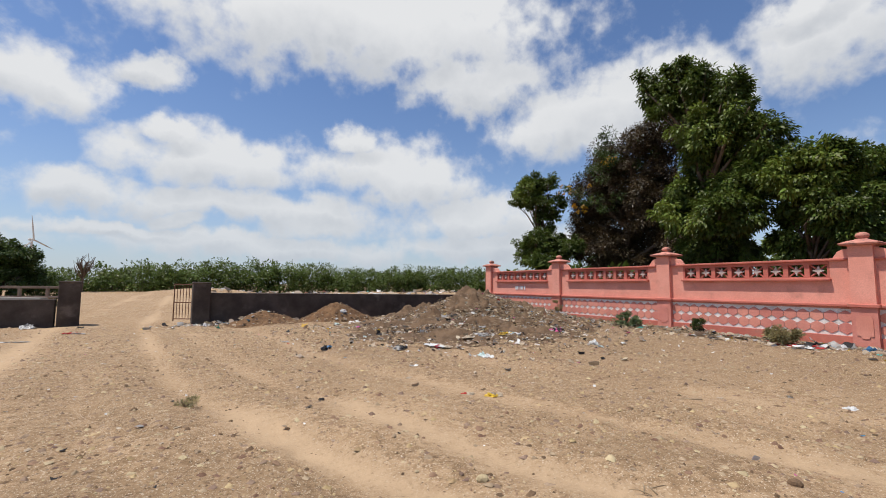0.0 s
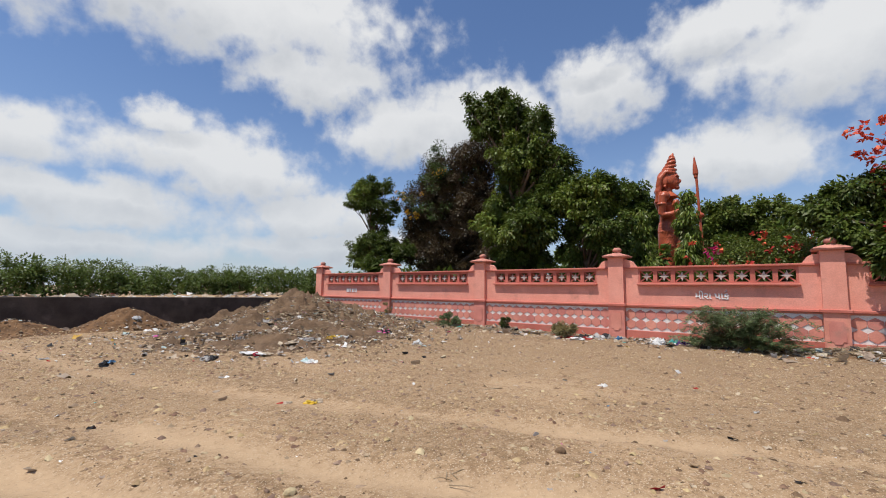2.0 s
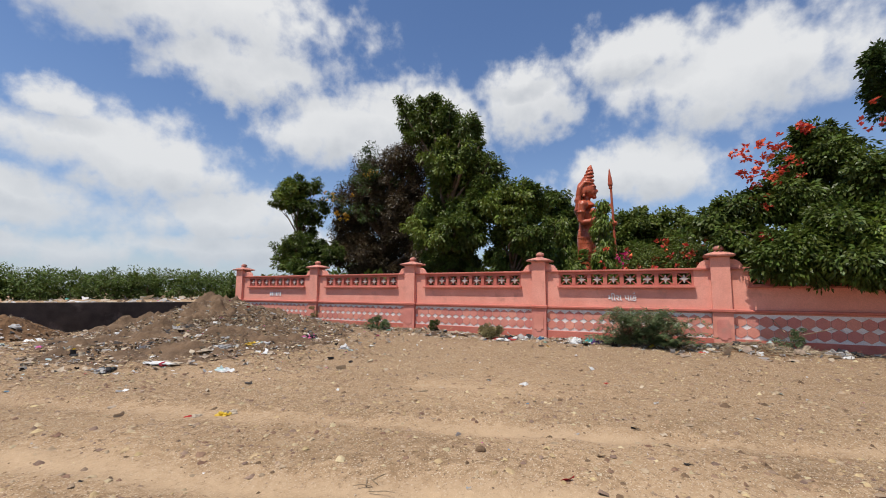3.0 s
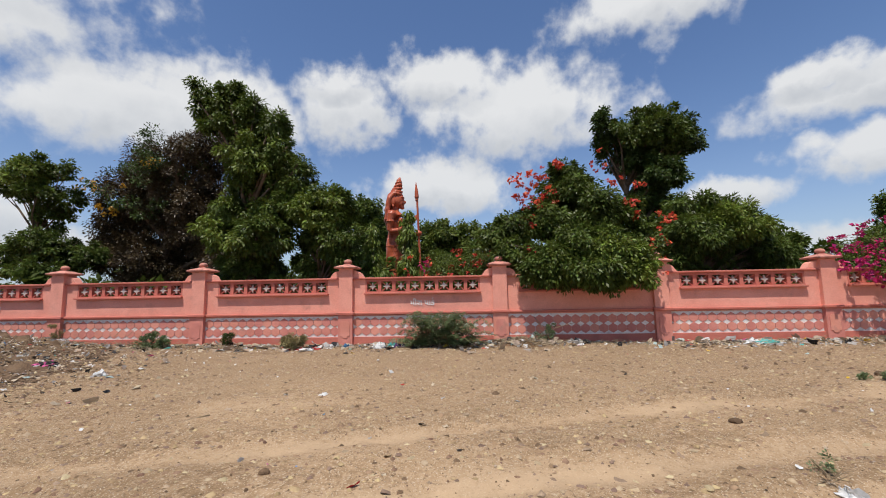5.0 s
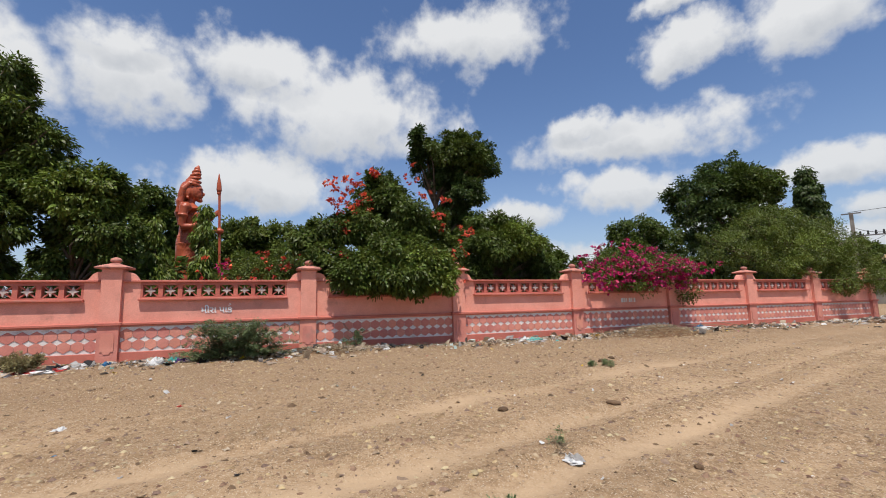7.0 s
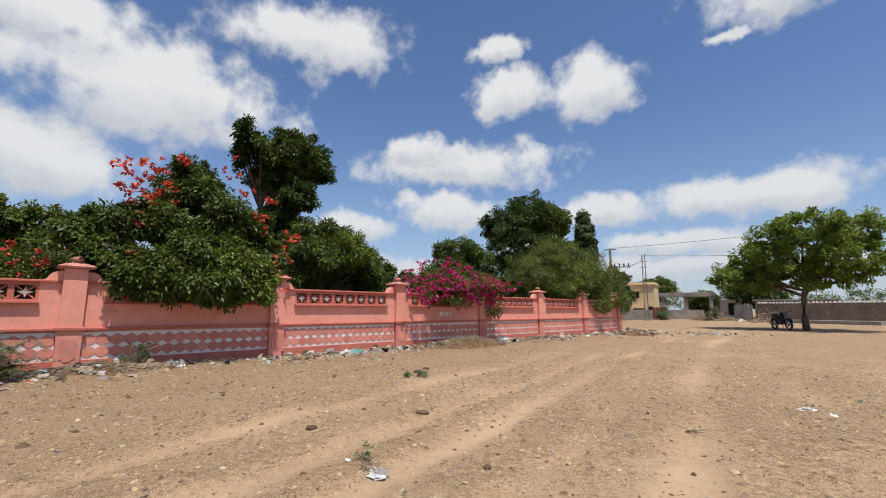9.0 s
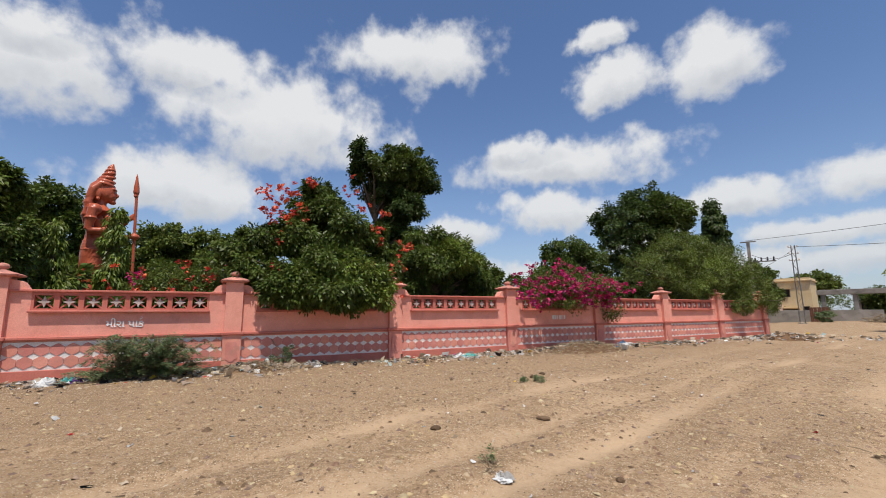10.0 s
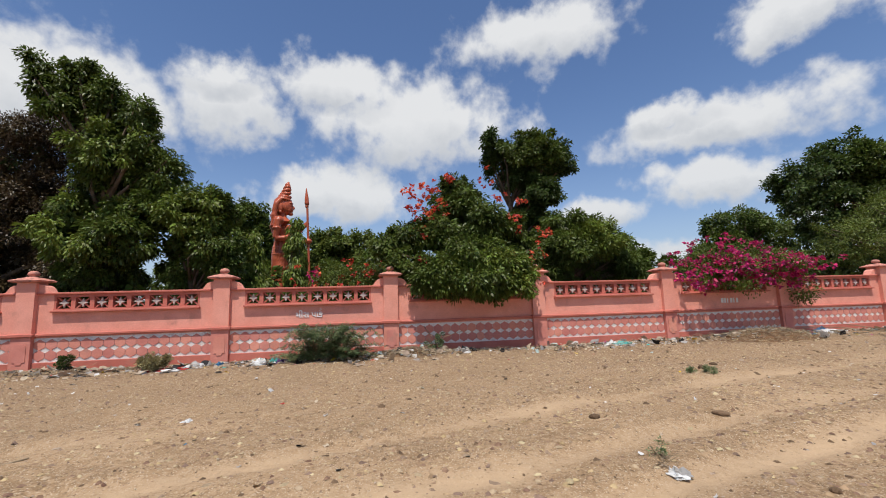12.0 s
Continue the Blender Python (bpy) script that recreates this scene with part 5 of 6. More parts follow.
def scatter_litter():
    r = np.random.RandomState(100)
    p = np.stack([6.9 + r.normal(size=4200) * 1.8, 9.2 + r.normal(size=4200) * 2.0], 1)
    p = p[(p[:, 0] < 10.7) & (p[:, 1] < 14.2)]
    scraps("heap_litter", "scattered plastic, paper and rag scraps over the refuse heap", p, 0.010, 0.058, 101, 0.6)
    p = np.stack([4.6 + r.normal(size=800) * 1.5, 9.3 + r.normal(size=800) * 1.9], 1)
    scraps("ground_litter", "loose paper and plastic scraps on the bare ground", p[p[:, 1] < 14], 0.012, 0.075, 102, 0.4)
    yy = r.uniform(-26, 12, 8000)
    dense = 0.35 + 0.65 * np.clip(smooth_noise(yy * 0, yy, 44, 2.2) * 2.5 + 0.4, 0, 1)
    dense = np.maximum(dense, np.exp(-((yy - 1.3) / 1.6) ** 2))
    yy = yy[r.rand(len(yy)) < dense]
    xx = 10.75 - np.abs(r.normal(size=len(yy))) * 0.55
    scraps("wall_litter", "strip of plastic and paper litter along the foot of the wall", np.stack([xx, yy], 1), 0.014, 0.095, 103, 0.6)
    p = np.stack([r.uniform(-4, 10.5, 2200), r.uniform(-22, 13, 2200)], 1)
    scraps("stray_litter", "stray scraps of paper, dung and leaf on the ground", p, 0.008, 0.035, 104, 0.4)
    p = np.stack([6.6 + r.normal(size=90) * 0.9, -27.5 + r.normal(size=90) * 0.7], 1)
    scraps("road_litter", "patch of white plastic scraps on the road", p, 0.04, 0.14, 105, 0.4)
    p = np.stack([0.3 + r.normal(size=260) * 0.9, 13.7 + r.normal(size=260) * 0.35], 1)
    scraps("gate_litter", "pale rubble and scraps by the gate pillar", p, 0.02, 0.10, 106, 0.5)
    p = np.stack([9.4 + r.normal(size=240) * 0.8, -24.6 + r.normal(size=240) * 1.8], 1)
    scraps("corner_litter", "white scraps on the straw by the wall corner", p, 0.03, 0.14, 107, 0.5)

    p = np.stack([r.uniform(1, 45, 900), r.uniform(26, 58, 900)], 1)
    scraps("grazing_litter", "pale rubble and plastic strewn over the far grazing ground", p, 0.10, 0.45, 108, 0.6)


scatter_litter()


def stones(name, label, places, lo, hi, seed, mat=STONE, power=3.0, sink=0.35):
    r = np.random.RandomState(seed)
    t = np.array([[1, 0, 0], [0.3, 0.95, 0.1], [-0.8, 0.6, 0], [-0.8, -0.6, 0.1], [0.3, -0.95, 0], [0.15, 0.1, 0.75], [-0.3, -0.2, 0.6]])
    f = np.array([[0, 1, 5], [1, 2, 5], [2, 6, 5], [2, 3, 6], [3, 4, 6], [4, 5, 6], [4, 0, 5]])
    n = len(places)
    size = lo * (hi / lo) ** (r.rand(n) ** power)
    V = t[None] + r.normal(scale=0.16, size=(n, 7, 3))
    V *= size[:, None, None] * np.stack([np.ones(n), 0.6 + 0.4 * r.rand(n), 0.5 + 0.5 * r.rand(n)], 1)[:, None]
    a = r.rand(n) * 6.283
    ca, sa = np.cos(a)[:, None], np.sin(a)[:, None]
    z = ground_height(places[:, 0], places[:, 1]) + heap_height(places[:, 0], places[:, 1]) - sink * size * 0.3
    W = np.stack([places[:, 0:1] + V[..., 0] * ca - V[..., 1] * sa, places[:, 1:2] + V[..., 0] * sa + V[..., 1] * ca, z[:, None] + V[..., 2]], 2)
    F = (np.arange(n)[:, None, None] * 7 + f[None]).reshape(-1, 3)
    tagged(new(name, array_mesh(name, W.reshape(-1, 3), F, [mat])), label, "pebbles", kind="stuff")


def scatter_stones():
    r = np.random.RandomState(110)
    n = 64000
    p = np.stack([-3.5 + 14.2 * r.rand(n) ** 1.15, -14 + 28 * r.rand(n)], 1)
    gap = ruts(p[:, 0], p[:, 1]) + 0.7 * smooth_noise(p[:, 0], p[:, 1], 45, 1.6)
    p = p[r.rand(n) > gap * 1.3]
    stones("pebbles", "small pebbles and clods strewn over the dusty ground", p, 0.006, 0.040, 111)
    p = np.stack([r.uniform(-8, 14, 5000), r.uniform(-45, 30, 5000)], 1)
    p = p[(p[:, 0] < 10.6)]
    stones("clods", "larger earth clods and stones on the ground", p, 0.015, 0.06, 112, power=4.0)
    p = np.stack([r.uniform(-3.5, 10.3, 44000), r.uniform(-13, 13, 44000)], 1)
    gap = ruts(p[:, 0], p[:, 1]) + 1.5 * smooth_noise(p[:, 0], p[:, 1], 46, 1.1) + 0.25 * np.clip((2.0 - p[:, 0]) / 4, 0, 1)
    p = p[r.rand(len(p)) > gap * 1.7 + 0.15]
    stones("earth_crumbs", "brown earth crumbs between the wheel ruts", p, 0.010, 0.042, 116, mat=CRUMB, power=2.8)
    p = np.stack([r.uniform(-3, 10.3, 9000), r.uniform(-13, 12, 9000)], 1)
    stones("dung_crumbs", "dark crumbs of dung and char on the ground", p, 0.008, 0.04, 113, mat=SOIL, power=4.0)
    p = np.stack([7.2 + r.normal(size=5200) * 1.6, 10.0 + r.normal(size=5200) * 1.9], 1)
    p = p[(p[:, 0] < 10.6) & (p[:, 1] < 14.2)]
    stones("heap_clods", "brown clods and crumbs over the refuse heap", p, 0.015, 0.07, 115, mat=SOIL, power=2.0)
    p = np.stack([r.uniform(5.5, 9.5, 500), r.uniform(-14, -1, 500)], 1)
    stones("dark_clods", "dark clods along the wheel ruts", p, 0.015, 0.06, 114, mat=SOIL, power=3.0)


scatter_stones()


def crumple(name, label, x, y, size, mats, seed, category="rubbish"):
    """A crumpled bag or rag: a flattened, creased lump; further colours become folds of their own."""
    ob = thing(name, label, category, (x, y, top_z(x, y)), turn=seed * 47 % 360)
    r = np.random.RandomState(seed)
    for k, m in enumerate(mats):
        bm = bmesh.new()
        bmesh.ops.create_icosphere(bm, subdivisions=3, radius=1.0)
        o = Vector((r.uniform(-50, 50), r.uniform(-50, 50), 0))
        for v in bm.verts:
            c = v.co.copy()
            d = 0.8 + 0.7 * noise.noise(c * 1.7 + o) + 0.6 * abs(noise.noise(c * 4.3 + o))
            v.co = Vector((c.x * size[0] * d, c.y * size[1] * d, max(c.z, -0.25) * size[2] * d * (0.75 + 0.9 * noise.noise(c * 3.4 + o))))
        off = Vector((r.uniform(-1, 1) * size[0], r.uniform(-1, 1) * size[1], 0)) * (0.9 if k else 0)
        bmesh.ops.translate(bm, verts=bm.verts, vec=off)
        part("sheet" if k == 0 else "fold", bm, m, ob)
    return ob


crumple("blue_bag", "bright blue plastic bag with a dark rag", 2.06, 7.5, (0.11, 0.09, 0.06), [P_BLUE, P_BLACK], 1)
crumple("pale_bag", "pale aqua crumpled plastic bag", 4.26, 5.36, (0.16, 0.09, 0.06), [P_PALE, P_WHITE], 2)
crumple("yellow_wrapper", "yellow crumpled plastic wrapper on the ground", 2.77, 3.17, (0.075, 0.05, 0.03), [P_YELLOW, P_TAN], 3)
crumple("brown_wrapper", "brown-red torn wrapper on the ground", 2.6, 3.35, (0.06, 0.04, 0.02), [P_TAN, P_RED], 4)
crumple("dark_rag", "small dark flattened rag", 1.05, 3.9, (0.06, 0.035, 0.03), [P_BLACK], 5)
crumple("pink_cloth", "pink cloth bundled with a black bag", 7.5, 6.85, (0.18, 0.12, 0.09), [P_PINK, P_BLACK], 6)
crumple("white_bag", "white crumpled plastic bag", 7.02, 5.35, (0.10, 0.07, 0.06), [P_WHITE], 7)
crumple("white_scrap", "flat white torn scrap of card", 5.8, 1.0, (0.10, 0.06, 0.018), [P_WHITE], 8)
crumple("red_scrap", "small red scrap of plastic", 6.38, 0.0, (0.045, 0.03, 0.015), [P_RED], 9)
crumple("white_bag", "white plastic bag on the manure heap", 4.1, 13.05, (0.16, 0.10, 0.08), [P_WHITE], 10)
crumple("red_cloth", "long crumpled red cloth in the litter", 10.05, 3.2, (0.14, 0.55, 0.05), [P_RED], 11)
crumple("red_cloth", "red rag in the litter", 9.95, 2.65, (0.12, 0.18, 0.05), [P_RED, P_WHITE], 12)
crumple("white_bag", "bulging white bag in the litter by the wall", 10.15, 2.5, (0.22, 0.30, 0.10), [P_WHITE, P_GREY, P_BLACK], 13)
crumple("white_bag", "large white bag in the litter by the wall", 10.15, 1.15, (0.16, 0.20, 0.10), [P_WHITE], 14)
crumple("teal_bag", "teal plastic bag in the litter", 10.2, 0.85, (0.12, 0.10, 0.11), [P_TEAL], 15)
crumple("purple_bag", "dark purple plastic bag in the litter", 10.15, 0.68, (0.12, 0.12, 0.08), [P_PURPLE], 16)
crumple("green_bag", "dark teal bag in the litter", 10.4, 1.25, (0.10, 0.15, 0.09), [P_TEAL, P_TAN], 17)
crumple("blue_bag", "small blue bag in the litter", 10.1, 1.95, (0.09, 0.09, 0.09), [P_BLUE], 18)
crumple("white_bag", "white plastic bags piled at the wall foot", 10.3, -7.6, (0.20, 0.30, 0.09), [P_WHITE, P_TEAL, P_WHITE], 19)
crumple("white_bag", "white plastic bags at the wall foot", 10.4, -14.6, (0.25, 0.5, 0.12), [P_WHITE, P_GREY, P_BLUE], 20)
crumple("black_bag", "black bag scrap standing on the litter", 10.0, -9.35, (0.06, 0.08, 0.10), [P_BLACK], 21)
crumple("black_bag", "black bag in the litter", 10.3, -3.6, (0.14, 0.2, 0.10), [P_BLACK, P_GREY], 22)
crumple("white_scrap", "crumpled white plastic caught in dry twigs", 2.98, -3.42, (0.075, 0.055, 0.03), [P_WHITE, P_GREY, P_WHITE], 23)
crumple("white_scrap", "white paper scrap on the track", 0.82, -8.44, (0.10, 0.06, 0.03), [P_WHITE], 24)
crumple("white_bag", "white bag at the foot of the low wall", -3.9, 14.3, (0.25, 0.14, 0.08), [P_WHITE, P_GREY], 25)
crumple("red_cloth", "faded red rag near the gate", -2.6, 12.3, (0.22, 0.09, 0.03), [P_RED, P_GREY], 26)
crumple("grey_rag", "grey rag on the bare ground near the gate", -3.4, 11.4, (0.26, 0.10, 0.03), [P_GREY, P_WHITE], 27)
crumple("grey_rag", "grey rags and paper before the heap", 3.3, 6.9, (0.18, 0.10, 0.04), [P_GREY, P_BLACK], 28)
crumple("white_scrap", "trail of white plastic before the heap", 4.0, 6.7, (0.30, 0.10, 0.03), [P_WHITE, P_TAN], 29)
crumple("yellow_wrapper", "yellow plastic wrapper in the litter", 6.0, 6.9, (0.16, 0.08, 0.05), [P_YELLOW, P_WHITE], 30)
crumple("white_bag", "white and red plastic bag in the litter", 5.2, 7.0, (0.25, 0.10, 0.06), [P_WHITE, P_GREY, P_TAN], 31)


def rock(x, y, size, seed, label="dark flat stone on the track", mat=None):
    ob_mat = mat or SOIL
    bm = bmesh.new()
    blob(bm, (0, 0, size[2] * 0.35), size, (0, 0, seed * 31), 2, 0.35)
    ob = part("stone", bm, ob_mat, smooth=False)
    ob.location = (x, y, ground_z(x, y))
    tagged(ob, label, "stone", group="loose stones")


rock(4.1, -4.9, (0.09, 0.05, 0.03), 1)
rock(4.29, -3.52, (0.06, 0.05, 0.03), 2)
rock(2.35, -4.08, (0.035, 0.03, 0.025), 3, "small dark stone on the track")
rock(3.0, 0.45, (0.04, 0.03, 0.03), 4, "small dark stone on bare ground")
rock(1.45, 1.5, (0.04, 0.03, 0.03), 5, "small brown stone on bare ground", STONE)
rock(2.94, -2.54, (0.03, 0.03, 0.025), 6, "small brown stone on bare ground", STONE)
rock(7.0, -7.5, (0.07, 0.05, 0.04), 7, "dark clod on the track")
rock(6.6, -6.9, (0.06, 0.05, 0.05), 8, "dark clod on the track")


def twigs(name, label, x, y, n, reach, thick, seed, flat=0.25):
    r = np.random.RandomState(seed)
    ob = thing(name, label, "twigs", (x, y, top_z(x, y)))
    for k in range(n):
        a = r.uniform(0, 6.283)
        L = reach * r.uniform(0.5, 1.0)
        p0 = Vector((r.uniform(-.3, .3) * reach, r.uniform(-.3, .3) * reach, thick + r.uniform(0, flat * reach * 0.4)))
        d = Vector((math.cos(a), math.sin(a), r.uniform(-0.1, flat)))
        p1 = p0 + d * L * 0.5 + Vector((r.uniform(-.1, .1) * L, r.uniform(-.1, .1) * L, 0.02))
        p2 = p1 + (d + Vector((r.uniform(-.5, .5), r.uniform(-.5, .5), r.uniform(-.1, .1)))) * L * 0.5
        p2.z = max(p2.z, thick)
        bm = bmesh.new()
        tube(bm, [p0, p1, p2], [thick, thick * 0.8, thick * 0.4], 5)
        part("twig", bm, TWIG, ob)


twigs("dry_twigs", "tangle of dry twigs with plastic caught in it", 3.05, -3.4, 16, 0.15, 0.003, 1, 0.9)
twigs("dry_branch", "thin dry branch on the bare ground", 4.6, 1.9, 1, 0.75, 0.009, 2, 0.02)
twigs("dry_twigs", "few dark twigs on the track", 1.54, -6.43, 7, 0.25, 0.006, 3, 0.1)
twigs("dry_twigs", "loose dark string and twigs on the ground", 2.2, 0.9, 5, 0.22, 0.004, 4, 0.05)
twigs("dry_branch", "long pale bent branches by the straw heap", 9.4, -15.5, 9, 1.8, 0.012, 5, 0.25)
twigs("dry_branch", "dry sticks leaning on the wall foot", 10.6, 8.2, 4, 0.6, 0.006, 6, 0.9)
twigs("dry_branch", "dry branch hanging across the wall", 10.6, -2.9, 2, 0.9, 0.01, 7, 1.0)


def straw(name, label, x, y, rx, ry, n, seed):
    """A flat tangle of dry stalks lying at every angle."""
    r = np.random.RandomState(seed)
    px, py = x + r.normal(size=n) * rx, y + r.normal(size=n) * ry
    px = np.minimum(px, WX - 0.15)
    a, L = r.rand(n) * 6.283, 0.05 + 0.16 * r.rand(n) ** 2
    z = ground_height(px, py) + heap_height(px, py) + 0.01 + 0.05 * r.rand(n)
    d = np.stack([np.cos(a), np.sin(a), r.normal(size=n) * 0.25], 1) * L[:, None]
    w = np.stack([-np.sin(a), np.cos(a), np.zeros(n)], 1) * 0.004
    P = np.stack([px, py, z], 1)
    up = np.array([0, 0, 0.006])
    V = np.stack([P - w, P + w, P + d + w, P + d - w, P + up, P + d + up], 1)
    F = (np.arange(n)[:, None, None] * 6 + np.array([[0, 4, 5, 3], [4, 1, 2, 5], [1, 0, 3, 2]])[None]).reshape(-1, 4)
    tagged(new(name, array_mesh(name, V.reshape(-1, 3), F, [TWIG])), label, "straw", kind="stuff")


straw("straw_litter", "dry brown straw and stalks at the pillar foot", 10.2, -2.2, 0.28, 0.55, 700, 120)
straw("straw_litter", "dry straw over the brown heap by the wall", 9.9, -11.9, 0.4, 1.2, 1300, 121)
straw("straw_litter", "dry stalks along the foot of the wall", 10.3, -6.0, 0.25, 3.0, 900, 122)
straw("straw_litter", "dry stalks and chaff along the wall", 10.2, 6.5, 0.3, 3.2, 1100, 123)
straw("straw_litter", "loose straw over the refuse heap", 7.2, 9.6, 1.2, 1.5, 1600, 124)

# ---------------------------------------------------------------- statue
def statue():
    """Tall standing figure in plain painted masonry, with a spear, on a low block; one mesh."""
    bm = bmesh.new()
    box(bm, 17.3, 18.7, 1.3, 2.9, -0.1, 0.6)
    X, Y = 18.0, 2.1
    for sx in (-1, 1):                                                                                     # legs
        tube(bm, [(X + sx * 0.17, Y + 0.06, 0.5), (X + sx * 0.17, Y + 0.08, 1.4), (X + sx * 0.18, Y + 0.13, 2.2), (X + sx * 0.17, Y + 0.08, 2.9), (X + sx * 0.14, Y + 0.1, 3.5)],
             [0.15, 0.16, 0.17, 0.22, 0.25], 14)
        blob(bm, (X + sx * 0.17, Y - 0.12, 0.66), (0.14, 0.32, 0.11))
    tube(bm, [(X, Y + 0.10, 3.25), (X, Y + 0.10, 3.6), (X, Y + 0.10, 3.85)], [0.34, 0.33, 0.28], 18)        # wrapped hips
    tube(bm, [(X, Y + 0.10, 3.4), (X, Y + 0.12, 2.9), (X, Y + 0.14, 2.2), (X, Y + 0.12, 1.4)], [0.34, 0.31, 0.26, 0.24], 18)
    for k in range(4):
        z = 3.45 + 0.1 * k
        blob(bm, (X, Y + 0.09, z), (0.35 - 0.012 * k, 0.37 - 0.012 * k, 0.035), (6, 0, 0))
    tube(bm, [(X - 0.08, Y - 0.25, 3.55), (X - 0.08, Y - 0.30, 3.1), (X - 0.08, Y - 0.22, 2.5)], [0.08, 0.10, 0.05], 8)
    tube(bm, [(X, Y + 0.10, 3.75), (X, Y + 0.06, 4.1), (X, Y + 0.0, 4.5), (X, Y + 0.02, 4.8), (X, Y + 0.05, 5.02)], [0.27, 0.30, 0.38, 0.36, 0.18], 18)
    for sx in (-1, 1):
        blob(bm, (X + sx * 0.18, Y - 0.27, 4.55), (0.19, 0.13, 0.15))                                       # chest
        blob(bm, (X + sx * 0.42, Y + 0.10, 4.82), (0.19, 0.20, 0.20))
        tube(bm, [(X + sx * 0.48, Y + 0.12, 4.85), (X + sx * 0.50, Y + 0.17, 4.45), (X + sx * 0.48, Y + 0.20, 4.10)], [0.165, 0.15, 0.125], 12)
        blob(bm, (X + sx * 0.50, Y + 0.17, 4.50), (0.18, 0.19, 0.05))                                       # armlet
    tube(bm, [(X - 0.48, Y + 0.22, 4.08), (X - 0.45, Y - 0.12, 4.10), (X - 0.34, Y - 0.42, 4.24)], [0.125, 0.11, 0.075], 10)
    blob(bm, (X - 0.32, Y - 0.50, 4.27), (0.05, 0.12, 0.06), (15, 0, 0))
    tube(bm, [(X + 0.46, Y + 0.2, 4.08), (X + 0.25, Y - 0.4, 4.25), (X + 0.08, Y - 0.72, 4.55)], [0.12, 0.10, 0.075], 10)
    blob(bm, (X + 0.05, Y - 0.86, 4.72), (0.05, 0.09, 0.19), (35, 0, 0))
    tube(bm, [(X - 0.18, Y + 0.02, 5.0), (X - 0.12, Y - 0.24, 4.88), (X, Y - 0.34, 4.78), (X + 0.12, Y - 0.24, 4.88), (X + 0.18, Y + 0.02, 5.0)], 0.04, 8)
    tube(bm, [(X, Y + 0.06, 4.95), (X, Y + 0.0, 5.3)], [0.17, 0.15], 12)
    blob(bm, (X, Y - 0.08, 5.50), (0.25, 0.29, 0.36))                                                       # head
    blob(bm, (X, Y - 0.20, 5.38), (0.20, 0.18, 0.24))
    blob(bm, (X, Y - 0.385, 5.43), (0.045, 0.06, 0.08), (-15, 0, 0))
    blob(bm, (X, Y - 0.28, 5.18), (0.13, 0.10, 0.08))
    blob(bm, (X, Y - 0.33, 5.33), (0.08, 0.05, 0.035))
    blob(bm, (X, Y - 0.30, 5.62), (0.20, 0.08, 0.04))
    for sx in (-1, 1):
        blob(bm, (X + sx * 0.26, Y + 0.08, 5.42), (0.05, 0.09, 0.17))
        blob(bm, (X + sx * 0.27, Y + 0.08, 5.22), (0.05, 0.06, 0.06))
        tube(bm, [(X + sx * 0.20, Y + 0.05, 5.80), (X + sx * 0.27, Y + 0.24, 5.55), (X + sx * 0.26, Y + 0.30, 5.25), (X + sx * 0.30, Y + 0.28, 4.95)], [0.09, 0.12, 0.12, 0.10], 10)
    blob(bm, (X, Y + 0.14, 5.62), (0.28, 0.26, 0.28))                                                       # hair at the back
    for k in range(7):                                                                                      # locks down the back
        u = (k - 3) / 3.0
        tube(bm, [(X + u * 0.22, Y + 0.22, 5.50), (X + u * 0.30, Y + 0.42 - 0.10 * u * u, 5.05), (X + u * 0.30, Y + 0.44 - 0.08 * u * u, 4.65), (X + u * 0.22, Y + 0.34, 4.25)],
             [0.10, 0.11, 0.10, 0.04], 8)
    for k, (rr, z) in enumerate(((0.30, 5.78), (0.275, 5.91), (0.24, 6.04), (0.205, 6.16), (0.165, 6.27), (0.12, 6.37), (0.07, 6.45))):
        ring = [(X + (rr - 0.06) * math.cos(a), Y - 0.02 - 0.025 * k + (rr - 0.06) * math.sin(a), z + 0.05 * math.sin(a + k)) for a in (0.5236 * q for q in range(13))]
        tube(bm, ring, 0.062, 8)
        blob(bm, (X, Y - 0.02 - 0.025 * k, z), (rr - 0.05, rr - 0.05, 0.06))
    blob(bm, (X, Y - 0.19, 6.50), (0.03, 0.03, 0.07))
    sy = 1.07
    tube(bm, [(X, sy - 0.06, 0.5), (X, sy, 3.0), (X, sy + 0.10, 5.65)], 0.05, 8)                            # spear
    tube(bm, [(X, sy + 0.10, 5.5), (X, sy + 0.11, 5.62), (X, sy + 0.12, 5.85), (X, sy + 0.14, 6.32)], [0.05, 0.10, 0.085, 0.015], 8)
    blob(bm, (X, sy + 0.11, 5.5), (0.075, 0.075, 0.06))
    blob(bm, (X - 0.02, sy + 0.04, 4.03), (0.12, 0.16, 0.11))                                               # hand on the shaft
    tube(bm, [(X + 0.42, Y + 0.1, 4.2), (X + 0.25, Y - 0.5, 4.02), (X + 0.05, sy + 0.1, 4.03)], [0.10, 0.09, 0.07], 8)
    ob = part("statue", bm, COPPER, smooth=True)
    join = ob.modifiers.new("join", "REMESH")
    join.mode, join.voxel_size, join.use_smooth_shade = "VOXEL", 0.022, True
    soften = ob.modifiers.new("soften", "SMOOTH")
    soften.factor, soften.iterations = 0.5, 1
    tagged(ob, "tall terracotta-painted standing statue holding a spear", "statue")


statue()

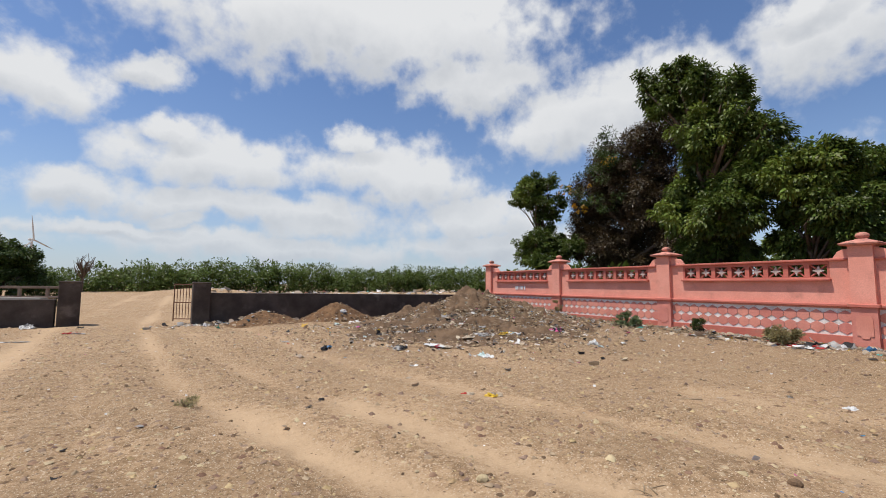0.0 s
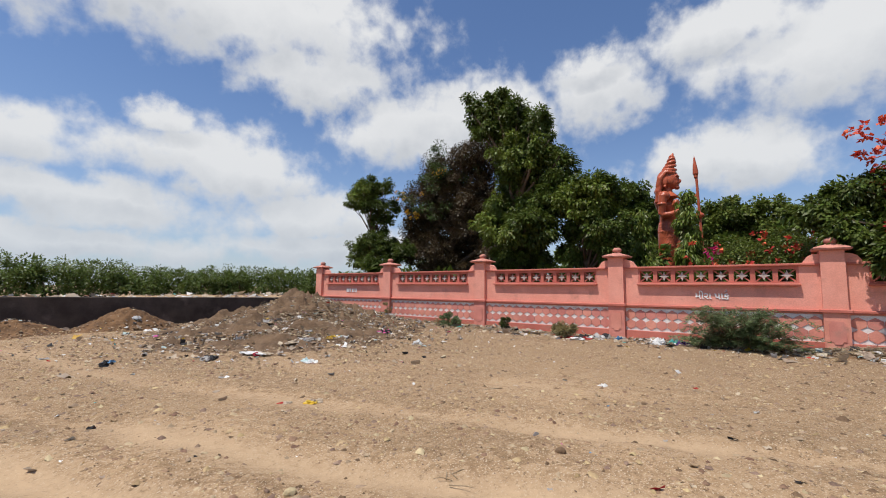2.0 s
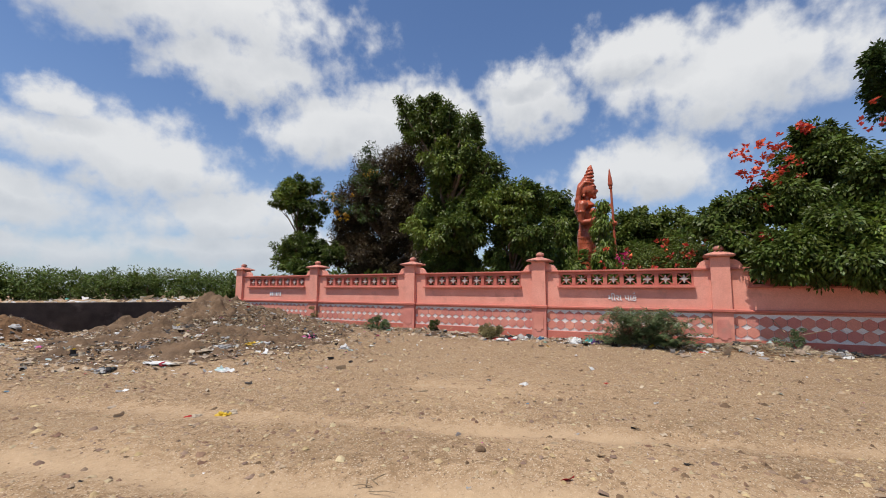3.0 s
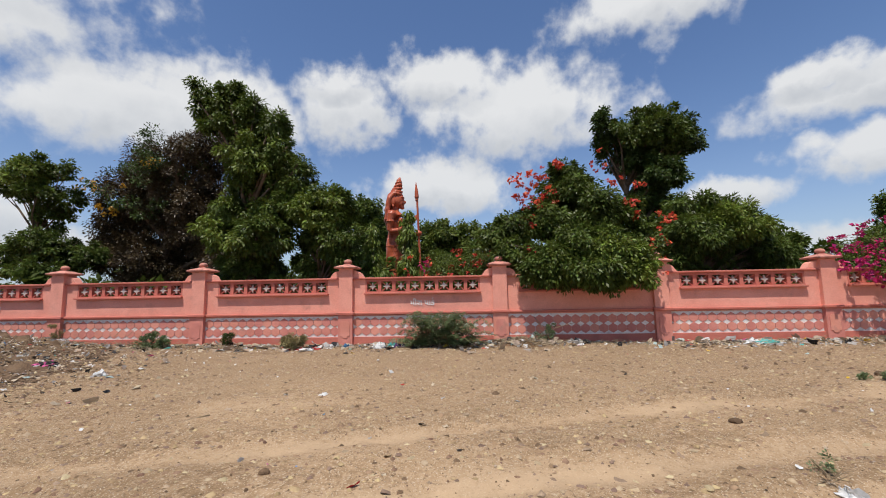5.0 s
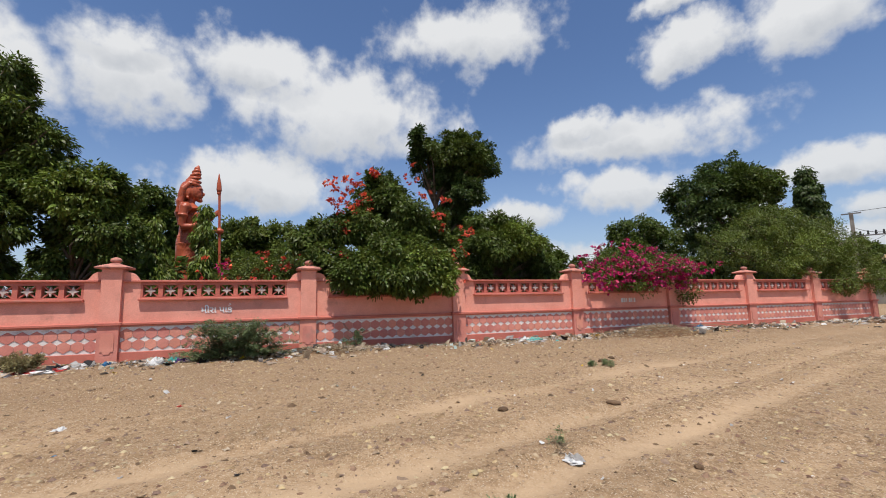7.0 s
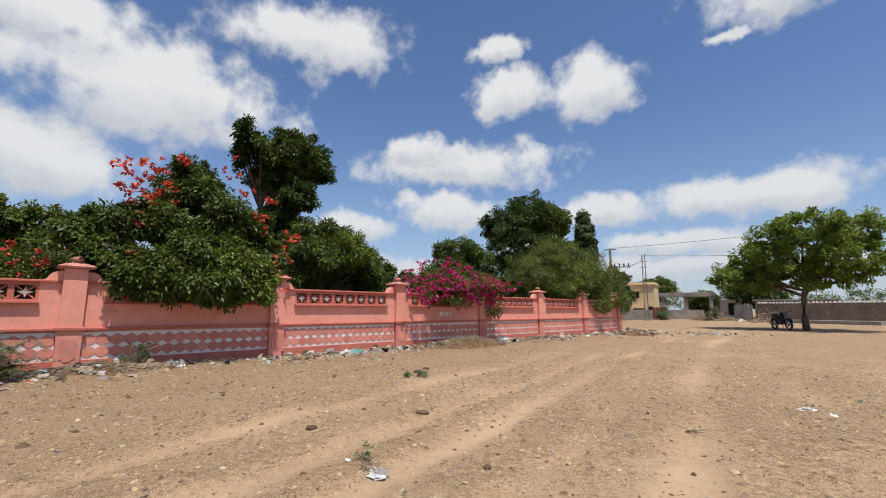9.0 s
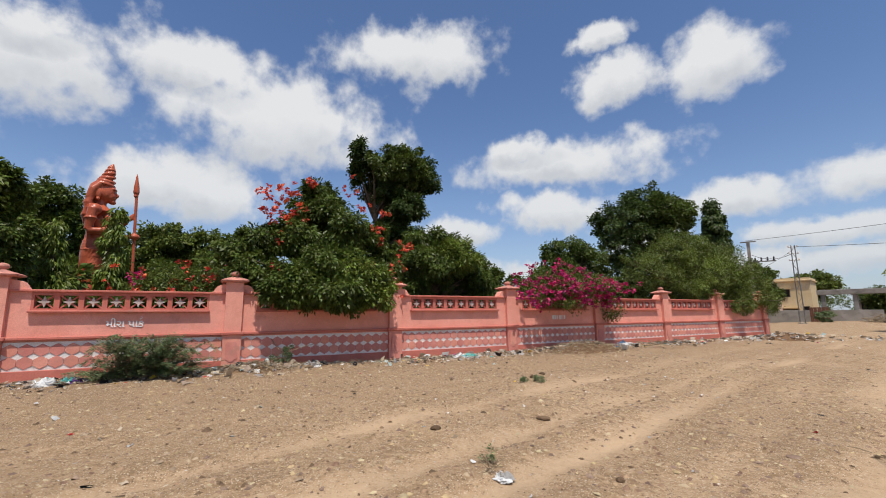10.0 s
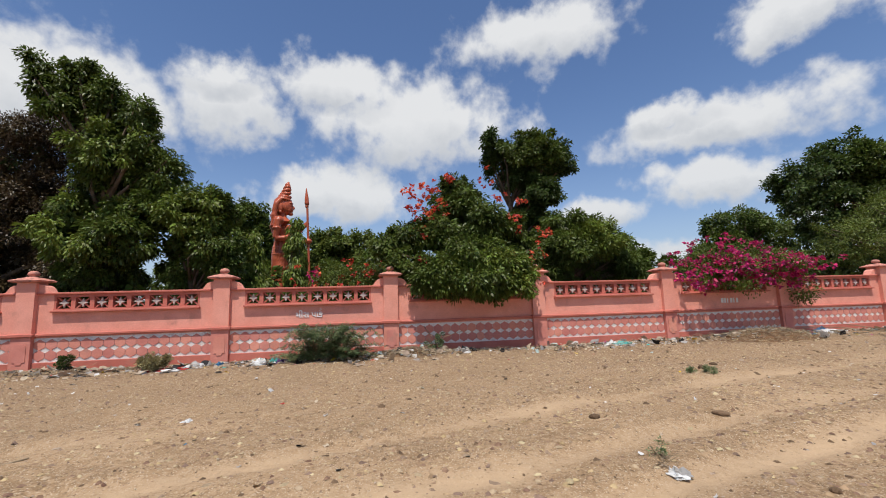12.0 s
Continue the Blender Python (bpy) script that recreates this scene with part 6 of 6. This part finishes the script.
# ---------------------------------------------------------------- lettering on the wall
def lettering(y, label, readable):
    ob = thing("wall_sign", label, "sign", (WX + 0.052, y, 1.055), -90, "name signs on the wall")
    if readable:
        cu = bpy.data.curves.new("lettering", "FONT")
        cu.body, cu.size, cu.extrude, cu.align_x, cu.offset = "\u0aae\u0ac0\u0ab0\u0abe \u0aaa\u0abe\u0a95", 0.20, 0.006, "CENTER", 0.003
        tmp = new("lettering", cu)
        bpy.context.view_layer.update()
        me = bpy.data.meshes.new_from_object(tmp.evaluated_get(bpy.context.evaluated_depsgraph_get()))
        bpy.data.objects.remove(tmp)
        me.materials.clear()
        me.materials.append(LETTER)
        text = part("lettering", me, None, ob)
        text.rotation_euler = (radians(90), 0, 0)
        bm = bmesh.new()                              # the hook over the last letter
        tube(bm, [(0.235, -0.004, 0.155), (0.265, -0.004, 0.165), (0.285, -0.004, 0.185), (0.275, -0.004, 0.205), (0.255, -0.004, 0.20)], 0.008, 5)
        part("mark", bm, LETTER, ob)
    else:
        for k, w in enumerate((0.11, 0.09, 0.05, 0.10, 0.06, 0.09)):
            bm = bmesh.new()
            box(bm, -0.30 + 0.105 * k, -0.30 + 0.105 * k + w * 0.8, -0.01, 0.0, 0.0, 0.14, 0.004)
            part("bar", bm, LETTER, ob)


lettering(0.2, "raised white Gujarati lettering on the pink wall", True)
lettering(12.2, "small raised white lettering worn beyond reading", False)
lettering(-11.9, "raised white lettering under the bougainvillea", False)

# ---------------------------------------------------------------- houses and yards down the road
def wall_run(name, label, p, q, h, mat, thick=0.22, z=None):
    p, q = Vector(p), Vector(q)
    z0 = ground_z(*((p + q) / 2)) if z is None else z
    L = (q - p).length
    ob = thing(name, label, "wall", (p.x, p.y, z0), math.degrees(math.atan2(q.y - p.y, q.x - p.x)), kind="structure")
    bm = bmesh.new()
    box(bm, 0, L, -thick / 2, thick / 2, -0.4, h, 0.02)
    part("wall_body", bm, mat, ob)
    return ob, L


def house(label, x, y, turn, w, d, h, mat, openings, roof_mat=None, parapet=0.25, low=None):
    """A plain flat-roofed house; openings: (u, z, width, height, kind) on its front, which faces local -y."""
    ob = thing("house", label, "house", (x, y, ground_z(x, y)), turn)
    wall = bmesh.new()
    us = sorted({0.0, w} | {o[0] for o in openings} | {o[0] + o[2] for o in openings})
    zs = sorted({-0.4, h} | {o[1] for o in openings} | {o[1] + o[3] for o in openings})
    for u0, u1 in zip(us, us[1:]):
        for z0, z1 in zip(zs, zs[1:]):
            if not any(o[0] <= u0 + 1e-4 and u1 <= o[0] + o[2] + 1e-4 and o[1] <= z0 + 1e-4 and z1 <= o[1] + o[3] + 1e-4 for o in openings):
                box(wall, u0, u1, 0, 0.22, z0, z1)
    box(wall, 0, 0.22, 0.22, d, -0.4, h)
    box(wall, w - 0.22, w, 0.22, d, -0.4, h)
    box(wall, 0.22, w - 0.22, d - 0.22, d, -0.4, h)
    part("wall", wall, mat, ob)
    roof = bmesh.new()
    box(roof, -0.15, w + 0.15, -0.25, d + 0.15, h, h + 0.14, 0.02)
    if parapet:
        for a in ((0, w, 0, 0.12), (0, w, d - 0.12, d), (0, 0.12, 0.12, d - 0.12), (w - 0.12, w, 0.12, d - 0.12)):
            box(roof, *a, h + 0.14, h + 0.14 + parapet)
    part("roof", roof, roof_mat or mat, ob)
    floor_slab = bmesh.new()
    box(floor_slab, 0.22, w - 0.22, 0.22, d - 0.22, 0.0, 0.05)
    part("floor", floor_slab, CONCRETE, ob)
    for u, z, ow, oh, kind in openings:
        fr = bmesh.new()
        for a in ((u, u + 0.07, z, z + oh), (u + ow - 0.07, u + ow, z, z + oh), (u + 0.07, u + ow - 0.07, z + oh - 0.07, z + oh)):
            box(fr, a[0], a[1], 0.03, 0.15, a[2], a[3])
        win = part("window" if kind == "window" else "door", fr, BROWN_WALL, ob)
        # dark sheet fills the opening; the room's shade is put into its colour
        pane = bmesh.new()
        box(pane, u + 0.07, u + ow - 0.07, 0.10, 0.13, z, z + oh - 0.07)
        part("pane" if kind == "window" else "leaf", pane, DARK_GAP, win)
        if kind == "window":
            shade = bmesh.new()
            box(shade, u - 0.15, u + ow + 0.15, -0.35, 0.0, z + oh + 0.08, z + oh + 0.16)
            part("sunshade", shade, mat, ob)
    return ob


house("two-storey yellow house with a pale pink ground floor and dark windows", 25.2, -60.8, 194, 3.4, 5.0, 4.7, HOUSE_YELLOW,
      [(0.6, 2.9, 0.9, 0.9, "window"), (0.5, 0.3, 1.6, 1.2, "window"), (2.5, 0.2, 0.6, 1.6, "door")])
house("pale pink flat-roofed house wing with dark openings", 27.4, -59.9, 194, 3.0, 4.5, 3.0, HOUSE_PINK, [(0.5, 0.9, 0.8, 0.9, "window"), (1.8, 0.9, 0.7, 0.9, "window")], BLUE_PAINT, 0.0)
house("low grey house with a flat concrete canopy", 18.8, -63.0, 190, 4.0, 5.0, 2.7, CONCRETE, [(0.5, 0.4, 0.8, 1.6, "door"), (2.2, 0.8, 1.0, 1.0, "window")], CONCRETE, 0.0)
house("white-washed shed with a pale roof", 14.6, -62.5, 186, 2.2, 4.0, 2.1, WHITE_WASH, [(0.8, 0.3, 0.8, 1.5, "door")], WHITE_WASH, 0.0)
house("brown plastered low house with a blue shuttered window", 9.9, -56.0, 180, 6.5, 5.0, 1.9, BROWN_WALL, [(3.2, 1.0, 0.7, 0.5, "window")], CONCRETE, 0.0)


def portal(x, y, turn):
    ob = thing("yard_portal", "grey concrete yard gateway with a flat lintel", "gateway", (x, y, ground_z(x, y)), turn)
    for u in (0, 2.6, 5.0):
        bm = bmesh.new()
        box(bm, u, u + 0.35, 0, 0.35, -0.3, 2.5, 0.02)
        part("post", bm, CONCRETE, ob)
    bm = bmesh.new()
    box(bm, -0.2, 5.6, -0.1, 0.5, 2.5, 3.0, 0.02)
    part("lintel", bm, CONCRETE, ob)


portal(14.2, -58.0, 12)
wall_run("wall_yard_grey", "low grey plastered yard wall before the houses", (15.0, -57.2), (24.0, -53.0), 1.15, CONCRETE)
yard, yl = wall_run("wall_yard_brown", "brown plastered yard wall capped with loose white stones", (-1.0, -47.5), (8.6, -50.2), 1.65, BROWN_WALL)
r_stone = np.random.RandomState(130)
bm = bmesh.new()
bmesh.ops.create_icosphere(bm, subdivisions=1, radius=0.12)
cap_stone = finish(bm, "cap_stone", WHITE_WASH)
for k in range(34):
    s = part("cap_stone", cap_stone, None, yard)
    s.location, s.scale = (0.2 + yl * k / 34, r_stone.uniform(-0.05, 0.05), 1.70), (r_stone.uniform(0.8, 1.3), 0.9, r_stone.uniform(0.6, 1.0))
wall_run("wall_yard_white", "white-washed yard wall", (-3.2, -46.9), (-1.1, -47.5), 1.75, WHITE_WASH)
wall_run("wall_yard_pink", "faded pink yard wall", (-12.0, -44.6), (-3.3, -46.9), 1.8, HOUSE_PINK)
wall_run("plinth_road", "low pale concrete platform before the yard wall", (0.5, -45.8), (7.2, -47.6), 0.28, CONCRETE, 0.9)


def tin_sheet(x, y, turn, w, h, mat, label):
    ob = thing("sheet_fence", label, "fence", (x, y, ground_z(x, y)), turn)
    for k in range(int(w / 0.3)):
        bm = bmesh.new()
        box(bm, 0.3 * k, 0.3 * k + 0.28, -0.03 * (k % 2), 0.03 - 0.03 * (k % 2), -0.1, h, 0.005)
        part("sheet", bm, mat, ob)


tin_sheet(18.2, -54.8, 22, 1.5, 1.4, RUST, "rusty tin sheet fence panels by the pole")
tin_sheet(9.2, -51.0, 5, 1.5, 1.5, STEEL, "grey tin sheet fence panels")


def brush_pile(x, y, r, h, seed, label):
    rr = np.random.RandomState(seed)
    bm = bmesh.new()
    for k in range(150):
        a, d = rr.uniform(0, 6.283), r * math.sqrt(rr.rand())
        p = Vector((d * math.cos(a), d * math.sin(a), h * max(0.02, 1 - d / r) * rr.rand()))
        v = Vector((rr.normal(), rr.normal(), rr.normal() * 0.3)).normalized() * rr.uniform(0.4, 1.0)
        q = p + v
        q.z = max(q.z, 0.02)
        tube(bm, [p, q], [0.03, 0.012], 4)
    ob = part("brush_pile", bm, TWIG)
    ob.location = (x, y, ground_z(x, y))
    tagged(ob, label, "firewood", kind="stuff")


brush_pile(11.6, -50.0, 1.5, 0.9, 1, "heap of cut thorn branches and firewood by the yard")
brush_pile(13.2, -50.6, 1.3, 0.9, 2, "heap of cut thorn branches by the yard")
brush_pile(7.4, -47.4, 1.6, 1.5, 3, "tall heap of dry branches against the yard wall")
shrub("roadside_bush", "grey-green cactus-like bush in the branch heap", 12.2, -49.4, [(0, 0, 0.6, 0.6, 0.7, 0.6)], 900, LEAF_GREY, 52, clump=0.2, length=0.18, width=0.05, droop=-0.4)
crumple("white_bag", "white sack by the branch heap", 9.7, -49.0, (0.35, 0.3, 0.25), [P_WHITE], 40)

# ---------------------------------------------------------------- electricity poles and wires
def lattice_pole(x, y, h):
    ob = thing("electricity_pole", "thin steel lattice electricity pole with insulators", "pole", (x, y, ground_z(x, y)), 30)
    for s in (-1, 1):
        bm = bmesh.new()
        tube(bm, [(s * 0.19, 0, -0.3), (s * 0.13, 0, h)], 0.045, 6)
        part("leg", bm, STEEL, ob)
    n = 12
    for k in range(n):
        z0, z1 = h * k / n, h * (k + 1) / n
        s = 1 if k % 2 else -1
        bm = bmesh.new()
        tube(bm, [(s * (0.19 - 0.06 * k / n), 0, z0), (-s * (0.19 - 0.06 * (k + 1) / n), 0, z1)], 0.022, 5)
        part("brace", bm, STEEL, ob)
    for z in (h - 0.15, h - 0.75, h - 1.35):
        bm = bmesh.new()
        tube(bm, [(-0.35, 0, z), (0.35, 0, z)], 0.03, 5)
        arm = part("crossarm", bm, STEEL, ob)
        for s in (-1, 1):
            bm = bmesh.new()
            lathe(bm, [(0.04, 0), (0.07, 0.05), (0.05, 0.10), (0.06, 0.14), (0.02, 0.18)], (s * 0.33, 0, z), 8)
            part("insulator", bm, WHITE_PAINT, arm)
    bm = bmesh.new()
    box(bm, -0.3, 0.3, -0.3, 0.3, -0.2, 0.08, 0.03)
    part("footing", bm, CONCRETE, ob)


lattice_pole(17.4, -46.8, 6.9)


def transformer_pole(x, y, h):
    ob = thing("transformer_pole", "concrete pole with a crossarm and transformer fittings", "pole", (x, y, ground_z(x, y)), 20)
    bm = bmesh.new()
    box(bm, -0.12, 0.12, -0.14, 0.14, -0.3, h, 0.01)
    part("shaft", bm, CONCRETE, ob)
    bm = bmesh.new()
    box(bm, -0.6, 0.6, -0.05, 0.05, h - 0.1, h, 0.01)
    part("crossarm", bm, STEEL, ob)
    bm = bmesh.new()
    box(bm, -1.9, 0.2, -0.06, 0.06, h - 2.0, h - 1.9, 0.01)
    arm = part("platform_arm", bm, STEEL, ob)
    for k in range(4):
        bm = bmesh.new()
        lathe(bm, [(0.05, 0), (0.09, 0.08), (0.05, 0.16), (0.08, 0.24), (0.03, 0.34)], (-0.4 - 0.45 * k, 0, h - 1.9), 8)
        part("insulator", bm, BLACK, arm)


transformer_pole(20.1, -45.0, 7.6)


def wire(a, b, sag, label):
    bm = bmesh.new()
    pts = []
    for k in range(15):
        t = k / 14
        p = Vector(a).lerp(Vector(b), t)
        p.z -= sag * 4 * t * (1 - t)
        pts.append(p)
    tube(bm, pts, 0.018, 4)
    tagged(part("overhead_wire", bm, BLACK), label, "wire", group="overhead wires")


pz = ground_z(17.4, -46.8) + 6.75
wire((17.2, -46.9, pz), (-18.0, -62.0, 8.2), 0.9, "sagging black overhead wire from the lattice pole")
wire((17.5, -46.7, pz - 0.6), (19.9, -45.0, 6.4), 0.4, "short black wire between the two poles")
wire((17.5, -46.8, pz - 0.3), (30.0, -62.0, 6.0), 0.5, "black overhead wire towards the houses")
wire((20.3, -45.0, 7.8), (-14.0, -58.0, 10.5), 0.5, "thin high wire across the sky")

# ---------------------------------------------------------------- motorcycle under the shade tree
def motorcycle(x, y, turn, s):
    ob = thing("motorcycle", "black parked motorcycle leaning on its stand under the tree", "motorcycle", (x, y, ground_z(x, y)), turn)
    ob.scale = (s, s, s)
    def ring(r0, r1, w):
        bm = bmesh.new()
        n = 24
        rows = []
        for k in range(n):
            a = 2 * math.pi * k / n
            rows.append([bm.verts.new((rr * math.cos(a), yy, rr * math.sin(a))) for rr, yy in ((r0, -w), (r1, -w * 0.6), (r1, w * 0.6), (r0, w))])
        for k in range(n):
            for j in range(4):
                bm.faces.new((rows[k][j], rows[k][(j + 1) % 4], rows[(k + 1) % n][(j + 1) % 4], rows[(k + 1) % n][j]))
        return bm
    for wx in (-0.63, 0.63):
        wheel = part("wheel", ring(0.03, 0.06, 0.06), STEEL, ob)
        wheel.location = (wx, 0, 0.30)
        part("tyre", ring(0.235, 0.30, 0.05), BLACK, wheel)
        part("rim", ring(0.215, 0.235, 0.035), STEEL, wheel)
        for k in range(6):
            a = math.pi * k / 3
            bm = bmesh.new()
            tube(bm, [(0.05 * math.cos(a), 0, 0.05 * math.sin(a)), (0.22 * math.cos(a), 0, 0.22 * math.sin(a))], 0.012, 4)
            part("spoke", bm, STEEL, wheel)
        bm = bmesh.new()
        tube(bm, [(wx + 0.33 * math.cos(a), 0, 0.30 + 0.33 * math.sin(a)) for a in (0.5, 0.9, 1.3, 1.7, 2.1, 2.5)], 0.05, 6)
        part("mudguard", bm, BIKE_PAINT, ob)
    bm = bmesh.new()
    tube(bm, [(0.42, 0, 0.86), (0.30, 0, 0.55), (0.05, 0, 0.30), (-0.25, 0, 0.32), (-0.62, 0, 0.30)], 0.03, 6)
    tube(bm, [(0.40, 0, 0.80), (0.0, 0, 0.72), (-0.35, 0, 0.70), (-0.75, 0, 0.76)], 0.028, 6)
    tube(bm, [(-0.25, 0, 0.32), (-0.35, 0, 0.70)], 0.025, 6)
    part("frame", bm, BIKE_PAINT, ob)
    bm = bmesh.new()
    blob(bm, (0.14, 0, 0.82), (0.29, 0.16, 0.15), (0, 8, 0), 3)
    part("fuel_tank", bm, BIKE_PAINT, ob, smooth=True)
    bm = bmesh.new()
    blob(bm, (-0.40, 0, 0.80), (0.40, 0.16, 0.10), (0, 5, 0), 3)
    part("seat", bm, BLACK, ob, smooth=True)
    bm = bmesh.new()
    box(bm, -0.16, 0.20, -0.12, 0.12, 0.30, 0.58, 0.03)
    box(bm, -0.02, 0.16, -0.09, 0.09, 0.56, 0.72, 0.02)
    box(bm, -0.75, -0.15, -0.10, 0.10, 0.55, 0.74, 0.03)
    part("engine", bm, BLACK, ob)
    bm = bmesh.new()
    for yy in (-0.08, 0.08):
        tube(bm, [(0.63, yy, 0.30), (0.42, yy, 0.95)], 0.024, 6)
    part("fork", bm, STEEL, ob)
    bm = bmesh.new()
    tube(bm, [(0.30, -0.36, 1.03), (0.40, -0.2, 1.02), (0.42, 0, 0.97), (0.40, 0.2, 1.02), (0.30, 0.36, 1.03)], 0.018, 6)
    part("handlebar", bm, STEEL, ob)
    bm = bmesh.new()
    blob(bm, (0.52, 0, 0.88), (0.09, 0.09, 0.10), (0, 0, 0), 2)
    part("headlight", bm, STEEL, ob, smooth=True)
    for yy in (-0.36, 0.36):
        bm = bmesh.new()
        tube(bm, [(0.32, yy, 1.02), (0.30, yy, 1.13)], 0.008, 4)
        blob(bm, (0.30, yy, 1.17), (0.02, 0.05, 0.035), (0, 0, 0), 1)
        part("mirror", bm, BLACK, ob)
    bm = bmesh.new()
    tube(bm, [(0.15, -0.13, 0.33), (-0.2, -0.15, 0.26), (-0.75, -0.15, 0.34)], [0.03, 0.035, 0.05], 8)
    part("exhaust", bm, STEEL, ob)
    bm = bmesh.new()
    tube(bm, [(-0.1, 0.1, 0.32), (-0.18, 0.25, 0.0)], 0.016, 5)
    part("side_stand", bm, STEEL, ob)


motorcycle(4.75, -34.6, 128, 1.1)

# ---------------------------------------------------------------- far grazing ground beyond the gate
def bare_tree(x, y, h, seed):
    r = np.random.RandomState(seed)
    ob = thing("bare_tree", "small leafless dark tree on the grazing ground", "tree", (x, y, ground_z(x, y)))
    bm = bmesh.new()
    tube(bm, [(0, 0, -0.2), (0.1, 0, h * 0.45)], [0.18, 0.12], 6)
    part("trunk", bm, BARK, ob)
    bm = bmesh.new()
    for k in range(38):
        a = r.uniform(0, 6.283)
        p1 = Vector((0.1, 0, h * r.uniform(0.3, 0.5)))
        p2 = p1 + Vector((math.cos(a) * r.uniform(.3, .9), math.sin(a) * r.uniform(.3, .9), r.uniform(0.2, 0.4) * h))
        p3 = p2 + Vector((r.uniform(-.5, .5), r.uniform(-.5, .5), r.uniform(0.0, 0.25) * h))
        tube(bm, [p1, p2, p3], [0.06, 0.035, 0.015], 4)
    part("branches", bm, BARK, ob)


bare_tree(-10.3, 56.0, 4.0, 1)


def wind_turbine(x, y, h):
    ob = thing("wind_turbine", "distant pale wind turbine on a slim tower", "wind turbine", (x, y, 0), 60)
    bm = bmesh.new()
    tube(bm, [(0, 0, -1), (0, 0, h)], [1.0, 0.6], 10)
    part("tower", bm, WHITE_WASH, ob)
    bm = bmesh.new()
    box(bm, -0.8, 0.8, -1.2, 2.0, h - 0.6, h + 0.9, 0.2)
    part("nacelle", bm, WHITE_WASH, ob)
    for k in range(3):
        a = radians(100 + 120 * k)
        bm = bmesh.new()
        tube(bm, [(0, -1.4, h), (9 * math.cos(a), -1.4, h + 9 * math.sin(a)), (17 * math.cos(a), -1.4, h + 17 * math.sin(a))], [0.5, 0.45, 0.1], 5)
        part("blade", bm, WHITE_WASH, ob)


wind_turbine(-97.0, 387.0, 30.0)
house("small pale green flat-roofed building beyond the low wall", -16.2, 56.0, 8, 2.2, 3.0, 2.9, GREEN_WASH, [(0.7, 0.9, 0.7, 0.8, "window")], GREEN_WASH, 0.2)
house("distant low shed with a flat roof", -14.0, 88.0, 5, 4.5, 3.0, 2.6, BROWN_WALL, [(0.6, 0.1, 1.2, 2.0, "door"), (2.6, 0.1, 1.2, 2.0, "door")], WHITE_WASH, 0.0)


def rail_fence(x0, y0, x1, y1):
    ob = thing("rail_fence", "low brown post fence behind the wall", "fence", (x0, y0, ground_z(x0, y0)), math.degrees(math.atan2(y1 - y0, x1 - x0)))
    L = math.hypot(x1 - x0, y1 - y0)
    n = 9
    for k in range(n + 1):
        bm = bmesh.new()
        box(bm, L * k / n - 0.05, L * k / n + 0.05, -0.05, 0.05, -0.3, 1.0, 0.01)
        part("post", bm, BROWN_WALL, ob)
    for z in (0.55, 0.95):
        bm = bmesh.new()
        box(bm, 0, L, -0.04, 0.04, z - 0.05, z + 0.05, 0.01)
        part("rail", bm, BROWN_WALL, ob)


rail_fence(-13.0, 26.0, -4.4, 22.0)
shrub("field_bush", "dark scrub bush beyond the low wall", -6.5, 27.5, [(0, 0, 0.8, 1.0, 1.0, 0.8)], 2600, LEAF_DEEP, 53, clump=0.25, length=0.14, width=0.04)
